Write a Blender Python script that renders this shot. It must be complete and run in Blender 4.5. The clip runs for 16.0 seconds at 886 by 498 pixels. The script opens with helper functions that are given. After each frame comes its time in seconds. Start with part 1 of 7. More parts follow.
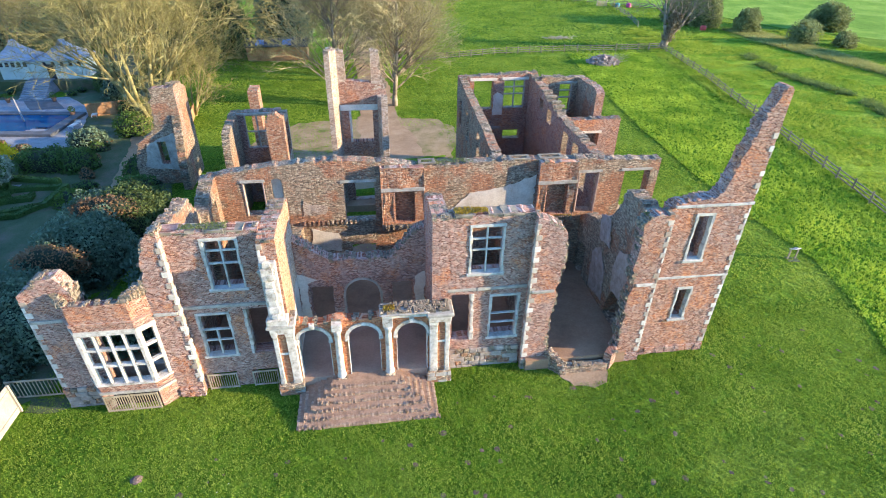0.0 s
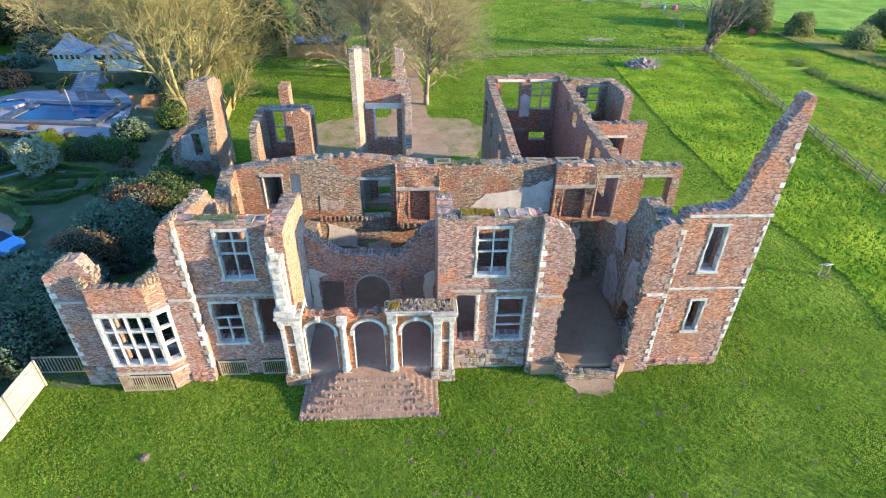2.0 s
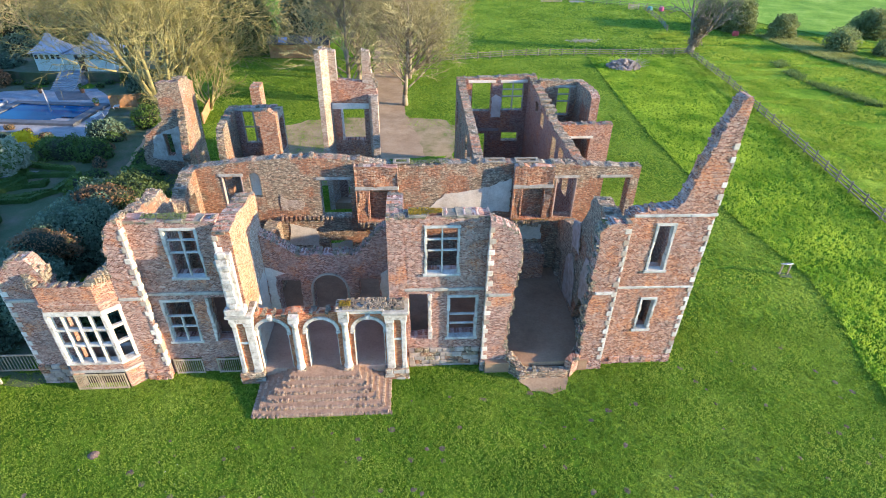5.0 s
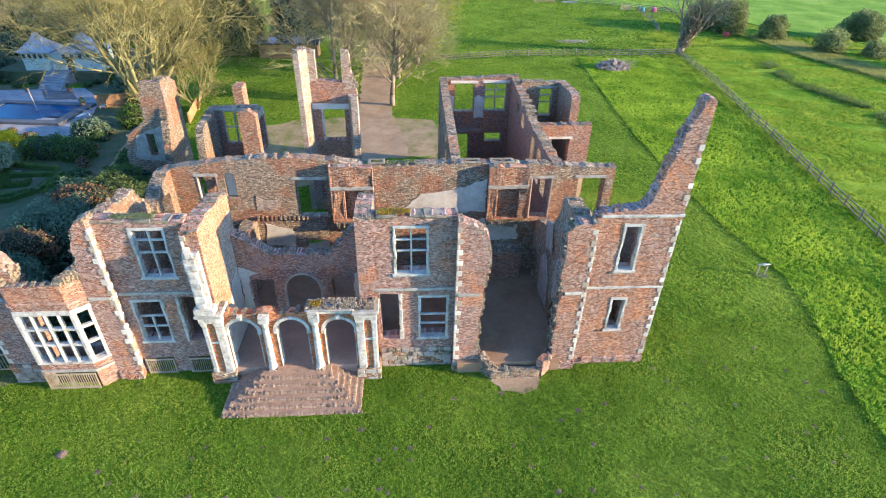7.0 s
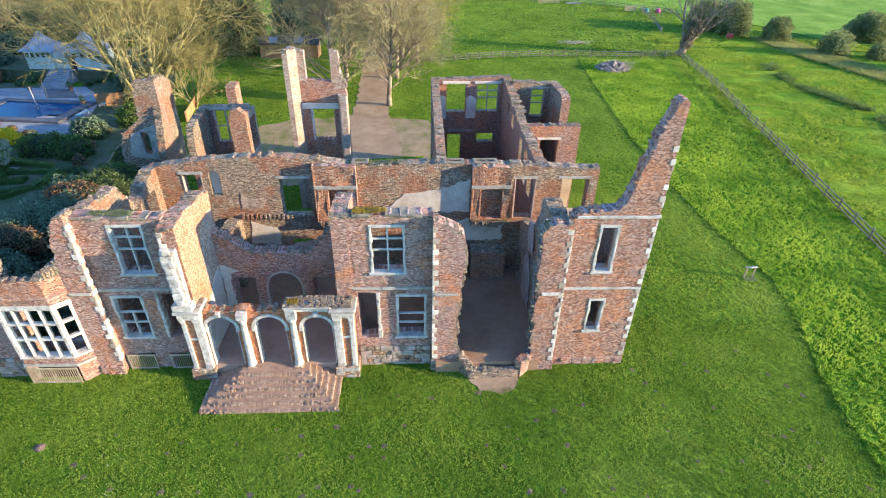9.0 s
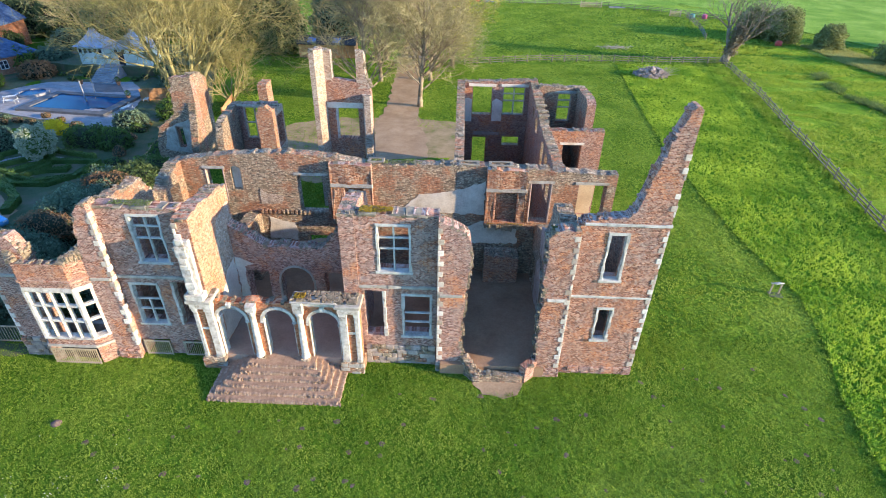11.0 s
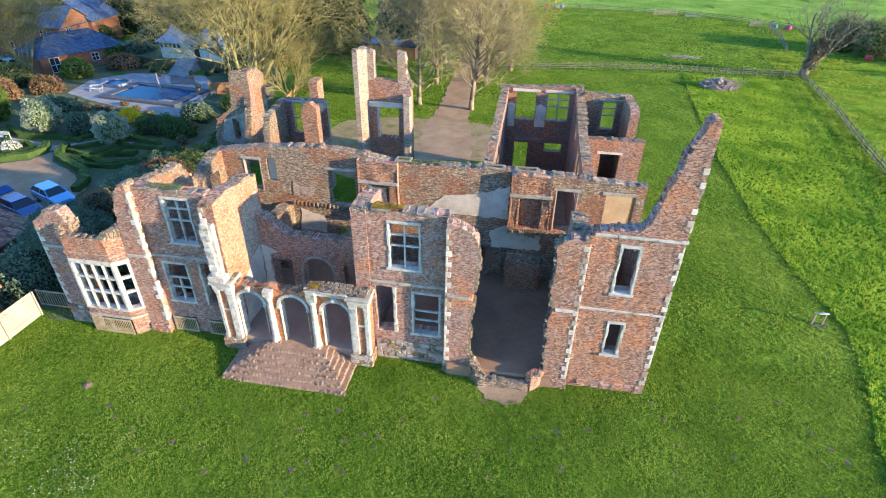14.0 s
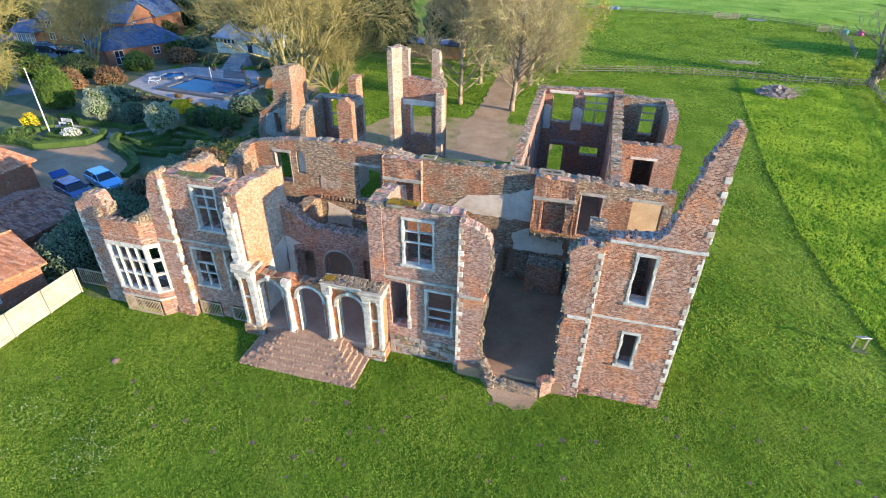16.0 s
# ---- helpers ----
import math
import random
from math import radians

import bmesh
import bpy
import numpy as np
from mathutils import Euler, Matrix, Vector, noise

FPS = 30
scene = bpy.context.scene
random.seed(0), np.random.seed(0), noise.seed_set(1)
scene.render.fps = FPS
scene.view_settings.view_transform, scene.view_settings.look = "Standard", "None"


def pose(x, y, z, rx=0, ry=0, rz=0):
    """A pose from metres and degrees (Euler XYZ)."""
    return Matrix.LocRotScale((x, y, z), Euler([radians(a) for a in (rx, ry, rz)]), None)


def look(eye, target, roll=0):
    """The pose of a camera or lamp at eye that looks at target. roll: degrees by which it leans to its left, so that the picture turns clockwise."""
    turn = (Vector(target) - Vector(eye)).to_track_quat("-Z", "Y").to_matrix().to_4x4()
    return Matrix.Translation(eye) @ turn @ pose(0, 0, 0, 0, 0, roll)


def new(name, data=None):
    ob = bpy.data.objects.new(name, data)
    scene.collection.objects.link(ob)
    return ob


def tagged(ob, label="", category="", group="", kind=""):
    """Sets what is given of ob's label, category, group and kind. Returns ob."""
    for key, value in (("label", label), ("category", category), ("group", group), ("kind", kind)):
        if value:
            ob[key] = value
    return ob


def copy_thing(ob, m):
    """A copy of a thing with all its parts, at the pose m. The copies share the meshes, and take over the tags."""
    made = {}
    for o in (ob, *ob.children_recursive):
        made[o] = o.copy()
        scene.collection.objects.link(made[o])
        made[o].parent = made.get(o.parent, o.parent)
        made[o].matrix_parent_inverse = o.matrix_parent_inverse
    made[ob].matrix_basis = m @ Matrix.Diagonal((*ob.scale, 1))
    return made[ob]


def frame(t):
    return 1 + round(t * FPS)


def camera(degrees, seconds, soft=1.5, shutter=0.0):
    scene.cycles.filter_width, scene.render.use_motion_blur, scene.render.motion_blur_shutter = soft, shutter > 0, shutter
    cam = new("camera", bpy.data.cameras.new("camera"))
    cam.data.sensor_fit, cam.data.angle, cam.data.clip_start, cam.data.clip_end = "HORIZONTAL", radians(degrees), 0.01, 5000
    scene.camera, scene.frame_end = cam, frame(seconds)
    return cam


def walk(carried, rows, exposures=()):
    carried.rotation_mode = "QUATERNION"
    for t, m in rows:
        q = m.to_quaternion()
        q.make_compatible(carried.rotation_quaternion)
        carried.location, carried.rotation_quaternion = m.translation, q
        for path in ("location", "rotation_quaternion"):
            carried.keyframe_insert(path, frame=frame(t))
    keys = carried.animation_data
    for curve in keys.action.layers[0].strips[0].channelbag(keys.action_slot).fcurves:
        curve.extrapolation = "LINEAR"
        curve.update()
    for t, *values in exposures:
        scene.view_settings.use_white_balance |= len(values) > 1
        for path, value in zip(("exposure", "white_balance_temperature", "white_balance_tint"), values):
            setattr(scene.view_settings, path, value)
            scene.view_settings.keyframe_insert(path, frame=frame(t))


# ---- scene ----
cam = camera(78.7, 16.0, 1.0)
METRES, EYE, TILT, LEAN, TURN = 13.4, 23.25, 0.0, 0.4, -8.5
ROWS = [
    (0.0, 0.0, 0.0, 0.0, 0.8, -33.04, -1.23),
    (0.5, 0.0239, 0.0007, 0.0017, 4.06, -33.15, -1.13),
    (1.0, 0.053, 0.0009, 0.0043, 5.48, -33.19, -1.11),
    (1.5, 0.0837, -0.0004, 0.0069, 5.43, -33.19, -1.12),
    (2.0, 0.1176, 0.0007, 0.0086, 5.39, -33.19, -1.15),
    (2.5, 0.1506, 0.0011, 0.0094, 5.33, -33.17, -1.17),
    (3.0, 0.1834, 0.0021, 0.0105, 5.28, -33.18, -1.18),
    (3.5, 0.215, 0.0006, 0.0124, 5.26, -33.17, -1.21),
    (4.0, 0.2455, -0.0013, 0.0147, 5.23, -33.13, -1.24),
    (6.5, 0.3899, -0.0005, 0.0247, 5.06, -33.12, -1.46),
    (7.0, 0.4187, 0.0016, 0.0266, 5.05, -33.13, -1.48),
    (7.5, 0.4478, 0.0028, 0.0283, 5.01, -33.13, -1.47),
    (8.0, 0.4809, 0.0037, 0.0298, 4.94, -33.13, -1.48),
    (10.5, 0.6288, 0.0128, 0.0302, 9.56, -32.99, -1.42),
    (11.0, 0.6611, 0.0189, 0.0307, 10.55, -32.96, -1.4),
    (11.5, 0.6954, 0.0214, 0.0312, 11.19, -32.94, -1.43),
    (12.0, 0.73, 0.024, 0.0323, 12.32, -32.89, -1.42),
    (12.5, 0.7649, 0.0283, 0.0332, 14.11, -32.8, -1.39),
    (13.0, 0.8007, 0.0355, 0.0333, 15.59, -32.78, -1.38),
    (13.5, 0.8337, 0.0449, 0.0328, 16.99, -32.75, -1.32),
    (14.0, 0.8646, 0.0527, 0.0319, 18.2, -32.74, -1.26),
    (14.5, 0.8961, 0.0622, 0.0309, 19.76, -32.75, -1.21),
    (15.0, 0.9262, 0.073, 0.0298, 21.3, -32.77, -1.14),
    (15.5, 0.9568, 0.0861, 0.0276, 22.7, -32.79, -1.09),
    (16.0, 0.9846, 0.1006, 0.0264, 23.84, -32.81, -1.05),
]
walk(cam, [(t, pose(0, 0, EYE, TILT, LEAN, TURN) @ pose(METRES * x, METRES * y, METRES * z, 90 + pitch, roll, yaw)) for t, x, y, z, yaw, pitch, roll in ROWS],
     [(0.0, 2.26, 6210, 8), (16.0, 2.06, 6210, 8)])

# ---- daylight: low evening sun from the right, a little in front of the facade ----
SUN_EL, SUN_AZ = 12.5, 13.0
world = bpy.data.worlds.new("world")
scene.world = world
world.use_nodes = True
wn = world.node_tree.nodes
sky = wn.new("ShaderNodeTexSky")
sky.sky_type, sky.sun_disc = "NISHITA", False
sky.ozone_density, sky.dust_density = 5.0, 0.3
sky.sun_elevation = radians(SUN_EL)
sky.sun_rotation = radians(90 + SUN_AZ)
wn["Background"].inputs["Strength"].default_value = 0.15
world.node_tree.links.new(sky.outputs[0], wn["Background"].inputs[0])
sun = new("sun", bpy.data.lights.new("sun", "SUN"))
sun.data.energy, sun.data.angle, sun.data.color = 3.2, radians(0.7), (1.0, 0.76, 0.48)
ca, sa = math.cos(radians(SUN_EL)), math.sin(radians(SUN_EL))
sun.matrix_world = look((80 * ca * math.cos(radians(SUN_AZ)), -80 * ca * math.sin(radians(SUN_AZ)), 80 * sa), (0, 0, 0))

# ---- materials ----
def material(name):
    m = bpy.data.materials.new(name)
    m.use_nodes = True
    return m, m.node_tree.nodes, m.node_tree.links, m.node_tree.nodes["Principled BSDF"]


def ramp(nodes, links, fac, stops):
    r = nodes.new("ShaderNodeValToRGB")
    links.new(fac, r.inputs[0])
    el = r.color_ramp.elements
    while len(el) < len(stops):
        el.new(0.5)
    for e, (p, c) in zip(el, stops):
        e.position, e.color = p, (c if len(c) == 4 else (*c, 1))
    return r.outputs[0]


def noisy(nodes, links, vec, scale, detail=4, rough=0.6):
    n = nodes.new("ShaderNodeTexNoise")
    n.inputs["Scale"].default_value, n.inputs["Detail"].default_value, n.inputs["Roughness"].default_value = scale, detail, rough
    links.new(vec, n.inputs["Vector"])
    return n.outputs["Fac"]


def mix(nodes, links, fac, a, b, mode="MIX"):
    x = nodes.new("ShaderNodeMix")
    x.data_type, x.blend_type = "RGBA", mode
    for i, v in ((0, fac), (6, a), (7, b)):
        if isinstance(v, (int, float)):
            x.inputs[i].default_value = v
        elif isinstance(v, tuple):
            x.inputs[i].default_value = (*v, 1)
        else:
            links.new(v, x.inputs[i])
    return x.outputs[2]


def bump(nodes, links, height, bsdf, strength=0.5, dist=0.03):
    b = nodes.new("ShaderNodeBump")
    b.inputs["Strength"].default_value, b.inputs["Distance"].default_value = strength, dist
    links.new(height, b.inputs["Height"])
    links.new(b.outputs[0], bsdf.inputs["Normal"])


def place(nodes):
    return nodes.new("ShaderNodeNewGeometry").outputs["Position"]


def wall_coords(nodes, links):
    """Metres along the wall and up it, whichever way the wall runs."""
    g = nodes.new("ShaderNodeNewGeometry")
    p, n = nodes.new("ShaderNodeSeparateXYZ"), nodes.new("ShaderNodeSeparateXYZ")
    links.new(g.outputs["Position"], p.inputs[0])
    links.new(g.outputs["True Normal"], n.inputs[0])
    ab = []
    for i in (0, 1):
        a = nodes.new("ShaderNodeMath")
        a.operation = "ABSOLUTE"
        links.new(n.outputs[i], a.inputs[0])
        ab.append(a.outputs[0])
    gt = nodes.new("ShaderNodeMath")
    gt.operation = "GREATER_THAN"
    links.new(ab[0], gt.inputs[0])
    links.new(ab[1], gt.inputs[1])
    mx = nodes.new("ShaderNodeMix")
    links.new(gt.outputs[0], mx.inputs[0])
    links.new(p.outputs[0], mx.inputs[2])
    links.new(p.outputs[1], mx.inputs[3])
    c = nodes.new("ShaderNodeCombineXYZ")
    links.new(mx.outputs[0], c.inputs[0])
    links.new(p.outputs[2], c.inputs[1])
    return c.outputs[0], g.outputs["Position"]


def brick_material(name, cols, mortar, grey=0.5, orange=0.5, size=(0.15, 0.072), pale=0.6, dark=0.6):
    """Old brickwork: uneven courses, each brick its own tone, with red and orange patches, pale leached salts, lichen grey and dark damp."""
    m, nd, lk, bs = material(name)
    uv, pos = wall_coords(nd, lk)
    wv = nd.new("ShaderNodeTexNoise")
    wv.inputs["Scale"].default_value, wv.inputs["Detail"].default_value = 1.1, 3
    lk.new(pos, wv.inputs["Vector"])
    sub, scl, add = nd.new("ShaderNodeVectorMath"), nd.new("ShaderNodeVectorMath"), nd.new("ShaderNodeVectorMath")
    sub.operation, scl.operation, add.operation = "SUBTRACT", "SCALE", "ADD"
    sub.inputs[1].default_value, scl.inputs["Scale"].default_value = (0.5, 0.5, 0.5), 0.11
    lk.new(wv.outputs["Color"], sub.inputs[0])
    lk.new(sub.outputs[0], scl.inputs[0])
    lk.new(scl.outputs[0], add.inputs[0])
    lk.new(uv, add.inputs[1])
    b = nd.new("ShaderNodeTexBrick")
    b.inputs["Scale"].default_value = 1.0
    b.inputs["Brick Width"].default_value, b.inputs["Row Height"].default_value = size
    b.inputs["Mortar Size"].default_value, b.inputs["Mortar Smooth"].default_value = 0.011, 0.5
    b.inputs["Bias"].default_value = -0.1
    b.inputs["Color1"].default_value = (0, 0, 0, 1)
    b.inputs["Color2"].default_value = (1, 1, 1, 1)
    b.inputs["Mortar"].default_value = (0.5, 0.5, 0.5, 1)
    lk.new(add.outputs[0], b.inputs["Vector"])
    base = ramp(nd, lk, b.outputs["Color"], [(0.0, tuple(0.72 * v for v in cols[0])), (0.18, cols[0]), (0.55, cols[1]), (0.88, cols[2]), (1.0, tuple(min(0.75, 1.12 * v + 0.02) for v in cols[2]))])
    wide = noisy(nd, lk, pos, 0.33, 5, 0.7)
    base = mix(nd, lk, ramp(nd, lk, wide, [(0.36, (grey, grey, grey)), (0.50, (0, 0, 0))]), base, ramp(nd, lk, b.outputs["Color"], [(0.0, (0.13, 0.085, 0.085)), (0.5, (0.30, 0.21, 0.20)), (1.0, (0.52, 0.43, 0.40))]))
    big = noisy(nd, lk, pos, 0.5, 6, 0.7)
    base = mix(nd, lk, ramp(nd, lk, big, [(0.51, (0, 0, 0)), (0.61, (orange, orange, orange))]), base, ramp(nd, lk, b.outputs["Color"], [(0.0, (0.27, 0.08, 0.035)), (0.45, (0.58, 0.205, 0.08)), (1.0, (0.74, 0.36, 0.17))]))
    base = mix(nd, lk, ramp(nd, lk, b.outputs["Fac"], [(0.0, (0, 0, 0)), (1.0, (0.75, 0.75, 0.75))]), base, mortar)
    mid = noisy(nd, lk, pos, 1.5, 7, 0.75)
    base = mix(nd, lk, ramp(nd, lk, mid, [(0.50, (0, 0, 0)), (0.66, (grey, grey, grey))]), base, (0.39, 0.31, 0.285))
    salt = noisy(nd, lk, pos, 2.6, 8, 0.8)
    base = mix(nd, lk, ramp(nd, lk, salt, [(0.56, (0, 0, 0)), (0.66, (pale, pale, pale))]), base, (0.60, 0.53, 0.47))
    damp = noisy(nd, lk, pos, 0.9, 8, 0.78)
    base = mix(nd, lk, ramp(nd, lk, damp, [(0.30, (dark, dark, dark)), (0.44, (0, 0, 0))]), base, (0.075, 0.06, 0.055))
    fine = noisy(nd, lk, pos, 10, 6, 0.8)
    base = mix(nd, lk, 0.85, base, ramp(nd, lk, fine, [(0.32, (0.42, 0.40, 0.39)), (0.58, (1, 1, 1))]), "MULTIPLY")
    speck = noisy(nd, lk, pos, 5.2, 8, 0.85)
    base = mix(nd, lk, ramp(nd, lk, speck, [(0.54, (0, 0, 0)), (0.70, (0.7 * pale, 0.7 * pale, 0.7 * pale))]), base, (0.64, 0.58, 0.52))
    lk.new(base, bs.inputs["Base Color"])
    bs.inputs["Roughness"].default_value = 0.92
    bs.inputs["Specular IOR Level"].default_value = 0.25
    h = mix(nd, lk, 0.55, ramp(nd, lk, b.outputs["Fac"], [(0, (1, 1, 1)), (1, (0, 0, 0))]), fine)
    bump(nd, lk, h, bs, 1.0, 0.06)
    return m


def rubble_material(name, cols, mortar, scale=3.4, squash=1.7, red=0.5):
    m, nd, lk, bs = material(name)
    uv, pos = wall_coords(nd, lk)
    mp = nd.new("ShaderNodeMapping")
    mp.inputs["Scale"].default_value = (1, 1, squash)
    lk.new(pos, mp.inputs[0])
    v = nd.new("ShaderNodeTexVoronoi")
    v.inputs["Scale"].default_value = scale
    lk.new(mp.outputs[0], v.inputs["Vector"])
    e = nd.new("ShaderNodeTexVoronoi")
    e.feature = "DISTANCE_TO_EDGE"
    e.inputs["Scale"].default_value = scale
    lk.new(mp.outputs[0], e.inputs["Vector"])
    sp = nd.new("ShaderNodeSeparateColor")
    lk.new(v.outputs["Color"], sp.inputs[0])
    base = ramp(nd, lk, sp.outputs[0], [(0.0, cols[0]), (0.4, cols[1]), (0.75, cols[2]), (1.0, cols[3])])
    big = noisy(nd, lk, pos, 0.4, 5, 0.65)
    base = mix(nd, lk, ramp(nd, lk, big, [(0.50, (0, 0, 0)), (0.57, (red, red, red))]), base, ramp(nd, lk, sp.outputs[1], [(0.0, (0.24, 0.08, 0.04)), (0.6, (0.60, 0.22, 0.09)), (1.0, (0.72, 0.42, 0.26))]))
    damp = noisy(nd, lk, pos, 1.1, 8, 0.78)
    base = mix(nd, lk, ramp(nd, lk, damp, [(0.30, (0.6, 0.6, 0.6)), (0.45, (0, 0, 0))]), base, (0.06, 0.05, 0.045))
    fine = noisy(nd, lk, pos, 9, 5, 0.7)
    base = mix(nd, lk, 0.8, base, ramp(nd, lk, fine, [(0.28, (0.42, 0.42, 0.42)), (0.7, (1, 1, 1))]), "MULTIPLY")
    edge = ramp(nd, lk, e.outputs["Distance"], [(0.0, (1, 1, 1)), (0.11, (0, 0, 0))])
    base = mix(nd, lk, edge, base, mortar)
    lk.new(base, bs.inputs["Base Color"])
    bs.inputs["Roughness"].default_value = 0.95
    h = mix(nd, lk, 0.35, ramp(nd, lk, e.outputs["Distance"], [(0, (0, 0, 0)), (0.2, (1, 1, 1))]), fine)
    bump(nd, lk, h, bs, 1.0, 0.06)
    return m


def plain_material(name, stops, scale=2.0, rough=0.85, fine_scale=18, strength=0.4, dist=0.02, metal=0.0, spec=0.5):
    """A surface whose colour drifts between the stops at two scales."""
    m, nd, lk, bs = material(name)
    pos = place(nd)
    base = ramp(nd, lk, noisy(nd, lk, pos, scale, 6, 0.65), stops)
    fine = noisy(nd, lk, pos, fine_scale, 5, 0.7)
    base = mix(nd, lk, 0.6, base, ramp(nd, lk, fine, [(0.3, (0.55, 0.55, 0.55)), (0.7, (1, 1, 1))]), "MULTIPLY")
    lk.new(base, bs.inputs["Base Color"])
    bs.inputs["Roughness"].default_value, bs.inputs["Metallic"].default_value = rough, metal
    bs.inputs["Specular IOR Level"].default_value = spec
    bump(nd, lk, fine, bs, strength, dist)
    return m


def turf_material(name, cols, strength=1.0):
    """Grass seen from afar: broad drifts, patches and tufts of light and dark."""
    m, nd, lk, bs = material(name)
    pos = place(nd)
    a, b, c = noisy(nd, lk, pos, 0.11, 6, 0.65), noisy(nd, lk, pos, 0.9, 7, 0.75), noisy(nd, lk, pos, 5.5, 5, 0.8)
    v = mix(nd, lk, 0.42, ramp(nd, lk, a, [(0.38, (0, 0, 0)), (0.62, (1, 1, 1))]), ramp(nd, lk, b, [(0.3, (0, 0, 0)), (0.7, (1, 1, 1))]))
    base = ramp(nd, lk, v, [(0.1, cols[0]), (0.5, cols[1]), (0.9, cols[2])])
    base = mix(nd, lk, 0.8, base, ramp(nd, lk, c, [(0.36, (0.24, 0.28, 0.22)), (0.58, (1, 1, 1))]), "MULTIPLY")
    lk.new(base, bs.inputs["Base Color"])
    bs.inputs["Roughness"].default_value, bs.inputs["Specular IOR Level"].default_value = 0.95, 0.05
    bump(nd, lk, mix(nd, lk, 0.5, b, c), bs, strength, 0.25)
    return m


def leaf_material(name, dark, light, trans=0.35, rough=0.6, drift=0.4):
    m, nd, lk, bs = material(name)
    g = nd.new("ShaderNodeNewGeometry")
    n = noisy(nd, lk, g.outputs["Position"], 1.2, 3)
    wide = noisy(nd, lk, g.outputs["Position"], 0.18, 5, 0.65)
    isl = mix(nd, lk, drift, mix(nd, lk, 0.5, g.outputs["Random Per Island"], n), ramp(nd, lk, wide, [(0.36, (0, 0, 0)), (0.64, (1, 1, 1))]))
    lk.new(ramp(nd, lk, isl, [(0.2, dark), (0.8, light)]), bs.inputs["Base Color"])
    bs.inputs["Roughness"].default_value = rough
    bs.inputs["Specular IOR Level"].default_value = 0.25
    tl, ms = nd.new("ShaderNodeBsdfTranslucent"), nd.new("ShaderNodeMixShader")
    ms.inputs[0].default_value = trans
    lk.new(bs.inputs["Base Color"].links[0].from_socket, tl.inputs[0])
    lk.new(bs.outputs[0], ms.inputs[1])
    lk.new(tl.outputs[0], ms.inputs[2])
    lk.new(ms.outputs[0], nd["Material Output"].inputs[0])
    return m


BRICK = brick_material("weathered_brick", [(0.26, 0.12, 0.09), (0.46, 0.238, 0.178), (0.66, 0.44, 0.36)], (0.56, 0.46, 0.41), 0.5, 0.95)
BRICK_RED = brick_material("red_brick", [(0.27, 0.11, 0.072), (0.46, 0.215, 0.138), (0.63, 0.39, 0.28)], (0.53, 0.43, 0.355), 0.45, 0.95, pale=0.6, dark=0.55)
RUBBLE = rubble_material("rubble_stone", [(0.15, 0.11, 0.08), (0.40, 0.29, 0.195), (0.70, 0.575, 0.415), (0.46, 0.25, 0.155)], (0.20, 0.155, 0.12), 5.6, 2.6, 0.8)
RUBBLE_RED = rubble_material("red_rubble", [(0.22, 0.10, 0.06), (0.46, 0.20, 0.11), (0.62, 0.34, 0.20), (0.60, 0.48, 0.36)], (0.34, 0.22, 0.15), 5.0, 2.4, 0.6)
CAP = rubble_material("capping_stone", [(0.15, 0.125, 0.09), (0.27, 0.225, 0.16), (0.43, 0.36, 0.26), (0.31, 0.20, 0.13)], (0.22, 0.18, 0.13), 5.0, 1.2, 0.08)
BRICK_ORANGE = brick_material("orange_brick", [(0.46, 0.13, 0.055), (0.66, 0.235, 0.10), (0.73, 0.37, 0.19)], (0.60, 0.38, 0.24), 0.05, 0.9, pale=0.25, dark=0.15)
LIME = brick_material("limewashed_brick", [(0.40, 0.28, 0.20), (0.56, 0.44, 0.34), (0.66, 0.56, 0.46)], (0.6, 0.52, 0.43), 0.4, 0.3)
# limewashed brick made oranger, with evening sunlight partly put into its colour
LIME_WARM = brick_material("sun_tinted_limewashed_brick", [(0.46, 0.20, 0.11), (0.62, 0.31, 0.18), (0.71, 0.45, 0.30)], (0.6, 0.45, 0.33), 0.12, 0.9, pale=0.4, dark=0.3)
SPARSE = plain_material("stony_turf", [(0.34, (0.17, 0.20, 0.06)), (0.44, (0.30, 0.235, 0.13)), (0.62, (0.40, 0.30, 0.19))], 0.45, 0.95, 9, 0.6, 0.04, spec=0.05)
STONE = plain_material("limestone", [(0.32, (0.27, 0.235, 0.19)), (0.44, (0.50, 0.45, 0.39)), (0.62, (0.68, 0.64, 0.58))], 3.2, 0.85, 11, 0.6, 0.03)
STONE_GREY = plain_material("grey_stone", [(0.3, (0.24, 0.22, 0.19)), (0.5, (0.40, 0.37, 0.32)), (0.7, (0.52, 0.48, 0.42))], 1.8, 0.9, 12, 0.6, 0.03)
PLASTER = plain_material("old_plaster", [(0.3, (0.50, 0.42, 0.34)), (0.5, (0.66, 0.58, 0.49)), (0.7, (0.72, 0.66, 0.58))], 0.9, 0.9, 10, 0.4, 0.02)
EARTH = plain_material("trodden_earth", [(0.3, (0.31, 0.20, 0.14)), (0.5, (0.41, 0.275, 0.20)), (0.7, (0.50, 0.35, 0.26))], 0.5, 0.95, 9, 0.4, 0.03)
GRAVEL = plain_material("gravel", [(0.3, (0.29, 0.195, 0.12)), (0.5, (0.38, 0.265, 0.17)), (0.7, (0.47, 0.34, 0.225))], 0.35, 0.95, 7, 0.6, 0.03, spec=0.1)

# ---- building kit ----
from mathutils.geometry import delaunay_2d_cdt

RNG = random.Random(7)


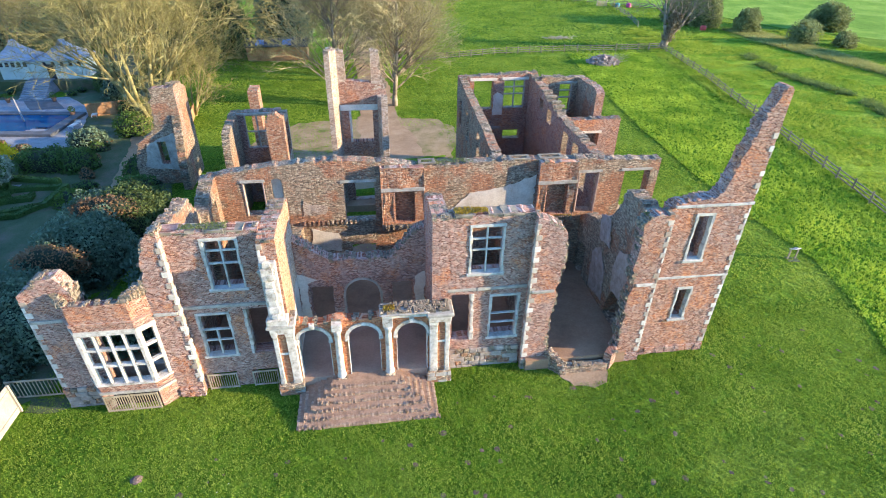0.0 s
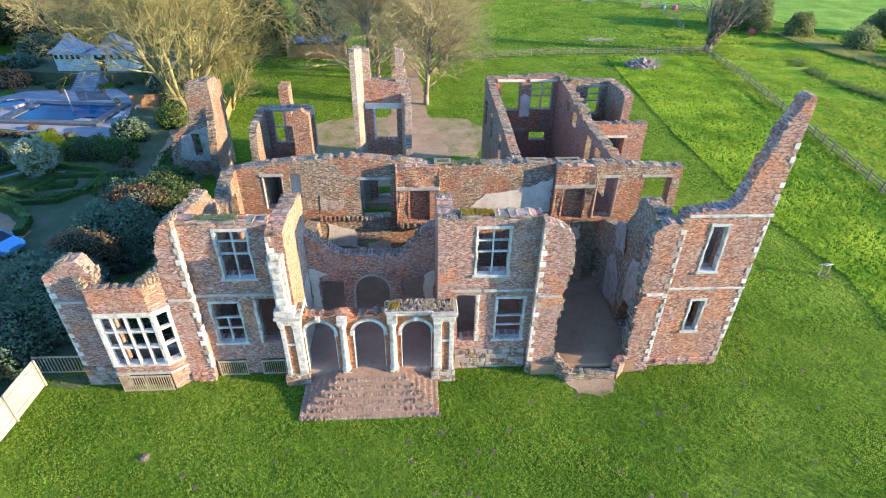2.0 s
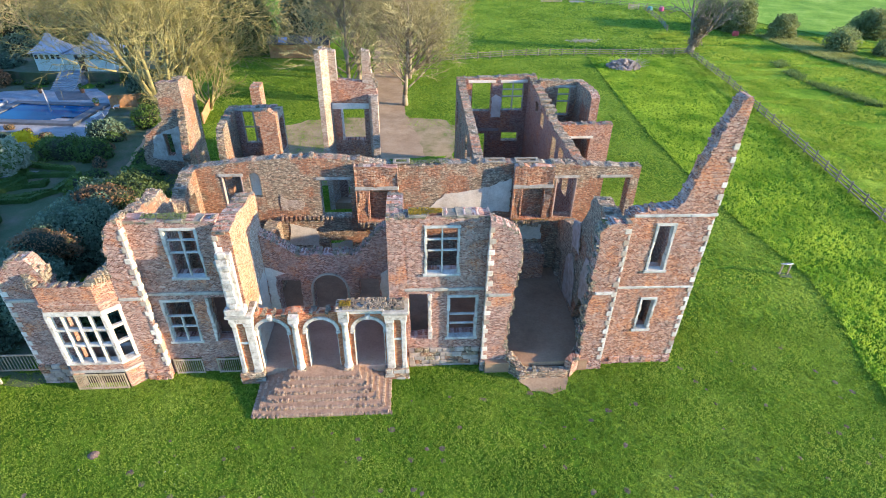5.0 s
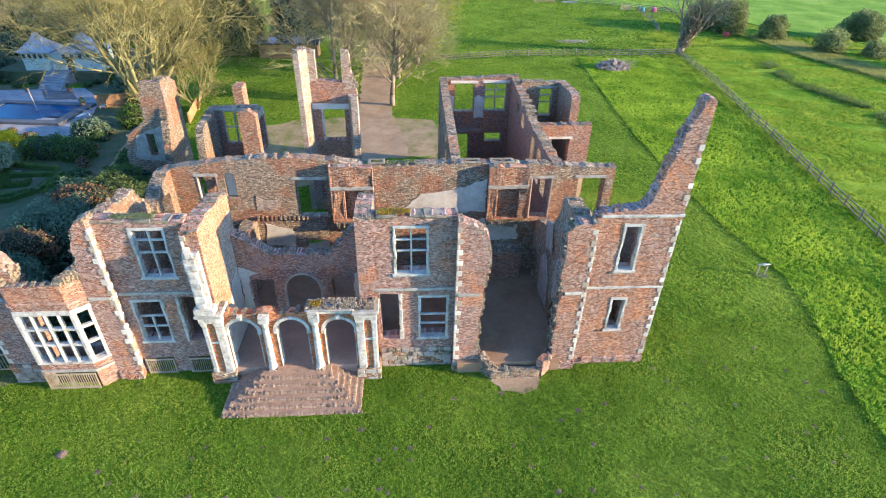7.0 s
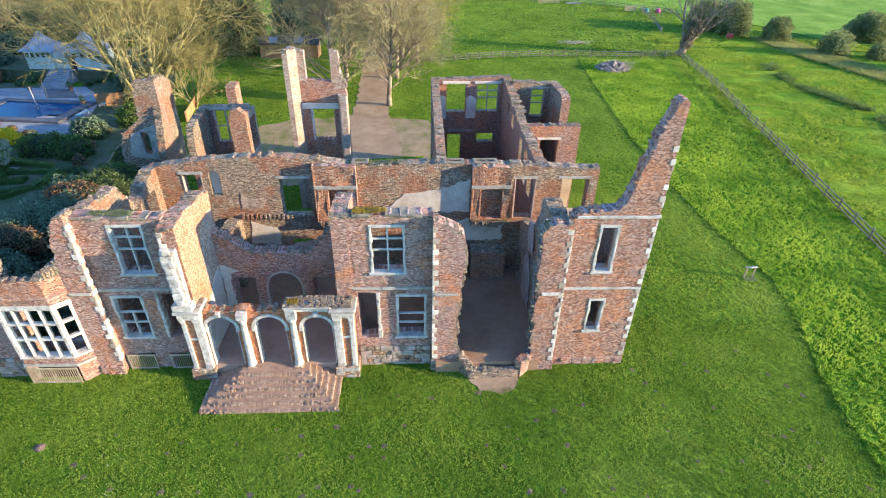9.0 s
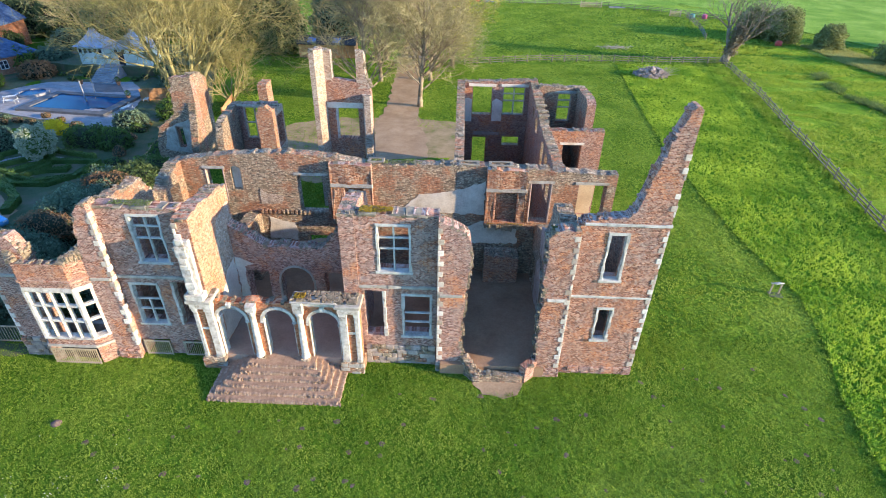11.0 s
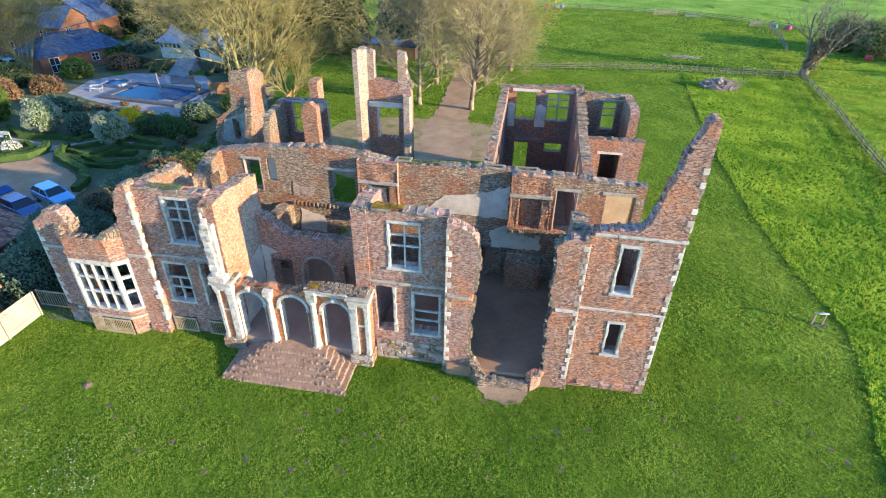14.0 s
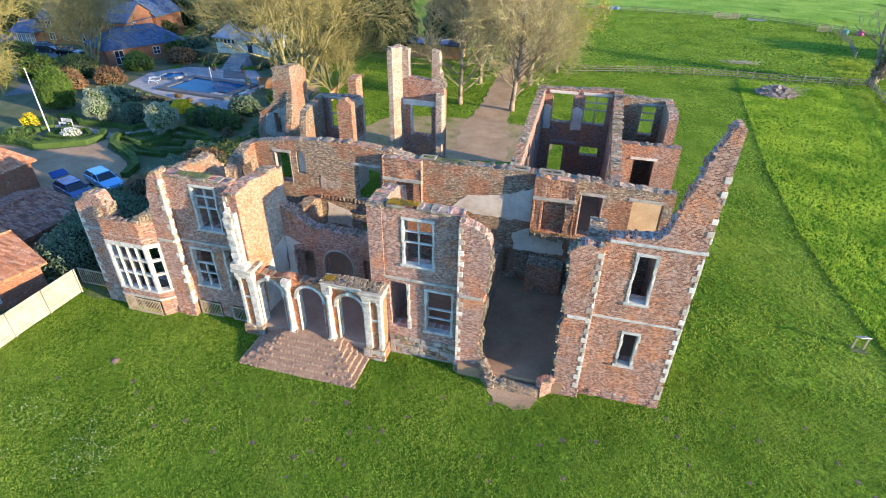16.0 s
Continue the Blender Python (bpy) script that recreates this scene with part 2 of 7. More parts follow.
def obj(name, verts, faces, mat, parent=None, label="", smooth=False, idx=None):
    me = bpy.data.meshes.new(name)
    me.from_pydata([tuple(v) for v in verts], [], faces)
    for m in (mat if isinstance(mat, (list, tuple)) else [mat]):
        me.materials.append(m)
    if idx is not None:
        me.polygons.foreach_set("material_index", idx)
    if smooth:
        me.polygons.foreach_set("use_smooth", [True] * len(faces))
    me.update()
    ob = new(name, me)
    ob.parent = parent
    if label:
        ob["label"] = label
    return ob


class Geo:
    def __init__(self):
        self.v, self.f = [], []

    def add(self, vs, fs):
        k = len(self.v)
        self.v.extend(vs)
        self.f.extend([tuple(i + k for i in f) for f in fs])

    def box(self, x0, x1, y0, y1, z0, z1, c=0.0, jit=0.0):
        """A box with chamfered upright and level edges where c > 0, corners shaken by jit."""
        if c <= 0:
            vs = [(x, y, z) for x in (x0, x1) for y in (y0, y1) for z in (z0, z1)]
            fs = [(0, 1, 3, 2), (4, 6, 7, 5), (0, 4, 5, 1), (2, 3, 7, 6), (0, 2, 6, 4), (1, 5, 7, 3)]
        else:
            vs, fs = [], []
            for z, i in ((z0, c), (z0 + c, 0), (z1 - c, 0), (z1, c)):
                a, b, d, e = x0 + i, x1 - i, y0 + i, y1 - i
                vs += [(a + c, d, z), (b - c, d, z), (b, d + c, z), (b, e - c, z), (b - c, e, z), (a + c, e, z), (a, e - c, z), (a, d + c, z)]
            for r in range(3):
                for k in range(8):
                    fs.append((8 * r + k, 8 * r + (k + 1) % 8, 8 * r + 8 + (k + 1) % 8, 8 * r + 8 + k))
            fs += [tuple(range(7, -1, -1)), tuple(range(24, 32))]
        if jit:
            vs = [(x + RNG.uniform(-jit, jit), y + RNG.uniform(-jit, jit), z + RNG.uniform(-jit, jit)) for x, y, z in vs]
        self.add(vs, fs)
        return self

    def lathe(self, cx, cy, prof, n=12, a0=0.0, a1=math.tau):
        """A turned form: prof is (radius, height) from foot to top."""
        full = abs(a1 - a0 - math.tau) < 1e-6
        m = n if full else n + 1
        vs = [(cx + r * math.cos(a0 + (a1 - a0) * k / n), cy + r * math.sin(a0 + (a1 - a0) * k / n), z) for r, z in prof for k in range(m)]
        fs = []
        for i in range(len(prof) - 1):
            for k in range(n):
                l = (k + 1) % m
                fs.append((i * m + k, i * m + l, (i + 1) * m + l, (i + 1) * m + k))
        fs += [tuple(range(m - 1, -1, -1)), tuple(range((len(prof) - 1) * m, len(prof) * m))]
        self.add(vs, fs)
        return self

    def tube(self, p, q, r0, r1, n=5):
        p, q = Vector(p), Vector(q)
        d = (q - p)
        if d.length < 1e-6:
            return self
        d.normalize()
        s = d.orthogonal().normalized()
        t = d.cross(s)
        vs = []
        for c, r in ((p, r0), (q, r1)):
            for k in range(n):
                a = math.tau * k / n
                vs.append(tuple(c + s * (r * math.cos(a)) + t * (r * math.sin(a))))
        fs = [(k, (k + 1) % n, n + (k + 1) % n, n + k) for k in range(n)]
        if n > 3:
            fs += [tuple(range(n - 1, -1, -1)), tuple(range(n, 2 * n))]
        self.add(vs, fs)
        return self

    def prism(self, loop, h0, h1):
        """An upright prism over a ground outline (counter-clockwise)."""
        n = len(loop)
        self.add([(x, y, h0) for x, y in loop] + [(x, y, h1) for x, y in loop],
                 [tuple(range(n - 1, -1, -1)), tuple(range(n, 2 * n))] + [(k, (k + 1) % n, n + (k + 1) % n, n + k) for k in range(n)])
        return self

    def done(self, name, mat, parent=None, label="", smooth=False):
        return obj(name, self.v, self.f, mat, parent, label, smooth)


def thing(name, at=(0, 0, 0), label="", category="", group="", kind=""):
    e = new(name)
    e.location = at
    e.empty_display_size = 0.3
    return tagged(e, label, category, group, kind)


def rag(pts, amp, step=0.3):
    """A broken edge: the line through pts, cut into short stretches that stand back and forth."""
    out = []
    for (a, b), (c, d) in zip(pts, pts[1:]):
        n = max(1, int(math.hypot(c - a, d - b) / step))
        for k in range(n):
            f = k / n
            j = amp if 0 < k else amp * 0.3
            out.append((a + (c - a) * f + RNG.uniform(-j, j), b + (d - b) * f + RNG.uniform(-j, j)))
    out.append(pts[-1])
    return out


def inside(p, loop):
    x, y = p
    hit = False
    for (a, b), (c, d) in zip(loop, loop[1:] + loop[:1]):
        if (b > y) != (d > y) and x < (c - a) * (y - b) / (d - b) + a:
            hit = not hit
    return hit


def rect(u0, u1, z0, z1, amp=0.0):
    p = [(u0, z0), (u1, z0), (u1, z1), (u0, z1), (u0, z0)]
    return rag(p, amp, 0.3)[:-1] if amp else p[:-1]


def arch(u0, u1, z0, zs, n=12, rise=1.0):
    c, r = (u0 + u1) / 2, (u1 - u0) / 2
    return [(u0, z0), (u1, z0)] + [(c + r * math.cos(math.pi * k / n), zs + rise * r * math.sin(math.pi * k / n)) for k in range(n + 1)]


def wall(name, axis, d0, th, outline, holes, mats, parent, label="", rough=0.03, pitch=0.7):
    """A wall that runs along axis, its near face at d0, with an outline and openings given along and up; mats: near face, far face, edges."""
    loops = [outline] + list(holes)
    pts, edges = [], []
    for lp in loops:
        k = len(pts)
        pts += [Vector(p) for p in lp]
        edges += [(k + i, k + (i + 1) % len(lp)) for i in range(len(lp))]
    us, zs = [p[0] for p in outline], [p[1] for p in outline]
    u = min(us) + pitch / 2
    while u < max(us):
        z = min(zs) + pitch / 2
        while z < max(zs):
            q = (u + RNG.uniform(-0.2, 0.2) * pitch, z + RNG.uniform(-0.2, 0.2) * pitch)
            if inside(q, outline) and not any(inside(q, h) for h in holes):
                pts.append(Vector(q))
            z += pitch
        u += pitch
    vs, _, tris, *_ = delaunay_2d_cdt(pts, edges, [], 0, 1e-4)
    keep = []
    for t in tris:
        c = sum((vs[i] for i in t), Vector((0, 0))) / len(t)
        if inside(c, outline) and not any(inside(c, h) for h in holes):
            keep.append(tuple(t))
    count, verts, faces, idx = {}, [], [], []
    for t in keep:
        for a, b in zip(t, t[1:] + t[:1]):
            count[(min(a, b), max(a, b))] = count.get((min(a, b), max(a, b)), 0) + 1
    n = len(vs)
    for s in (0, 1):
        for p in vs:
            d = d0 + s * th + rough * noise.noise(Vector((p[0] * 0.9, p[1] * 0.9, d0 + 5 * s)))
            verts.append((p[0], d, p[1]) if axis == "x" else (d, p[0], p[1]))
    flip = axis == "y"
    for t in keep:
        a = t if not flip else t[::-1]
        faces += [a, tuple(i + n for i in a[::-1])]
        idx += [0, 1]
    for t in keep:
        for a, b in zip(t, t[1:] + t[:1]):
            if count[(min(a, b), max(a, b))] == 1:
                q = (b, a, a + n, b + n)
                faces.append(q if not flip else q[::-1])
                idx.append(2)
    return obj(name, verts, faces, list(mats), parent, label, idx=idx)


def capping(parent, axis, d0, th, top, mat, size=0.21, cover=0.8):
    """Broken brick and stone courses along a ruined wall top, a few layers high and full of gaps."""
    g = Geo()
    rows = max(1, round(th / 0.2))
    for (a, b), (c, d) in zip(top, top[1:]):
        n = max(1, round(math.hypot(c - a, d - b) / size))
        for k in range(n):
            f = (k + 0.5) / n
            u, z = a + (c - a) * f, b + (d - b) * f
            hi = RNG.choice((0, 0, 1, 1, 1, 2)) if cover > 0.5 else 1
            for row in range(rows):
                lay = max(0, hi + RNG.choice((-1, 0, 0, 0)))
                w = d0 + th * (row + 0.5) / rows
                for l in range(lay):
                    su, sw = size * RNG.uniform(0.38, 0.6), th / rows * RNG.uniform(0.42, 0.56)
                    uu, zz = u + RNG.uniform(-0.07, 0.07), z - 0.07 + RNG.uniform(0.06, 0.085) * l
                    bx = (uu - su, uu + su, w - sw, w + sw) if axis == "x" else (w - sw, w + sw, uu - su, uu + su)
                    g.box(*bx, zz - 0.06, zz + 0.08, 0, 0.014)
    ob = g.done("capping", mat, parent)
    ob["kind"] = "stuff"
    return ob


NPR = np.random.RandomState(11)


def leaf_cloud(centres, normals, size, name, mat, parent, label=""):
    """One mesh of many small four-cornered leaves, turned every way round their normals."""
    n = len(centres)
    a = NPR.normal(size=(n, 3)) * 0.9 + normals
    a /= np.linalg.norm(a, axis=1, keepdims=True)
    b = np.cross(a, NPR.normal(size=(n, 3)))
    b /= np.linalg.norm(b, axis=1, keepdims=True) + 1e-9
    c = np.cross(a, b)
    s = size * NPR.uniform(0.6, 1.3, (n, 1))
    q = np.stack([centres - b * s, centres + c * s * 0.55, centres + b * s, centres - c * s * 0.55], 1).reshape(-1, 3)
    me = bpy.data.meshes.new(name)
    me.vertices.add(4 * n)
    me.vertices.foreach_set("co", q.astype(np.float32).ravel())
    me.loops.add(4 * n)
    me.loops.foreach_set("vertex_index", np.arange(4 * n, dtype=np.int32))
    me.polygons.add(n)
    me.polygons.foreach_set("loop_start", np.arange(0, 4 * n, 4, dtype=np.int32))
    me.update(calc_edges=True)
    me.validate()
    me.materials.append(mat)
    ob = new(name, me)
    ob.parent = parent
    if label:
        ob["label"] = label
    return ob

# ---- ground ----
def smooth_step(a, b, v):
    t = min(1.0, max(0.0, (v - a) / (b - a)))
    return t * t * (3 - 2 * t)


def ground_z(x, y):
    """The lie of the land: level round the house, falling away to the right into a valley."""
    z = -0.15 - 0.35 * smooth_step(20, 45, x) * smooth_step(70, 30, y)
    z -= 0.02 * max(0.0, x - 60) * smooth_step(70, 130, y)
    z += 0.06 * noise.noise(Vector((x * 0.25, y * 0.25, 0))) * smooth_step(0, 3, abs(y - 37) - 15.5 + (0 if abs(x) < 22 else 9))
    return z


def axis_steps(lo, a, b, hi, fine):
    s = list(np.arange(a, b + 1e-6, fine))
    d, v = fine, b
    while v < hi:
        d *= 1.35
        v += d
        s.append(v)
    d, v = fine, a
    while v > lo:
        d *= 1.35
        v -= d
        s.insert(0, v)
    return s


GRASS = turf_material("meadow_grass", [(0.07, 0.155, 0.014), (0.128, 0.23, 0.02), (0.225, 0.315, 0.04)])
gx, gy = axis_steps(-1500, -70, 80, 1500, 0.8), axis_steps(-600, -6, 120, 2500, 0.8)
gv = [(x, y, ground_z(x, y)) for y in gy for x in gx]
nx = len(gx)
gf = [(j * nx + i, j * nx + i + 1, (j + 1) * nx + i + 1, (j + 1) * nx + i) for j in range(len(gy) - 1) for i in range(nx - 1)]
ground = tagged(obj("ground", gv, gf, GRASS, smooth=True), "bright green spring grass on gently uneven ground", "ground", kind="structure")

# ---- the ruined house ----
house = thing("ruined_house", (0, 0, 0), "roofless ruined brick mansion with white stone dressings on a lawn", "ruin")
YT, YW, YL, YS = 22.4, 22.85, 22.0, 31.6   # tower fronts, recessed fronts, loggia front, spine wall
TH = 0.8


def front(name, axis, d0, th, left, top, right, base, holes, mats, amp=0.1, cap=CAP, label="", rough=0.03, cap_size=0.21, cover=0.8):
    """A wall from its foot upward: left and right are broken or straight side lines, top the broken crest."""
    crest = rag(top, amp, 0.32)
    out = [(left, base), (right, base)] + crest[::-1]
    ob = wall(name, axis, d0, th, out, holes, mats, house, label, rough)
    if cap:
        capping(ob, axis, d0, th, crest, cap, cap_size, cover)
    return ob


B3, R3 = (BRICK, RUBBLE, BRICK), (RUBBLE, RUBBLE, RUBBLE)

# front, from left to right
lt = front("tower_wall", "x", YT, TH, -16.88, [(-16.88, 7.35), (-16.4, 7.7), (-15.7, 8.15), (-15.0, 8.25), (-14.65, 7.6), (-14.5, 6.6)], -14.5, -0.6, [], B3, 0.12, label="broken brick tower wall with white corner stones")
lt2 = front("tower_wall", "x", YT, TH, -11.3, [(-11.3, 6.9), (-11.15, 7.8), (-10.95, 9.0), (-10.7, 9.9), (-10.4, 10.3), (-9.95, 10.35)], -9.95, -0.6, [], B3, 0.12)
front("side_wall", "y", -10.75, 0.75, YT + TH, [(YT + TH, 9.9), (25, 9.7), (27.5, 9.4), (28.7, 7.8)], 28.7, -0.3, [], R3, 0.2)
lw = front("front_wall", "x", YW, TH, -10.0, [(-10.0, 10.1), (-5.6, 10.0)], -5.6, -0.6,
           [rect(-8.3, -6.65, 6.65, 9.6), rect(-9.45, -7.85, 2.25, 5.15), rect(-7.0, -5.75, 2.2, 5.3, 0.04), rect(-9.75, -8.2, -0.4, 0.95), rect(-7.3, -5.9, -0.4, 0.95)], B3, 0.05, None)
# the face towards the sun gets the brick tinted with sunlight
lsw = front("side_wall", "y", -5.6, 0.85, YL + 0.15, [(YL + 0.15, 9.8), (24, 9.9), (27.1, 9.4)], 27.1, 0.0, [], (BRICK, LIME_WARM, BRICK_RED), 0.12, label="tall brick wall end, its sunny face also coloured with orange sunlight")
cw = front("front_wall", "x", YW, TH, 3.5, [(3.5, 10.1), (8.0, 10.15)], 8.0, -0.6,
           [rect(4.72, 6.5, 6.55, 9.5), rect(6.0, 7.62, 2.0, 5.02), rect(3.85, 4.95, 1.9, 5.2, 0.04)], B3, 0.05, None)
front("side_wall", "y", 2.75, 0.85, YW - 0.1, [(YW - 0.1, 10.05), (24.0, 10.1), (25.4, 10.0), (26.2, 9.7), (27.0, 8.9)], 27.0, 0.0, [], (BRICK, BRICK, BRICK), 0.15)
bk = front("loggia_back_wall", "x", 26.2, 0.8, -4.75, [(-4.75, 7.2), (-4.0, 6.7), (-2.7, 5.7), (0.8, 5.7), (2.0, 7.2), (2.75, 7.6)], 2.75, 0.0,
           [arch(-2.05, -0.02, 0.7, 3.25), rect(-4.1, -2.75, 0.7, 3.9, 0.05), rect(0.75, 2.0, 0.7, 3.9, 0.05)], (BRICK, RUBBLE, BRICK), 0.12)
rt1 = front("tower_wall", "x", YT - 0.1, TH, 8.0, [(8.0, 10.15), (8.5, 9.9), (9.3, 9.5), (9.65, 8.8), (9.7, 7.6), (9.55, 6.2), (9.4, 4.2), (9.35, 2.0), (9.5, 1.0), (9.8, 0.5)], 9.8, -0.6, [], B3, 0.12)
rt2 = front("tower_wall", "x", YT - 0.3, TH, 13.4, [(13.4, 0.4), (13.75, 0.9), (13.7, 2.8), (13.75, 5.6), (13.6, 7.0), (13.55, 9.3), (14.0, 9.85), (15.1, 9.95)], 15.1, -0.6, [], (BRICK_RED, RUBBLE, BRICK), 0.12)
rts = front("side_wall", "y", 14.35, 0.9, YT + 0.5, [(YT + 0.5, 9.6), (24.6, 9.5), (26.0, 9.4), (26.4, 8.0), (27.3, 6.9), (28.6, 6.0), (30.4, 5.3), (YS, 4.6)], YS, -0.3,
            [[(23.7, 0.63), (25.9, 0.63), (25.7, 1.6), (25.2, 2.9), (24.6, 3.9), (23.8, 4.1)], rect(26.5, 27.4, 4.9, 6.0, 0.05), rect(29.9, 31.0, 0.63, 2.9, 0.05)], R3, 0.18)
rtx = front("wing_wall", "x", YT + 0.15, TH, 15.1, [(15.1, 10.0), (15.6, 10.3), (16.6, 10.35), (17.35, 10.45), (17.75, 10.9), (17.95, 11.6), (18.12, 12.5), (18.3, 13.2), (18.5, 13.9), (18.72, 14.6), (18.92, 15.3), (19.1, 15.85), (19.25, 16.2), (19.48, 16.2), (19.58, 15.9)], 19.55, -0.6,
           [rect(16.65, 17.65, 6.7, 9.6), rect(16.85, 17.7, 2.5, 4.8)], (BRICK_RED, BRICK, BRICK), 0.1, cap=BRICK, label="brick wing wall rising to a tall broken spike")
front("side_wall", "y", 18.75, 0.8, YT + 0.95, [(YT + 0.95, 9.7), (25.2, 9.2), (26.5, 8.8), (26.9, 8.0), (27.4, 7.0), (28.6, 5.6), (31.6, 5.0)], 31.6, -0.3, [], R3, 0.15)
front("side_wall", "y", -16.88, 0.8, YT + TH, [(YT + TH, 7.2), (23.9, 4.4), (24.8, 1.6), (31, 0.9)], 31.0, -0.3, [], R3, 0.15)

front("cross_wall", "y", 8.3, 0.8, YT + 0.7, [(YT + 0.7, 9.2), (24.6, 7.4), (26, 5.2), (27.5, 4.2), (YS, 3.6)], YS, -0.3, [rect(29.5, 30.7, 0.6, 2.7)], R3, 0.2)
front("cross_wall", "y", -5.6, 0.85, 27.1, [(27.1, 6.8), (29, 5.4), (YS, 5.0)], YS, -0.3, [rect(28.3, 29.6, 0.6, 2.9)], R3, 0.2)

# spine wall
spine = front("spine_wall", "x", YS, TH, -10.6, [(-10.6, 8.6), (-8.7, 9.0), (-7.0, 9.2), (-3.7, 9.5), (-0.5, 9.42), (1.4, 9.18), (3.3, 8.9), (7.1, 9.0), (10.8, 8.98), (13.4, 8.92), (16.3, 8.75), (19.4, 8.7)], 19.4, -0.3,
              [rect(-8.1, -6.8, 5.9, 8.25), rect(-1.9, 0.05, 5.1, 7.95), rect(-1.7, -0.1, 0.7, 3.3), arch(10.9, 12.5, 0.5, 1.5),
               rect(13.75, 15.2, 4.9, 7.9), rect(16.95, 18.8, 4.4, 7.9), rect(8.7, 9.9, 0.7, 3.1), arch(-6.35, -5.68, 6.75, 8.15)], R3, 0.08)
front("side_wall", "y", -10.4, 0.8, 28.7, [(28.7, 7.5), (30, 8.4), (YS, 8.7)], YS, -0.3, [rect(29.6, 30.8, 5.0, 7.6)], R3, 0.2)

# back range
hall = front("hall_wall", "x", 43.5, 0.7, -3.0, [(-3.0, 11.0), (-1.7, 11.05), (0.3, 10.8), (1.2, 10.6), (1.45, 10.0)], 1.45, -0.3, [rect(-1.6, 0.3, 5.95, 8.65), rect(-1.6, 0.2, 0.5, 3.9)], (BRICK_RED, LIME, BRICK_RED), 0.06, cap=None)
front("chimney", "x", 43.5, 0.7, -3.0, [(-3.0, 13.45), (-1.72, 13.25)], -1.7, 10.95, [], (LIME, LIME, LIME), 0.1)
front("chimney", "x", 43.5, 0.7, 0.3, [(0.32, 13.35), (0.95, 13.25), (1.05, 12.7), (0.9, 12.1), (1.12, 11.6), (1.05, 11.2), (1.3, 10.85), (1.38, 10.4)], 1.38, 10.3, [], (LIME, LIME, LIME), 0.13)
for x, th, lean, ztop, yn in ((-3.15, 0.42, 0.45, 13.55, 42.3), (1.0, 0.5, -0.3, 10.0, 42.45)):
    rt = front("hall_return", "y", x, th, yn, [(yn, ztop), (43.5, ztop - 0.1)], 43.5, -0.3, [], (LIME, LIME, LIME), 0.1)
    for v in rt.data.vertices:
        if (v.co.x > x + th / 2) == (lean > 0):
            v.co.x += lean * (v.co.y - yn) / (43.5 - yn)
front("stair_wall", "x", 45.3, 0.6, -11.4, [(-11.4, 8.15), (-7.3, 8.3)], -7.3, -0.3, [rect(-10.35, -8.4, 5.0, 7.9)], (BRICK, RUBBLE, BRICK), 0.04)
front("stair_wall", "y", -11.45, 0.6, 41.2, [(41.2, 5.2), (41.4, 6.6), (41.8, 7.6), (43, 7.9), (45.3, 8.15)], 45.3, -0.3, [], R3, 0.08)
front("stair_pillar", "x", 42.35, 0.65, -8.15, [(-8.15, 8.3), (-7.8, 8.85), (-7.3, 8.95), (-6.75, 8.5)], -6.75, -0.3, [], (RUBBLE_RED, LIME, RUBBLE_RED), 0.1)
front("stair_wall", "y", -7.35, 0.6, 43.0, [(43.0, 8.6), (45.3, 8.3)], 45.3, -0.3, [rect(43.3, 44.9, 5.0, 7.8)], (BRICK, LIME, BRICK_RED), 0.06)
front("wall_stub", "y", -10.9, 0.9, 51.0, [(51.0, 8.2), (52.6, 8.3)], 52.6, -0.3, [], (RUBBLE, RUBBLE_RED, RUBBLE_RED), 0.1)
front("corner_wall", "x", 50.0, 0.8, -21.8, [(-21.8, 1.8), (-21.2, 3.9), (-20.3, 4.6), (-19.4, 5.2), (-19.1, 7.0), (-18.95, 8.8), (-18.2, 9.0), (-16.9, 9.1)], -16.9, -0.3, [rect(-19.5, -18.7, 1.9, 4.1)], (RUBBLE, RUBBLE, BRICK), 0.13)
front("corner_wall", "y", -17.7, 0.8, 50.8, [(50.8, 9.1), (52.2, 8.9), (53.3, 8.2)], 53.3, -0.3, [], R3, 0.13)
front("corner_wall", "y", -17.6, 0.7, 48.4, [(48.4, 1.2), (48.9, 3.2), (49.5, 5.0), (50.0, 6.6)], 50.0, -0.3, [], R3, 0.13)
front("room_wall", "y", 8.6, 0.7, YS + TH, [(YS + TH, 8.4), (35, 7.8), (41, 8.4), (51.5, 9.1)], 51.5, -0.3, [rect(36, 37.3, 4.9, 7.2), rect(40, 41.3, 4.9, 7.4), rect(45, 46.3, 4.9, 7.4), rect(48.8, 50, 4.9, 7.4)], (RUBBLE, BRICK, RUBBLE), 0.1)
front("room_wall", "x", 50.8, 0.7, 9.3, [(9.3, 9.1), (16.2, 9.4)], 16.2, -0.3, [rect(10.1, 11.95, 5.95, 8.7), rect(13.0, 15.1, 6.0, 8.72), rect(10.25, 11.6, 0.6, 3.65), rect(13.2, 14.9, 2.85, 3.75)], (BRICK_RED, RUBBLE, RUBBLE), 0.06)
front("room_wall", "y", 15.5, 0.75, YS + TH, [(YS + TH, 8.4), (36, 8.2), (42, 8.3), (47, 8.9), (50.8, 9.3)], 50.8, -0.3, [rect(34.5, 35.8, 4.9, 7.6), rect(36.6, 37.8, 4.9, 7.6), rect(39.0, 40.2, 4.9, 7.6), rect(43.5, 44.6, 6.8, 8.0), rect(46, 47, 7.2, 8.2)], (BRICK_RED, RUBBLE, RUBBLE), 0.18)
front("room_wall", "x", 49.1, 0.7, 16.25, [(16.25, 9.35), (20.4, 9.3)], 20.4, -0.3, [rect(17.95, 19.2, 6.1, 8.75)], R3, 0.06)
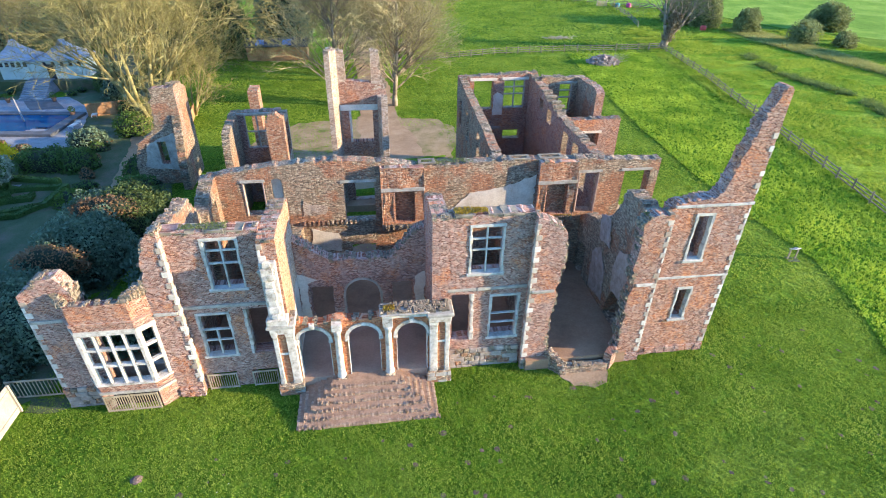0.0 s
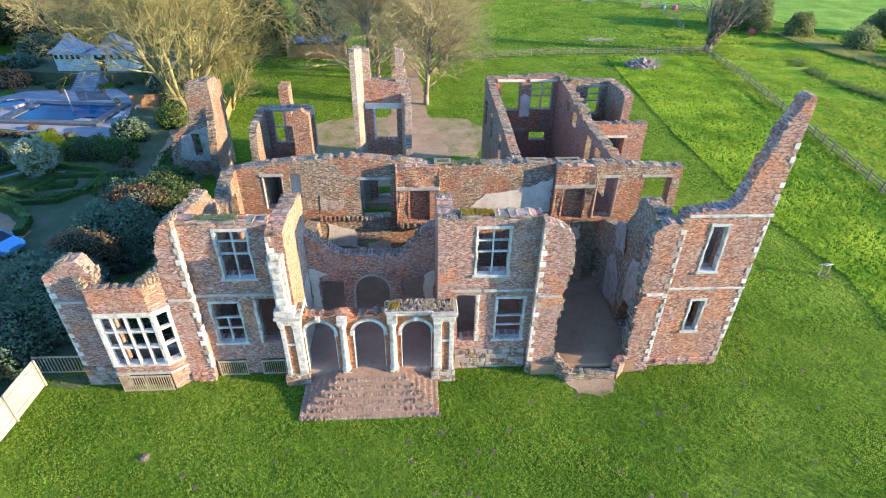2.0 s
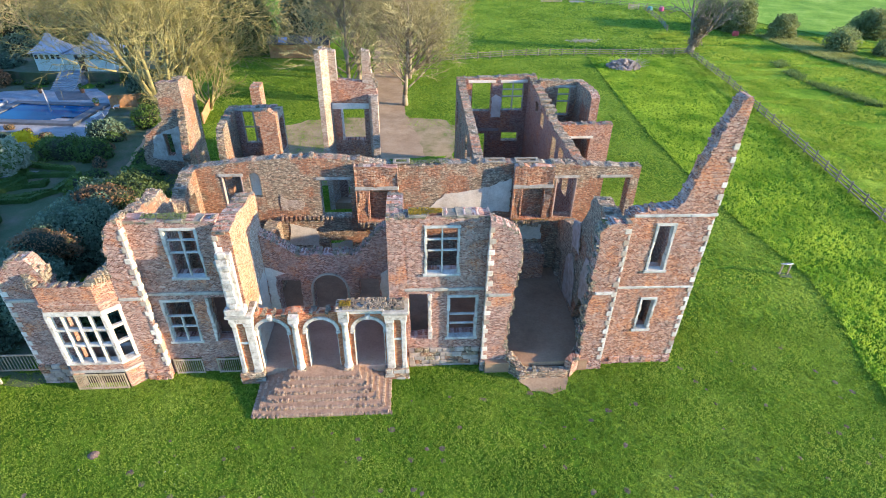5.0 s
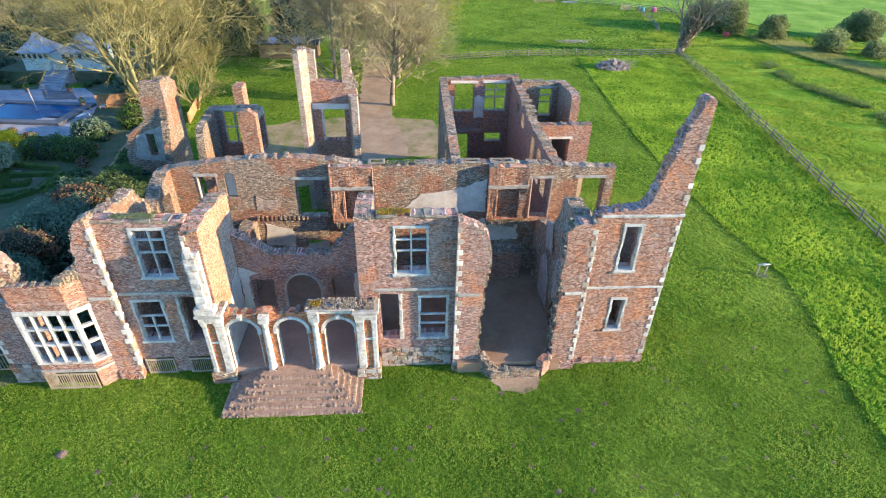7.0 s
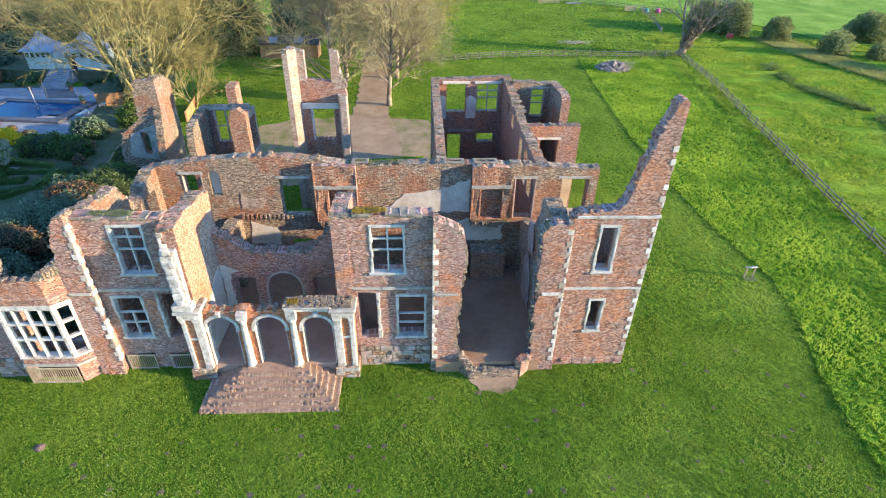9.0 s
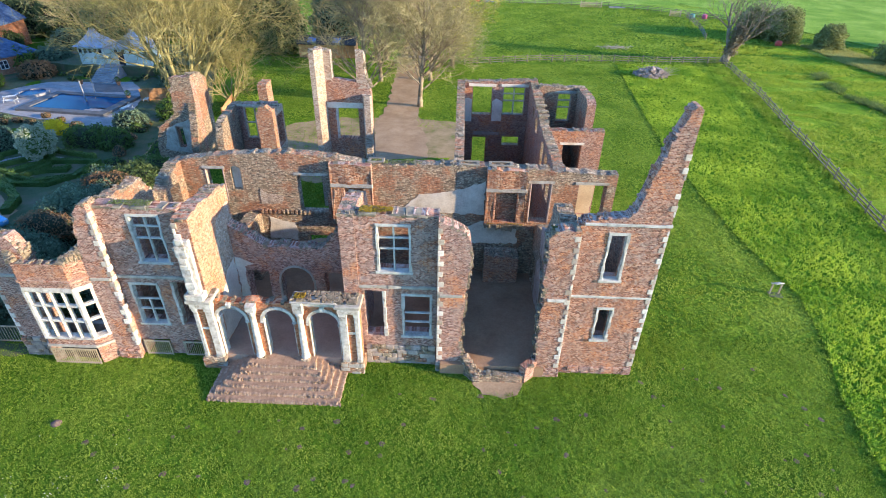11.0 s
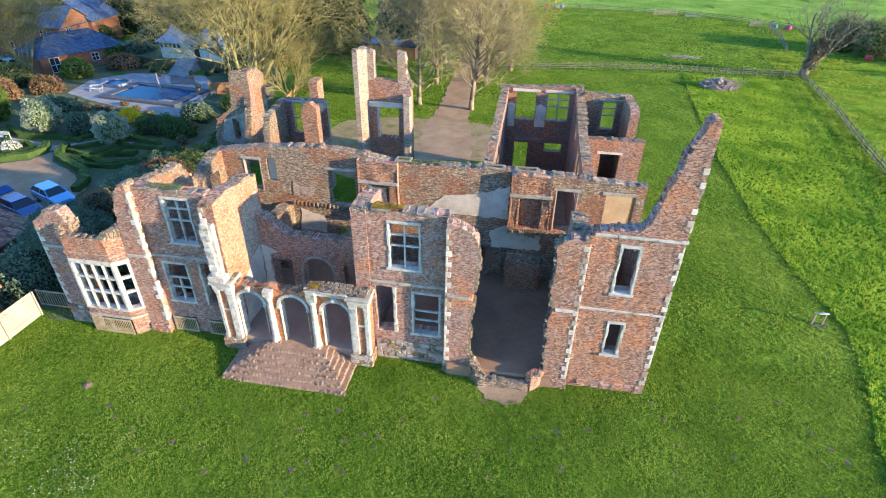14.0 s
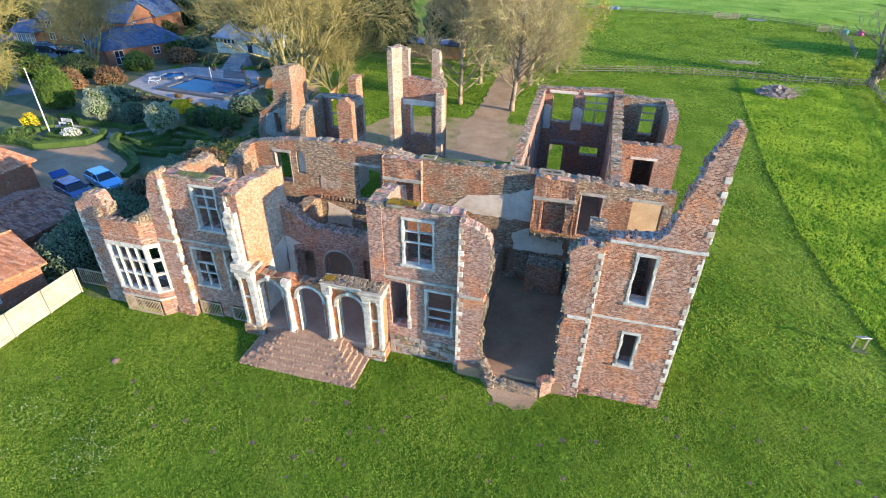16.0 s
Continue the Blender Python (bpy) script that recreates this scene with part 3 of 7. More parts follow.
front("room_wall", "y", 19.7, 0.75, 44.5, [(44.5, 9.2), (45.2, 9.5), (49.1, 9.3)], 49.1, -0.3, [], (RUBBLE, BRICK_RED, BRICK_RED), 0.12)
front("room_wall", "y", 19.7, 0.75, 41.6, [(41.6, 8.2), (43, 7.0), (44.5, 6.0)], 44.5, -0.3, [], (RUBBLE, BRICK_RED, BRICK_RED), 0.12)
front("room_wall", "x", 40.9, 0.7, 16.25, [(16.25, 8.15), (20.6, 8.2)], 20.6, -0.3, [rect(17.4, 18.9, 4.5, 7.0)], (BRICK_RED, RUBBLE, BRICK_RED), 0.06)

# floors
fl = Geo()
fl.box(-16.4, 19.0, YT + 1.9, YS + 0.5, -0.5, 0.62)
fl.box(8.7, 20.0, YS + 0.5, 51.8, -0.5, 0.6)
fl.box(-2.7, 0.95, 42.4, 43.6, -0.5, 0.5)
fl.box(8.2, 14.3, YT - 0.4, YT + 1.9, -0.5, 0.62)
SAND = plain_material("sandy_earth", [(0.3, (0.42, 0.29, 0.165)), (0.5, (0.52, 0.37, 0.22)), (0.7, (0.60, 0.45, 0.28))], 0.6, 0.95, 9, 0.4, 0.03)
FLOORM = plain_material("dark_earth_floor", [(0.3, (0.23, 0.13, 0.075)), (0.5, (0.33, 0.195, 0.115)), (0.7, (0.41, 0.255, 0.16))], 0.5, 0.95, 9, 0.5, 0.03)
tagged(Geo().box(16.4, 21.5, YS + 0.9, 40.8, 0.3, 0.64).done("sand_floor", SAND), "sunlit sandy floor of the roofless side room", "floor", kind="structure")
tagged(fl.done("floor", FLOORM), "bare grey-brown trodden earth floor inside the ruin", "floor", kind="structure")

# ---- stone dressings and details of the ruin ----
FRAME = plain_material("window_stone", [(0.3, (0.30, 0.29, 0.265)), (0.48, (0.47, 0.46, 0.42)), (0.66, (0.62, 0.60, 0.55))], 2.2, 0.85, 14, 0.5, 0.02)
def strip(g, pts, th, z0, z1):
    """A wall band along a bent line on the ground, th thick to the left of its run."""
    n = len(pts)
    P = [Vector(p) for p in pts]
    off = []
    for i in range(n):
        d0 = (P[i] - P[i - 1]).normalized() if i else (P[1] - P[0]).normalized()
        d1 = (P[i + 1] - P[i]).normalized() if i < n - 1 else d0
        a, b = Vector((-d0.y, d0.x)), Vector((-d1.y, d1.x))
        m = (a + b).normalized()
        off.append(P[i] + m * (th / max(0.3, m.dot(a))))
    for i in range(n - 1):
        g.prism([tuple(P[i]), tuple(P[i + 1]), tuple(off[i + 1]), tuple(off[i])], z0, z1)
    return g


def obar(g, p, q, w, dep, z0, z1):
    """An upright bar or level rail between ground points p and q, dep deep."""
    p, q = Vector(p), Vector(q)
    d = (q - p).normalized()
    s = Vector((-d.y, d.x)) * (dep / 2)
    p, q = p - d * w, q + d * w
    g.prism([tuple(p - s), tuple(q - s), tuple(q + s), tuple(p + s)], z0, z1)
    return g


def stone_window(x0, x1, z0, z1, y, cols, rows, mat=None, sill=True, jamb=0.1, bar=0.085, broken=(), head=1.0):
    """A stone window in a wall along x: surround, sill, upright and cross bars."""
    mat = mat or FRAME
    w = Geo().box(x0 - 0.05, x1 + 0.05, y - 0.05, y + 0.3, z1 - jamb, z1 + 0.06, 0.015, 0.008).done("window", mat, house, "weathered stone window surround without glass")
    m = max(3, round((z1 - z0) / 0.5))
    for k in range(m):
        za, zb = z0 + (z1 - jamb - z0) * k / m + 0.006, z0 + (z1 - jamb - z0) * (k + 1) / m - 0.006
        for u, d in ((x0, 1), (x1, -1)):
            p, q = u - d * RNG.uniform(0.01, 0.08), u + d * jamb * RNG.uniform(0.65, 1.15)
            Geo().box(min(p, q), max(p, q), y - 0.05 + RNG.uniform(-0.01, 0.02), y + 0.3, za, zb, 0.02, 0.014).done("jamb_stone", mat, w)
    if sill:
        Geo().box(x0 - 0.14, x1 + 0.12, y - 0.1, y + 0.34, z0 - 0.12, z0 + 0.04, 0.02, 0.012).done("window_sill", mat, w)
    for k in range(1, cols):
        c = x0 + jamb + (x1 - x0 - 2 * jamb) * k / cols
        if ("m", k) not in broken:
            Geo().box(c - bar / 2, c + bar / 2, y + 0.06, y + 0.24, z0, z0 + (z1 - jamb - z0) * head, 0.02, 0.006).done("mullion", mat, w)
    for f in rows:
        c = z0 + (z1 - jamb - z0) * f
        Geo().box(x0 + jamb, x1 - jamb, y + 0.07, y + 0.23, c - bar / 2, c + bar / 2, 0.02, 0.006).done("transom", mat, w)
    return w


stone_window(-8.3, -6.65, 6.65, 9.6, YW, 2, (0.52, 0.78))
stone_window(-9.45, -7.85, 2.25, 5.15, YW, 2, (0.36, 0.62), head=0.62)
stone_window(4.72, 6.5, 6.55, 9.5, YW, 2, (0.5, 0.74))
stone_window(6.0, 7.62, 2.0, 5.02, YW, 1, (0.33, 0.56))
stone_window(16.65, 17.65, 6.7, 9.6, YT + 0.15, 1, ())
stone_window(16.85, 17.7, 2.5, 4.8, YT + 0.15, 1, ())

# broken stone jambs of the side doorways
for x0, x1, zs in ((4.88, 5.06, (1.9, 2.5, 2.95, 3.6, 4.1, 4.7, 5.2)), (-7.1, -6.95, (2.2, 2.8, 3.5, 4.1, 4.7, 5.3))):
    for za, zb in zip(zs, zs[1:]):
        Geo().box(x0 + RNG.uniform(-0.05, 0.03), x1 + RNG.uniform(-0.02, 0.07), YW - 0.05, YW + 0.35, za + 0.01, zb - 0.01, 0.03, 0.02).done("jamb_stone", STONE, house)

# corner stones, alternately long and short
QM = []
for lx, ly in ((0.33, 0.26), (0.14, 0.36)):
    g = Geo().box(0, lx, 0, ly, 0, 0.325, 0.02)
    me = bpy.data.meshes.new("quoin")
    me.from_pydata(g.v, [], g.f)
    QM.append(me)
QSTONE, nd, lk, bs = material("quoin_stone")
inf = nd.new("ShaderNodeObjectInfo")
tint = ramp(nd, lk, inf.outputs["Random"], [(0.0, (0.34, 0.27, 0.21)), (0.4, (0.52, 0.46, 0.39)), (1.0, (0.70, 0.65, 0.58))])
qf = noisy(nd, lk, place(nd), 7, 5, 0.7)
lk.new(mix(nd, lk, 0.6, tint, ramp(nd, lk, qf, [(0.3, (0.5, 0.46, 0.4)), (0.6, (1, 1, 1))]), "MULTIPLY"), bs.inputs["Base Color"])
bs.inputs["Roughness"].default_value = 0.85
bump(nd, lk, qf, bs, 0.5, 0.02)
for me in QM:
    me.materials.append(QSTONE)


def quoins(parent, x, y, z0, z1, side, miss=0.05):
    z, k = z0, 0
    while z < z1 - 0.2:
        if RNG.random() > miss:
            q = new("quoin", QM[k % 2])
            q.parent = parent
            q.location = (x - side * 0.04, y - 0.02 - RNG.uniform(0, 0.02), z)
            q.scale = (side * RNG.uniform(0.75, 1.1), 1, RNG.uniform(0.92, 1.0))
        z += 0.335
        k += 1


quoins(lt, -16.88, YT, 1.3, 7.1, 1)
quoins(lt2, -9.95, YT, 0.5, 10.0, -1)
quoins(cw, 8.0, YT - 0.1, 0.7, 9.9, 1)
quoins(rt2, 15.1, YT - 0.3, 0.6, 9.6, -1)
quoins(rtx, 19.55, YT + 0.15, 0.5, 10.0, -1, 0.06)
quoins(rtx, 19.58, YT + 0.15, 10.3, 15.5, -1, 0.45)


def course(x0, x1, y, z, h=0.17, proj=0.1, mat=STONE_GREY, name="string_course", parent=None):
    """A run of dressed stones, each about 0.9 m long."""
    x = x0
    while x < x1 - 0.05:
        e = min(x1, x + RNG.uniform(0.7, 1.1))
        if x1 - e < 0.3:
            e = x1
        Geo().box(x + 0.004, e - 0.004, y - proj + RNG.uniform(-0.012, 0.012), y + 0.12, z, z + h + RNG.uniform(-0.015, 0.015), 0.02, 0.006).done(name, mat, parent)
        x = e


course(-10.0, -5.7, YW, 5.55, parent=lw)
course(3.6, 8.0, YW, 5.45, parent=cw)
course(8.1, 9.35, YT - 0.1, 5.4, parent=rt1)
course(13.9, 15.0, YT - 0.3, 5.5, mat=STONE, parent=rt2)
course(15.15, 19.6, YT + 0.15, 5.5, 0.13, 0.06, FRAME, parent=rtx)
course(15.3, 19.65, YT + 0.15, 10.05, 0.15, 0.09, FRAME, parent=rtx)
course(-16.85, -15.1, YT, 5.65, parent=lt)
course(-11.2, -10.05, YT, 5.6, parent=lt2)


COPE = plain_material("lichened_coping", [(0.3, (0.13, 0.11, 0.085)), (0.48, (0.24, 0.205, 0.155)), (0.62, (0.33, 0.28, 0.20)), (0.72, (0.40, 0.31, 0.11))], 1.7, 0.9, 10, 0.7, 0.03)


def coping(x0, x1, y, th, z, parent):
    x = x0
    capping(parent, "x", y, th, rag([(x0, z), (x1, z)], 0.04), CAP, 0.2)
    while x < x1 - 0.05:
        e = min(x1, x + RNG.uniform(0.4, 0.9))
        if RNG.random() < 0.25:
            x = e
            continue
        Geo().box(x + 0.006, e - 0.006, y - 0.06, y + th + RNG.uniform(-0.12, 0.06), z + RNG.uniform(-0.04, 0.0), z + 0.09 + RNG.uniform(-0.05, 0.05), 0.03, 0.04).done("coping_stone", COPE, parent)
        x = e


coping(-10.0, -5.65, YW, TH, 9.98, lw)
coping(3.5, 8.0, YW, TH, 10.05, cw)

# plinths of the front
PL = plain_material("plinth_stone", [(0.3, (0.20, 0.17, 0.15)), (0.5, (0.34, 0.28, 0.24)), (0.68, (0.46, 0.40, 0.34))], 1.3, 0.9, 6, 0.8, 0.05)


def plinth(x0, x1, y, z1, mat=PL, proj=0.12):
    n = max(1, round(z1 / 0.32))
    for r in range(n + 1):
        a, b = (-0.5, 0.0) if r == 0 else (z1 * (r - 1) / n, z1 * r / n)
        x = x0 - RNG.uniform(0, 0.2)
        while x < x1 - 0.08:
            e = min(x1, x + RNG.uniform(0.28, 0.75))
            Geo().box(max(x, x0) + 0.008, e - 0.008, y - proj - RNG.uniform(-0.02, 0.05), y + 0.1, a, b - 0.012, 0.03, 0.018).done("plinth_stone", mat if mat is BRICK else RNG.choice((mat, mat, mat, RUBBLE, CAP)), house)
            x = e


plinth(3.75, 7.9, YW, 1.25, PL)
plinth(7.9, 9.6, YT - 0.1, 0.6)
plinth(13.6, 15.2, YT - 0.3, 0.5, BRICK, 0.06)
plinth(15.2, 19.6, YT + 0.15, 0.36, BRICK, 0.06)
plinth(-16.92, -15.1, YT, 1.2)
plinth(-11.2, -9.9, YT, 0.5, BRICK)

# bay window of the left tower
# near-black colour that paints the darkness inside the cellar opening
COREM0 = plain_material("cellar_shade_black", [(0.3, (0.006, 0.005, 0.005)), (0.7, (0.015, 0.013, 0.011))], 2, 0.95, 9, 0.5, 0.04)
BX0, BX1, BY = -14.78, -11.98, 21.78
BAY = [(-15.3, YT), (BX0, BY), (BX1, BY), (-11.25, YT)]
bay = strip(Geo(), BAY, 0.45, 5.4, 6.95).done("bay_window", BRICK_RED, house, "canted brick bay with tall white mullioned stone window")
strip(Geo(), [(x + (0.06 if x > -13 else -0.06), y - 0.08) for x, y in BAY], 0.5, 5.74, 5.9).done("cornice", BRICK_RED, bay)
strip(Geo(), [(x + (0.03 if x > -13 else -0.03), y - 0.04) for x, y in BAY], 0.5, 5.12, 5.42).done("window_head", STONE, bay)
strip(Geo(), BAY, 0.45, 1.25, 1.75).done("apron", BRICK_RED, bay)
strip(Geo(), [(x + (0.05 if x > -13 else -0.05), y - 0.07) for x, y in BAY], 0.5, 1.72, 1.84).done("window_sill", STONE, bay)
strip(Geo(), [(x + (0.06 if x > -13 else -0.06), y - 0.08) for x, y in BAY], 0.5, 1.12, 1.27).done("ledge", STONE_GREY, bay)
for a, b in ((BAY[0], BAY[1]), (BAY[2], BAY[3])):
    strip(Geo(), [a, b], 0.45, -0.5, 1.15).done("bay_base", BRICK_RED, bay)
strip(Geo(), [(-14.9, 23.3), (-11.7, 23.3)], 0.3, -0.5, 1.6).done("bay_base", PL, bay)
# a block behind the pickets in place of the cellar's deep shade
Geo().box(BX0 + 0.1, BX1 - 0.05, BY + 0.4, BY + 0.8, -0.4, 1.14).done("cellar_shade", COREM0, bay, "near-black block painted as the shade of the cellar opening")
ray_x = [BX0 + (BX1 - BX0) * k / 4 for k in range(5)]
for i, x in enumerate(ray_x):
    w = 0.11 if i in (0, 4) else 0.052
    Geo().box(x - w, x + w, BY - 0.02, BY + 0.27, 1.8, 5.2, 0.03, 0.006).done("mullion", STONE, bay)
for z in (3.05, 4.12):
    Geo().box(BX0, BX1, BY - 0.005, BY + 0.25, z - 0.075, z + 0.075, 0.02, 0.006).done("transom", STONE, bay)
for (ax, ay), (bx, by) in ((BAY[0], BAY[1]), (BAY[2], BAY[3])):
    d = Vector((bx - ax, by - ay)).normalized()
    for f in (0.16, 0.9):
        c = Vector((ax, ay)) + (Vector((bx, by)) - Vector((ax, ay))) * f + Vector((-d.y, d.x)) * 0.14
        obar(Geo(), c - d * 0.07, c + d * 0.07, 0.02, 0.26, 1.8, 5.2).done("mullion", STONE, bay)
    s = Vector((-d.y, d.x)) * 0.14
    for z in (3.05, 4.12):
        obar(Geo(), Vector((ax, ay)) + s + d * 0.1, Vector((bx, by)) + s - d * 0.1, 0, 0.2, z - 0.08, z + 0.08).done("transom", STONE, bay)
capping(bay, "x", BY + 0.03, 0.42, rag([(BX0 - 0.1, 6.95), (BX1 + 0.05, 6.95)], 0.04), CAP, 0.22)
g = Geo()
for (ax, ay), (bx, by) in ((BAY[0], BAY[1]), (BAY[2], BAY[3])):
    for k in range(5):
        f = (k + 0.5) / 5
        x, y = ax + (bx - ax) * f, ay + (by - ay) * f
        s = 1 if ax > -13 else -1
        g.box(x - 0.35 + (-0.12 * s), x + 0.05 + (0.1 if s < 0 else 0.0), y, y + 0.35, 6.85, 7.0 + RNG.uniform(0, 0.18) + (0.5 * f if s > 0 else 0.3 * (1 - f)), 0.03, 0.04)
g.done("capping", CAP, bay)["kind"] = "stuff"

# wooden railings before the cellar openings
WOODGREY = plain_material("weathered_wood", [(0.3, (0.26, 0.21, 0.14)), (0.5, (0.38, 0.31, 0.21)), (0.7, (0.46, 0.40, 0.30))], 2.0, 0.85, 25, 0.3, 0.01)
IRON = plain_material("dark_iron", [(0.3, (0.03, 0.03, 0.03)), (0.7, (0.08, 0.07, 0.06))], 4, 0.6, 30, 0.3, 0.01)


def railing(x0, x1, y, z0, z1, n, label):
    r = thing("railing", ((x0 + x1) / 2, y, z0), label, "railing", "cellar railings")
    def pc(*b):
        g = Geo().box(*b, 0.008)
        g.v = [(x - (x0 + x1) / 2, yy - y, z - z0) for x, yy, z in g.v]
        return g
    pc(x0, x1, y - 0.035, y + 0.035, z1 - 0.1, z1).done("rail", WOODGREY, r)
    pc(x0, x1, y - 0.035, y + 0.035, z0 + 0.1, z0 + 0.18).done("rail", WOODGREY, r)
    for k in range(n):
        c = x0 + 0.04 + (x1 - x0 - 0.08) * k / (n - 1)
        w = 0.045 if k in (0, n - 1) else 0.017
        pc(c - w, c + w, y - 0.02, y + 0.02, z0, z1 + 0.02).done("picket", WOODGREY, r)


railing(-9.75, -8.15, YW - 0.14, -0.2, 0.98, 13, "grey wooden picket railing before a cellar opening")
railing(-7.35, -5.95, YW - 0.14, -0.2, 0.98, 12, "grey wooden picket railing before a cellar opening")
railing(-14.8, -13.46, BY - 0.08, -0.2, 1.02, 11, "yellowed wooden picket railing below the bay window")
railing(-13.4, -12.04, BY - 0.08, -0.2, 1.02, 11, "yellowed wooden picket railing below the bay window")
railing(-20.3, -17.0, YT + 0.9, -0.2, 1.15, 18, "grey wooden picket railing beside the tower foot")

# loggia
log = wall("arcade", "x", 22.12, 0.55, [(-4.7, 0.3), (2.65, 0.3)] + rag([(-4.7, 4.75), (-3.9, 4.6), (-3.0, 4.55), (-2.4, 4.75), (-1.0, 4.6), (-0.1, 4.7), (0.1, 4.95), (2.65, 4.95)], 0.05)[::-1],
           [arch(-4.5, -2.82, 0.32, 3.40), arch(-1.87, -0.15, 0.32, 3.40), arch(0.73, 2.43, 0.32, 3.36)], (BRICK_ORANGE, RUBBLE, BRICK_ORANGE), house, "three-arched red brick loggia with white stone columns", 0.01, 0.5)
capping(log, "x", 22.1, 0.6, rag([(-4.7, 4.75), (-3.9, 4.6), (-3.0, 4.55), (-2.4, 4.75), (-1.0, 4.6), (-0.1, 4.7)], 0.04), CAP, 0.22, 0.8)
capping(log, "x", 21.85, 0.95, rag([(-0.05, 5.1), (3.6, 5.08)], 0.03), CAP, 0.2, 0.3)
capping(log, "x", 21.8, 1.1, rag([(-5.6, 4.99), (-4.5, 4.97)], 0.03), CAP, 0.2, 0.3)


def ring(c, zc, r0, r1, y0, y1, n=16, a0=0.0, a1=math.pi):
    """An arch moulding: one bent bar of four-sided section."""
    g = Geo()
    for k in range(n + 1):
        t = a0 + (a1 - a0) * k / n
        g.v += [(c + r * math.cos(t), y, zc + r * math.sin(t)) for r, y in ((r0, y0), (r1, y0), (r1, y1), (r0, y1))]
    g.f = [(4 * k + j, 4 * k + 4 + j, 4 * k + 4 + (j + 1) % 4, 4 * k + (j + 1) % 4) for k in range(n) for j in range(4)]
    g.f += [(0, 1, 2, 3), (4 * n + 3, 4 * n + 2, 4 * n + 1, 4 * n)]
    return g


for c, zs, r in ((-3.66, 3.40, 0.84), (-1.01, 3.40, 0.86), (1.58, 3.36, 0.85)):
    ring(c, zs, r - 0.03, r + 0.15, 22.04, 22.7).done("archivolt", STONE, log, "white stone arch moulding")
    for s in (-1, 1):
        Geo().box(c + s * (r + 0.05) - 0.12, c + s * (r + 0.05) + 0.12, 22.0, 22.7, zs - 0.17, zs - 0.02, 0.03).done("impost", STONE, log)
        Geo().box(c + s * (r - 0.01) - 0.022, c + s * (r - 0.01) + 0.022, 22.08, 22.69, 0.66, zs - 0.175, 0.012, 0.004).done("jamb_moulding", STONE, log)
    if c != -1.01:   # the middle arch has lost its keystone
        Geo().box(c - 0.13, c + 0.13, 21.95, 22.2, zs + r + 0.02, zs + r + 0.35, 0.03, 0.02).done("keystone", STONE, log)
COL = [(0.24, 0.72), (0.26, 0.80), (0.26, 0.92), (0.23, 0.96), (0.23, 1.04), (0.21, 1.10), (0.205, 1.18), (0.195, 2.4), (0.165, 3.85), (0.19, 3.9), (0.19, 3.96), (0.25, 4.08), (0.27, 4.2)]
for x in (-2.38, 0.3):
    c = Geo().lathe(x, 21.98, COL, 16).done("column", STONE, log, "white stone column", True)
    Geo().box(x - 0.31, x + 0.31, 21.68, 22.2, -0.2, 0.86, 0.08, 0.05).done("pedestal", RUBBLE, log, "crumbling stone column base")
    Geo().box(x - 0.26, x + 0.26, 21.75, 22.2, 4.2, 4.62 if x < 0 else 4.95, 0.03, 0.03).done("entablature_block", STONE, log)
piers = []
for x0, x1 in ((-5.65, -4.6), (2.55, 3.6)):
    p = Geo().box(x0, x1, 21.95, 22.95, 0.2, 4.9, 0.02).done("pier", BRICK_ORANGE, house, "brick loggia pier with white stone pilasters")
    piers.append(p)
    inner = x0 > 0
    for a, w in ((x0 - 0.03, 0.44 if inner else 0.24), (x1 - (0.24 if inner else 0.41), 0.27 if inner else 0.44)):
        Geo().box(a, a + w, 21.88, 22.2, 0.75, 4.1, 0.03, 0.014).done("pilaster", STONE, p)
        Geo().box(a - 0.03, a + w + 0.03, 21.82, 22.25, 0.5, 0.9, 0.05, 0.02).done("pilaster_base", STONE_GREY, p)
        Geo().box(a - 0.03, a + w + 0.03, 21.82, 22.25, 4.05, 4.3, 0.03, 0.006).done("capital", STONE, p)
    Geo().box(x0 + 0.2, x1 - 0.2, 21.92, 22.2, 2.72, 2.88, 0.015, 0.006).done("band_stone", STONE, p)
    Geo().box(x0 - 0.18, x1 + 0.14, 21.72, 22.9, -0.5, 0.66, 0.05, 0.02).done("pedestal", RUBBLE, p)
    plinth(x0 - 0.2, x1 + 0.16, 21.8, 0.62, STONE_GREY, 0.06)
    Geo().box(x0 - 0.1, x1 + 0.1, 21.75, 22.9, 4.3, 4.72, 0.04, 0.02).done("entablature", STONE, p)
    Geo().box(x0 - 0.2, x1 + 0.2, 21.62, 22.95, 4.72, 4.95, 0.05, 0.02).done("cornice", STONE_GREY, p)
Geo().box(0.55, 2.6, 22.0, 22.65, 4.58, 4.92, 0.03, 0.015).done("frieze", STONE, log)
Geo().box(-0.1, 2.5, 21.76, 22.8, 4.92, 5.03, 0.04, 0.03).done("cornice", STONE_GREY, log)
# upper order left standing over one pier
up = Geo().box(-5.62, -4.85, 21.82, 22.14, 5.0, 8.7, 0.03, 0.02).done("upper_pilaster", STONE, lsw, "bleached white upper pilaster")
z = 5.4
while z < 8.6:
    e = z + RNG.uniform(0.3, 0.55)
    w = RNG.uniform(-0.09, 0.05)
    Geo().box(-5.52 - w, -5.0 + w, 21.66 + RNG.uniform(-0.04, 0.06), 21.84, z, e - 0.015, 0.05, 0.03).done("shaft_stone", STONE, up)
    z = e
Geo().box(-5.75, -4.7, 21.6, 22.2, 4.95, 5.4, 0.06, 0.03).done("pilaster_base", STONE, up)
Geo().box(-5.7, -4.9, 21.72, 22.2, 7.9, 8.3, 0.05, 0.04).done("capital", STONE_GREY, up)
quoins(lsw, -5.6, YL + 0.15, 8.6, 9.7, 1, 0.2)

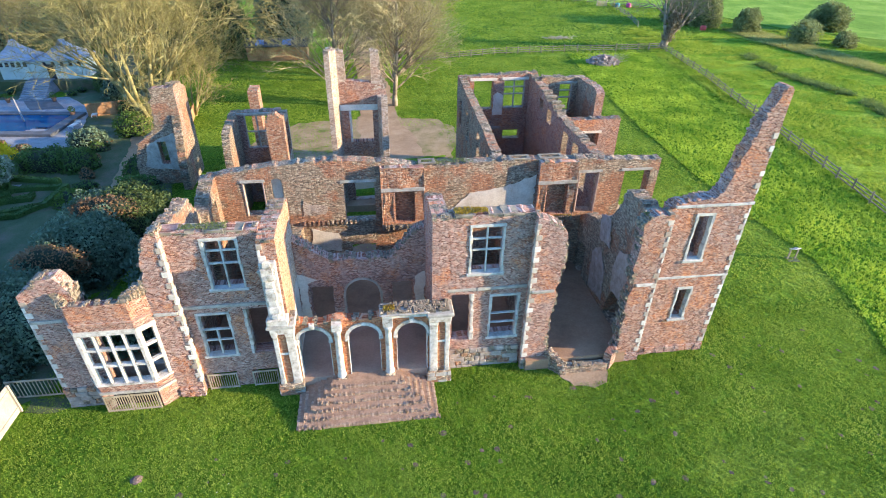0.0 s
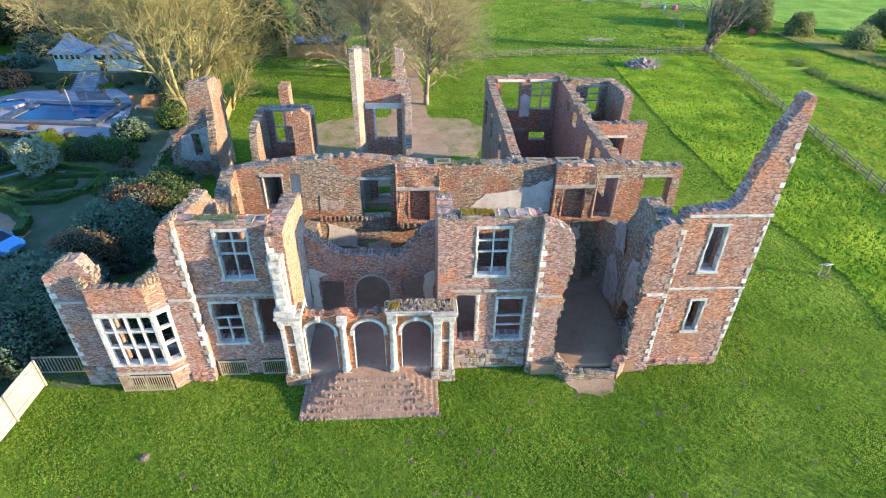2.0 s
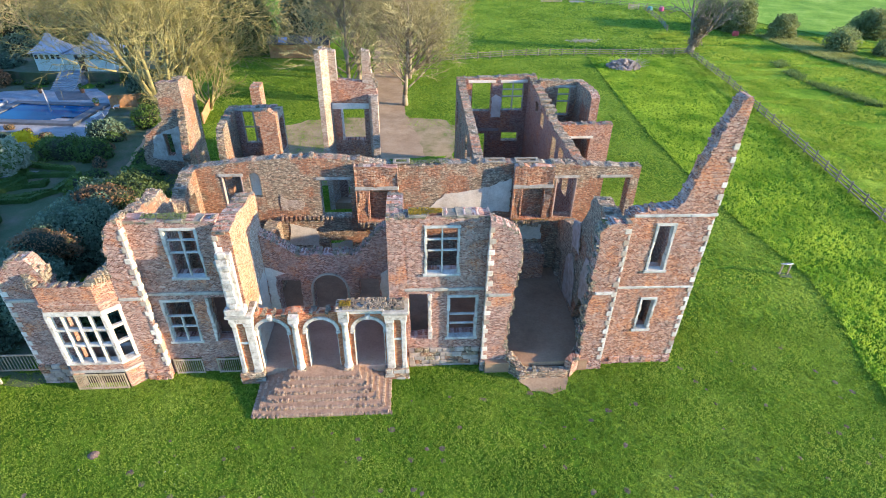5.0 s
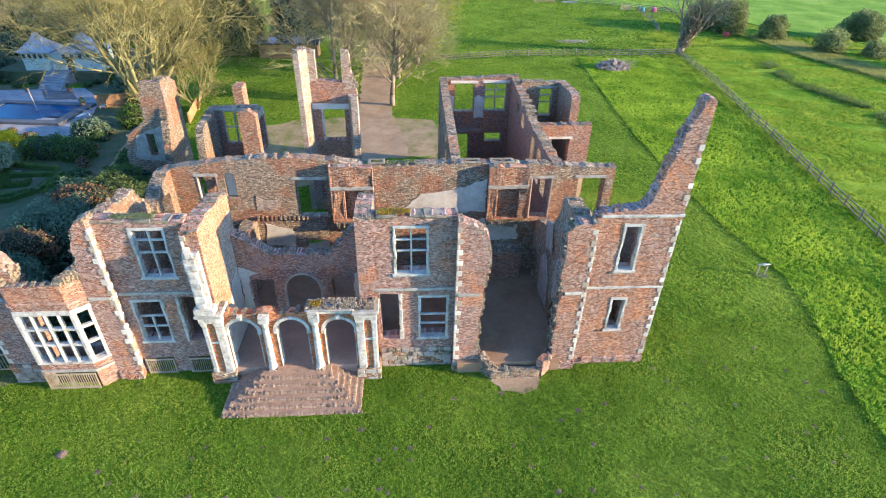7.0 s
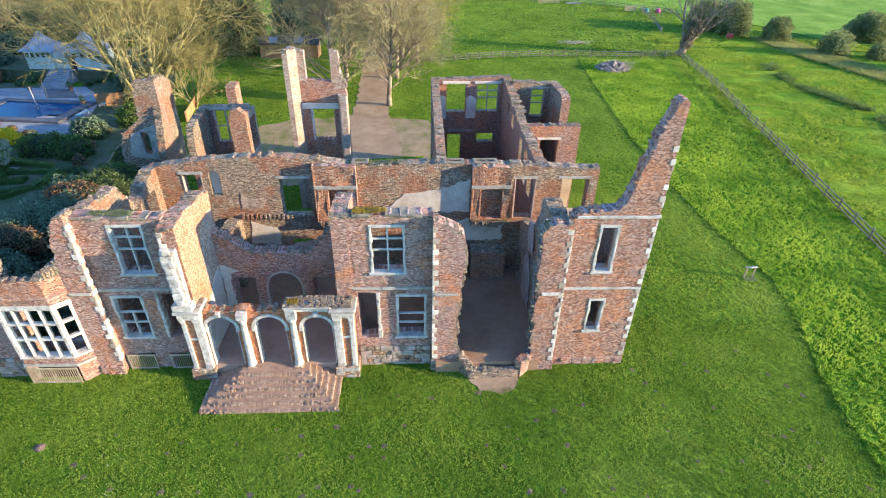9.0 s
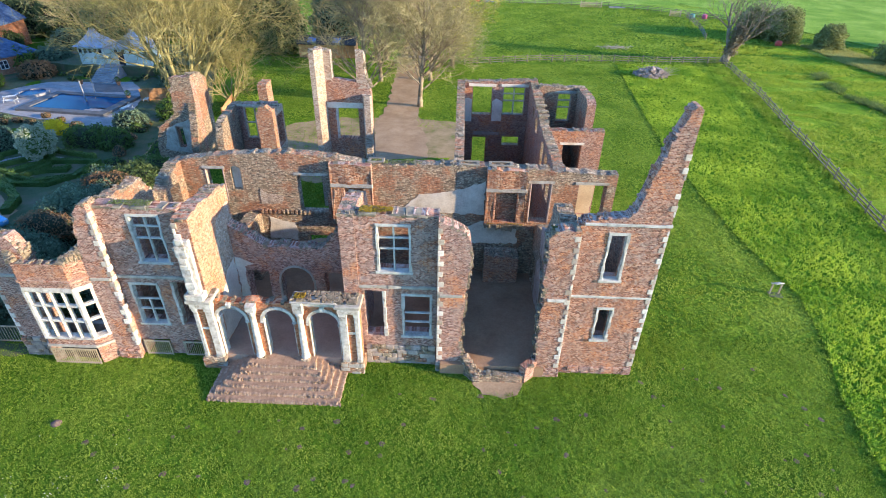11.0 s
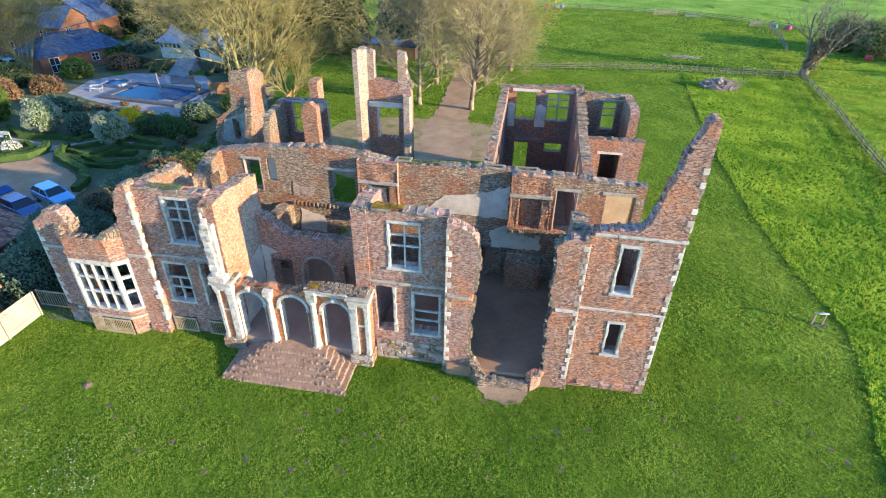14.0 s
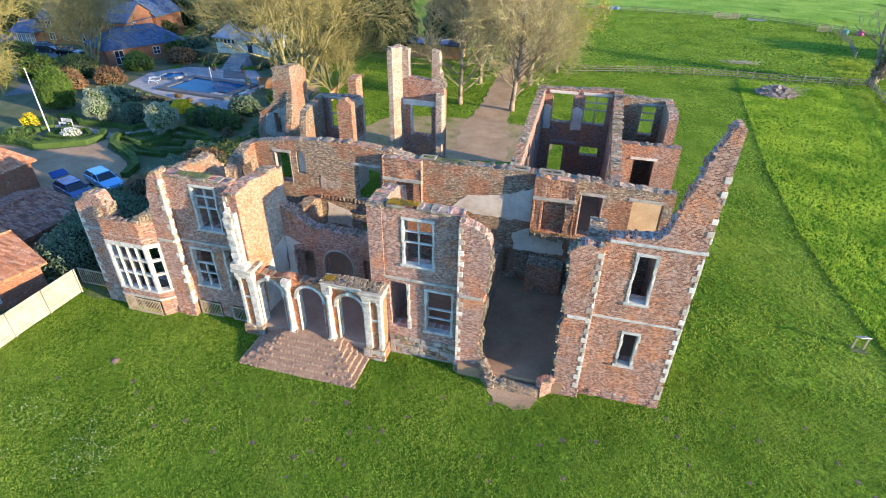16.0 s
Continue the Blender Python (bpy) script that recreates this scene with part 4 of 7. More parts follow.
# terrace and steps of bricks laid on edge
SETT, nd, lk, bs = material("worn_step_brick")
g_ = nd.new("ShaderNodeNewGeometry")
sc = ramp(nd, lk, g_.outputs["Random Per Island"], [(0.0, (0.27, 0.18, 0.125)), (0.5, (0.36, 0.25, 0.175)), (1.0, (0.46, 0.33, 0.24))])
sf = noisy(nd, lk, g_.outputs["Position"], 5, 5, 0.7)
lk.new(mix(nd, lk, 0.6, sc, ramp(nd, lk, sf, [(0.35, (0.55, 0.5, 0.45)), (0.65, (1, 1, 1))]), "MULTIPLY"), bs.inputs["Base Color"])
bs.inputs["Roughness"].default_value = 0.95
bump(nd, lk, sf, bs, 0.6, 0.02)
TREAD = plain_material("trodden_step_soil", [(0.3, (0.26, 0.16, 0.105)), (0.5, (0.37, 0.235, 0.16)), (0.7, (0.44, 0.295, 0.20))], 2.4, 0.95, 12, 0.8, 0.04)
steps = thing("steps", (-1.02, 21.4, -0.15), "worn brick-on-edge flight of steps before the loggia", "steps")
NST, RISE = 6, 0.15
for k in range(NST):
    f = k / NST
    x0, x1, y0 = -4.75 + f * 2.1, 2.72 - f * 2.05, 19.2 + f * 2.35
    z0, z1 = -0.35 + k * RISE, -0.15 + (k + 1) * RISE
    st = Geo()
    st.box(x0 + 0.1, x1 - 0.1, y0 + 0.1, 22.2, z0 - 0.1, z1 - 0.012)
    st.v = [(x + 1.02, y - 21.4, z + 0.15) for x, y, z in st.v]
    step = st.done("step", TREAD, steps)
    g = Geo()
    dep = 0.15
    x = x0
    while x < x1:
        w = RNG.uniform(0.075, 0.12)
        worn = min(1.0, max(0.0, abs((x - x0) / (x1 - x0) - 0.5) * 4 - 0.8))
        if RNG.random() > 0.02 + 0.08 * worn:
            j = 0.012 + 0.045 * worn
            g.box(x, x + w - 0.006, y0 + RNG.uniform(-j, j), y0 + dep + RNG.uniform(-0.05, 0.04), z1 - 0.17, z1 + RNG.uniform(-j, 0.8 * j), 0.012, 0.008 + 0.012 * worn)
        x += w
    for sx, d in ((x0, 1), (x1, -1)):
        y = y0 + dep
        while y < 21.6:
            w = RNG.uniform(0.08, 0.13)
            a, b = sx + d * RNG.uniform(-0.03, 0.02), sx + d * dep
            g.box(min(a, b), max(a, b), y, y + w - 0.008, z1 - 0.17, z1 + RNG.uniform(-0.014, 0.012), 0.014, 0.006)
            y += w
    g.v = [(x + 1.02, y - 21.4, z + 0.15) for x, y, z in g.v]
    g.done("brick_edging", SETT, step)["kind"] = "stuff"
tagged(Geo().box(-5.4, 3.4, 22.1, 26.4, -0.4, 0.68).done("terrace", EARTH), "bare earth terrace floor inside the loggia", "floor", kind="structure")

# low broken foot of the lost bay, right tower
stub = strip(Geo(), [(9.75, 22.3), (10.35, 21.45), (12.9, 21.4), (13.35, 21.7)], 0.4, -0.5, 0.42).done("bay_footing", RUBBLE, house, "low broken footing of a vanished bay")
capping(stub, "x", 21.42, 0.4, rag([(10.2, 0.42), (13.0, 0.42)], 0.05), CAP)
g = Geo()
for k in range(26):
    f = k / 25
    x, y, z = 9.6 + 0.75 * f, 22.3 - 0.85 * f, 1.1 - 0.75 * f
    g.box(x - 0.2, x + 0.2, y - 0.1, y + 0.35, -0.3, z + RNG.uniform(-0.1, 0.12), 0.04, 0.05)
g.done("jamb_rubble", RUBBLE, stub)["kind"] = "stuff"
strip(Geo(), [(13.15, 21.45), (13.85, 22.1)], 0.45, -0.5, 1.05).done("broken_jamb", BRICK_RED, stub)
capping(stub, "y", 13.3, 0.35, rag([(21.6, 1.05), (22.2, 1.2)], 0.05), CAP, 0.22)

# spine wall details
PLJ = plain_material("pink_jamb_stone", [(0.3, (0.24, 0.17, 0.14)), (0.5, (0.38, 0.29, 0.25)), (0.7, (0.48, 0.40, 0.36))], 2.5, 0.9, 12, 0.5, 0.02)
for x0, x1, h0, h1, ztop in ((0.45, 3.2, 1.2, 2.6, 9.1), (10.8, 13.45, 11.35, 12.9, 9.0)):
    p = wall("chimney_breast", "x", YS - 0.5, 0.48, [(x0, 5.0), (x1, 5.0)] + rag([(x0, ztop), (x1, ztop - 0.1)], 0.06)[::-1], [rect(h0, h1, 5.15, 7.35)], (RUBBLE_RED, RUBBLE, BRICK_RED), house, "ragged red brick chimney breast with a square niche", 0.12, 0.4)
    capping(p, "x", YS - 0.5, 0.5, [(x0, ztop), (x1, ztop - 0.1)], CAP, 0.28)
    Geo().box(x0 - 0.02, x1 + 0.05, YS - 0.56, YS - 0.3, 7.42, 7.66, 0.02, 0.01).done("lintel", STONE_GREY, p)
    Geo().box(h0 - 0.02, h0 + 0.12, YS - 0.45, YS - 0.1, 5.15, 7.35, 0.02).done("jamb", BRICK_RED, p)
    g = Geo()
    for k in range(18):
        g.box(x0 + (x1 - x0) * k / 18, x0 + (x1 - x0) * (k + 0.9) / 18, YS - 0.6 - RNG.uniform(0, 0.15), YS - 0.05, 4.55 + RNG.uniform(0, 0.25), 5.02, 0.03, 0.03)
    g.done("hearth_rubble", CAP, p)["kind"] = "stuff"
for a, b, z in ((-2.1, 0.2, 7.95), (13.6, 15.35, 7.9), (16.7, 18.9, 7.9), (-8.2, -6.7, 8.25)):
    Geo().box(a, b, YS - 0.05, YS + 0.75, z, z + 0.2, 0.02, 0.012).done("lintel", STONE_GREY, spine)
for a, b, z0, z1 in ((-8.12, -6.78, 5.9, 8.25), (13.73, 15.22, 4.9, 7.9)):
    for x in (a, b - 0.12):
        Geo().box(x, x + 0.1, YS - 0.03, YS + 0.3, z0, z1, 0.02, 0.012).done("jamb", PLJ, spine)


def patch(pts, y, mat, parent, amp=0.08):
    lp = rag(pts + pts[:1], amp, 0.25)[:-1]
    return wall("plaster_patch", "x", y, 0.05, lp, [], (mat, mat, mat), parent, "", 0.01)


patch([(5.0, 5.55), (10.75, 5.4), (10.75, 7.95), (9.2, 7.3), (8.2, 7.1), (7.4, 6.95), (6.3, 6.85), (5.6, 6.1)], YS - 0.035, PLASTER, spine)
Geo().box(-6.5, -5.5, YS + 0.3, YS + 0.45, 6.6, 8.7).done("niche_back", PLASTER, spine, "plastered back of a small arched niche")
patch([(-4.4, 3.0), (-2.4, 2.9), (-2.3, 3.6), (-2.5, 4.3), (-4.2, 4.7)], YS - 0.035, PLASTER, spine)
patch([(-4.6, 5.7), (-3.2, 5.8), (-3.0, 6.3), (-4.0, 6.5), (-4.5, 6.9)], YS - 0.035, LIME, spine)
patch([(9.8, 3.1), (13.2, 3.2), (13.0, 4.9), (10.6, 4.9), (9.6, 4.4)], YS - 0.035, PLASTER, spine)
patch([(-4.7, 0.8), (-4.15, 0.8), (-4.2, 4.2), (-3.6, 4.4), (-4.7, 4.9)], 26.16, PLASTER, bk)
patch([(2.05, 0.8), (2.7, 0.8), (2.7, 4.6), (2.1, 4.2)], 26.16, PLASTER, bk)
ring(-1.03, 3.25, 1.0, 1.13, 26.15, 26.3, 14).done("archivolt", STONE_GREY, bk)
Geo().box(0.02, 0.16, 26.14, 26.3, 0.7, 3.3, 0.02, 0.02).done("jamb", STONE_GREY, bk)
Geo().box(-2.2, -2.05, 26.14, 26.3, 0.7, 3.3, 0.02, 0.02).done("jamb", STONE_GREY, bk)
wall("plaster_patch", "y", -4.77, 0.05, rag([(23.2, 0.8), (26.1, 0.8), (26.1, 4.9), (25.0, 4.7), (24.0, 3.9), (23.3, 3.0), (23.2, 0.8)], 0.1)[:-1], [], (PLASTER, PLASTER, PLASTER), lsw, "", 0.01)
for k in range(17):
    x = -4.7 + 0.3 * k
    Geo().box(x, x + 0.16, YS - 0.2, YS + 0.05, 5.05 + RNG.uniform(-0.02, 0.02), 5.3, 0.02, 0.015).done("corbel", RUBBLE, spine)

hb = wall("hearth_block", "x", YS - 1.3, 1.28, [(10.9, 0.5), (13.3, 0.5)] + rag([(10.9, 2.9), (13.3, 2.7)], 0.1)[::-1], [], (BRICK_RED, RUBBLE, RUBBLE), house, "squat ruined brick hearth block against the spine wall")
capping(hb, "x", YS - 1.3, 1.2, [(10.9, 2.9), (13.3, 2.7)], CAP, 0.22)

# stone frames of the back rooms
def bars(x0, x1, z0, z1, y, cols, rows):
    w = Geo().box(x0, x1, y + 0.1, y + 0.25, z1 - 0.1, z1, 0.02).done("window", STONE_GREY, house, "bare stone mullioned window frame")
    for k in range(cols + 1):
        c = x0 + (x1 - x0) * k / cols
        Geo().box(c - 0.06, c + 0.06, y + 0.08, y + 0.26, z0, z1, 0.02).done("mullion", STONE_GREY, w)
    for f in rows:
        z = z0 + (z1 - z0) * f
        Geo().box(x0, x1, y + 0.1, y + 0.24, z - 0.06, z + 0.06, 0.02).done("transom", STONE_GREY, w)


bars(13.0, 15.1, 6.0, 8.72, 50.8, 2, (0.0, 0.5, 0.75))
bars(17.95, 19.2, 6.1, 8.75, 49.1, 1, (0.0, 0.5, 0.75))
bars(-10.35, -8.4, 5.0, 7.9, 45.3, 2, (0.0, 0.5))
Geo().box(-11.35, -7.5, 45.22, 45.7, 7.92, 8.12, 0.03, 0.01).done("lintel", STONE_GREY, house)
wall("plaster_patch", "x", 49.955, 0.05, rag([(-21.0, 1.6), (-17.8, 1.2), (-17.7, 4.9), (-18.6, 4.6), (-20.4, 3.9), (-21.0, 1.6)], 0.08)[:-1], [rect(-19.5, -18.7, 1.9, 4.1)], (STONE_GREY, STONE_GREY, STONE_GREY), house, "", 0.01)
for x in (-19.56, -18.72):
    Geo().box(x, x + 0.1, 49.9, 50.2, 1.9, 4.1, 0.02, 0.012).done("jamb", STONE_GREY, house)
Geo().box(9.7, 12.3, 50.72, 50.9, 8.7, 8.95, 0.02, 0.01).done("lintel", PLASTER, house)
Geo().box(12.8, 15.4, 50.72, 50.9, 8.73, 8.98, 0.02, 0.01).done("lintel", PLASTER, house)
Geo().box(17.6, 19.6, 49.02, 49.2, 8.76, 8.95, 0.02, 0.01).done("lintel", STONE_GREY, house)
Geo().box(17.1, 19.1, 40.82, 41.0, 7.0, 7.2, 0.02, 0.01).done("lintel", PLASTER, house)
Geo().box(-2.3, 0.85, 43.42, 43.7, 8.66, 9.12, 0.03, 0.02).done("lintel", PLASTER, hall)
Geo().box(-1.62, -1.46, 43.44, 43.75, 5.95, 8.65, 0.02, 0.015).done("jamb", STONE, hall)
Geo().box(0.95, 1.05, 42.5, 42.62, 5.5, 8.2, 0.02, 0.02).done("jamb", STONE, hall)
patch([(12.0, 5.3), (12.95, 5.3), (12.95, 7.3), (12.4, 7.6), (12.0, 7.3)], 50.76, PLASTER, house)
patch([(16.3, 0.7), (20.5, 0.7), (20.5, 3.4), (19.4, 4.1), (17.6, 3.9), (16.3, 3.6)], 40.86, SAND, house)
patch([(9.35, 5.2), (10.05, 5.2), (10.05, 7.4), (9.7, 7.6), (9.35, 7.5)], 50.76, PLASTER, house)
patch([(10.3, 3.9), (12.9, 3.9), (12.9, 4.2), (10.3, 4.25)], 50.77, PLJ, house, 0.04)

# moss and stonecrop on the wall tops
def moss(parent, x0, x1, y0, y1, z, n, mat):
    p = np.stack([NPR.uniform(x0, x1, n), NPR.uniform(y0, y1, n), z + 0.05 * NPR.rand(n)], 1)
    p[:, 2] += 0.06 * np.sin(3.1 * p[:, 0]) * np.sin(2.7 * p[:, 1])
    leaf_cloud(p, np.tile((0, 0, 1.0), (n, 1)), 0.05, "moss", mat, parent)["kind"] = "stuff"


MOSS = leaf_material("yellow_stonecrop", (0.26, 0.17, 0.02), (0.50, 0.36, 0.05))
WEED = leaf_material("wall_weeds", (0.10, 0.14, 0.04), (0.24, 0.26, 0.09))
moss(cw, 3.9, 5.6, 22.9, 23.5, 10.2, 900, MOSS)
moss(log, 0.1, 0.7, 22.0, 22.5, 5.17, 260, MOSS)
moss(lw, -9.2, -7.0, 22.9, 23.5, 10.12, 500, WEED)
moss(rt2, 13.7, 15.0, 22.2, 22.8, 9.75, 500, WEED)
moss(spine, 11.0, 13.4, 31.0, 31.4, 5.02, 500, MOSS)
moss(log, -2.6, -2.1, 21.6, 22.0, 0.55, 250, WEED)
moss(log, 0.1, 0.6, 21.6, 22.0, 0.55, 250, WEED)
moss(spine, 2.6, 7.0, 31.7, 32.3, 8.98, 700, WEED)

# more old plaster, and flat stone frames lying on the spine wall
for pts in ([(23.6, 3.2), (25.2, 2.8), (25.6, 4.4), (25.2, 5.8), (24.2, 6.2), (23.5, 5.0)], [(26.2, 1.2), (28.4, 0.9), (28.6, 3.6), (27.6, 4.6), (26.6, 3.4)], [(26.4, 5.2), (28.0, 5.0), (28.3, 6.6), (27.0, 7.0)]):
    wall("plaster_patch", "y", 14.25, 0.05, rag(pts + pts[:1], 0.1, 0.25)[:-1], [], (PLJ, PLJ, PLJ), rts, "", 0.01)
lsp = rag([(24.4, 4.6), (26.9, 4.9), (26.9, 8.4), (25.2, 8.2), (24.5, 7.2), (24.4, 4.6)], 0.12, 0.25)[:-1]
wall("plaster_patch", "y", -4.76, 0.025, lsp, [], (LIME, LIME, LIME), lsw, "", 0.008)
for x0, x1 in ((8.9, 10.3), (10.9, 12.5), (2.9, 4.0)):
    g = Geo()
    g.box(x0, x1, YS + 0.05, YS + 0.25, 8.98, 9.08, 0.02, 0.01)
    g.box(x0, x1, YS + 0.6, YS + 0.8, 8.98, 9.08, 0.02, 0.01)
    g.box(x0, x0 + 0.2, YS + 0.2, YS + 0.65, 8.985, 9.07, 0.02, 0.01)
    g.box(x1 - 0.2, x1, YS + 0.2, YS + 0.65, 8.985, 9.07, 0.02, 0.01)
    g.done("cap_frame", COPE, spine)
for y in (42.6, 43.5, 44.8, 46.2, 47.4):
    Geo().box(15.42, 16.32, y, y + 0.35, 8.6 + 0.06 * (y - 42), 8.78 + 0.06 * (y - 42), 0.03, 0.02).done("cap_slab", CAP, house)

# ---- plants ----
def lumps(d, seed, k=7, amp=0.22):
    """An uneven radius over the directions d: rounded boughs and hollows."""
    r = np.random.RandomState(seed)
    out = np.ones(len(d))
    for _ in range(k):
        v = r.normal(size=3)
        v /= np.linalg.norm(v)
        out += amp * r.uniform(-0.6, 1.0) * np.exp(-4 * (1 - d @ v))
    for _ in range(4):
        v = r.normal(size=3) * 7
        out += 0.06 * np.sin(d @ v + r.uniform(0, 6))
    return out


def shrub(name, at, rad, leaf, mat, label, group="", density=55, core=None, seed=None, skirt=-0.55, trunk=0.0, cat="shrub", amp=0.22, box=0.0, inner=0.86):
    """A bush: an inner form, mostly coloured dark as painted shade, and a thick outer coat of leaves. trunk: height of
    a bare stem below.
    """
    seed = seed if seed is not None else int(abs(at[0] * 31 + at[1] * 17)) % 9999
    t = thing(name, at, label, cat, group)
    rx, ry, rz = rad
    area = 4 * math.pi * ((rx * ry) ** 1.6 / 3 + (rx * rz) ** 1.6 / 3 + (ry * rz) ** 1.6 / 3) ** (1 / 1.6)
    n = int(area * density)
    d = NPR.normal(size=(n, 3))
    d /= np.linalg.norm(d, axis=1, keepdims=True)
    d[:, 2] = np.maximum(d[:, 2], skirt)
    R = np.array(rad)
    def shape(v):
        if box:
            v = np.sign(v) * np.abs(v) ** (1 - box)
        return v
    rr = lumps(d, seed, amp=amp) * NPR.uniform(inner - 0.04, 1.06, n)
    p = shape(d) * rr[:, None] * R
    zc = rz * -skirt + trunk
    p[:, 2] += zc
    leaf_cloud(p, d / R, leaf, "foliage", mat, t)
    g = Geo()
    nu, nv = 14, 8
    vs = []
    for j in range(nv + 1):
        for i in range(nu):
            th, ph = math.pi * j / nv, math.tau * i / nu
            vs.append((math.sin(th) * math.cos(ph), math.sin(th) * math.sin(ph), math.cos(th)))
    dv = np.array(vs)
    dv2 = dv.copy()
    dv2[:, 2] = np.maximum(dv2[:, 2], skirt)
    pv = shape(dv2) * (lumps(dv, seed, amp=amp) * inner)[:, None] * R
    pv[:, 2] += zc
    g.add([tuple(v) for v in pv], [(j * nu + i, (j + 1) * nu + i, (j + 1) * nu + (i + 1) % nu, j * nu + (i + 1) % nu) for j in range(nv) for i in range(nu)])
    g.done("bough_core", core or mat, t, smooth=True)
    if trunk:
        tr = Geo()
        tr.tube((0, 0, -0.2), (0.05, 0, trunk + 0.5), 0.13, 0.09, 7)
        tr.done("trunk", BARK, t)
    return t


BARK = plain_material("bark", [(0.3, (0.16, 0.12, 0.085)), (0.5, (0.28, 0.22, 0.15)), (0.7, (0.38, 0.31, 0.21))], 1.5, 0.9, 14, 0.8, 0.03)
TWIG = plain_material("twigs", [(0.3, (0.23, 0.19, 0.09)), (0.5, (0.38, 0.33, 0.155)), (0.7, (0.52, 0.46, 0.23))], 0.5, 0.9, 6, 0.2, 0.01)
DARKBARK = plain_material("dark_ivied_bark", [(0.3, (0.14, 0.11, 0.08)), (0.5, (0.22, 0.18, 0.13)), (0.7, (0.31, 0.26, 0.19))], 1.2, 0.9, 12, 0.6, 0.03)
MOSSBARK = plain_material("mossy_bark", [(0.3, (0.19, 0.16, 0.07)), (0.5, (0.30, 0.26, 0.11)), (0.7, (0.41, 0.36, 0.16))], 1.2, 0.9, 12, 0.6, 0.03)
GOLDTWIG = plain_material("golden_twigs", [(0.3, (0.17, 0.145, 0.05)), (0.5, (0.27, 0.24, 0.085)), (0.7, (0.38, 0.345, 0.13))], 0.5, 0.9, 6, 0.2, 0.01)
BUD = leaf_material("spring_buds", (0.24, 0.25, 0.05), (0.48, 0.46, 0.12))
OLIVE = leaf_material("olive_leaves", (0.09, 0.12, 0.045), (0.30, 0.33, 0.12))
DRYIVY = leaf_material("dull_ivy", (0.13, 0.11, 0.075), (0.30, 0.25, 0.16))
YLEAF = leaf_material("yellow_green_leaves", (0.22, 0.24, 0.03), (0.50, 0.46, 0.06))
EVER = leaf_material("dark_evergreen", (0.05, 0.092, 0.06), (0.19, 0.27, 0.175))
IVY = leaf_material("ivy", (0.04, 0.07, 0.022), (0.13, 0.18, 0.06))
HEDGE = leaf_material("clipped_box", (0.035, 0.085, 0.02), (0.12, 0.20, 0.05))
YEW = leaf_material("golden_yew", (0.05, 0.10, 0.015), (0.14, 0.22, 0.04))
PALE = leaf_material("variegated_leaves", (0.18, 0.24, 0.15), (0.42, 0.46, 0.34))
FLOW = leaf_material("yellow_blossom", (0.55, 0.40, 0.01), (0.85, 0.68, 0.03))
WHITEF = leaf_material("white_blossom", (0.45, 0.47, 0.45), (0.8, 0.8, 0.78))
RUSTY = leaf_material("brown_leaves", (0.14, 0.085, 0.045), (0.32, 0.20, 0.11))
# core colour: the shade deep between leaves, painted as near-black green
COREM = plain_material("painted_inner_shade", [(0.3, (0.016, 0.024, 0.013)), (0.7, (0.035, 0.05, 0.026))], 2, 0.95, 9, 0.5, 0.05)


def bough(g, tw, tips, p, d, length, r, level, top, bend, kids, rnd, low=0.4, wide=0.0):
    n = 4 if level < 2 else 3 if level < top else 2
    q = p.copy()
    dirn = d.copy()
    pts = []
    for k in range(n):
        dirn = (dirn + Vector((rnd.gauss(0, bend), rnd.gauss(0, bend), rnd.gauss(0, bend) + 0.05))).normalized()
        e = q + dirn * (length / n)
        r1 = r * (1 - 0.62 * (k + 1) / n)
        (g if level < 3 else tw).tube(q, e, r * (1 - 0.62 * k / n), r1, 7 if level == 0 else 5 if level == 1 else 3)
        pts.append((e.copy(), dirn.copy(), r1))
        q = e
    if level >= top:
        tips.append(q)
        return
    for k in range(kids[level]):
        f = rnd.uniform(0.2, 1.0) if level else rnd.uniform(low, 1.0)
        i = min(n - 1, int(f * n))
        e, bd, br = pts[i]
        b = (p if i == 0 else pts[i - 1][0]).lerp(e, f * n - i)
        side = bd.orthogonal().normalized()
        side.rotate(Matrix.Rotation(rnd.uniform(0, math.tau), 3, bd))
        a = rnd.uniform(0.35, 0.95) if level or not wide else wide * rnd.uniform(0.75, 1.2)
        nd2 = (bd * math.cos(a) + side * math.sin(a)).normalized()
        bough(g, tw, tips, b, nd2, length * rnd.uniform(0.45, 0.72) * (1 - 0.35 * f if wide and not level else 1), max(br * (0.42 if wide and not level else 0.62), 0.022), level + 1, top, bend * 1.15, kids, rnd)


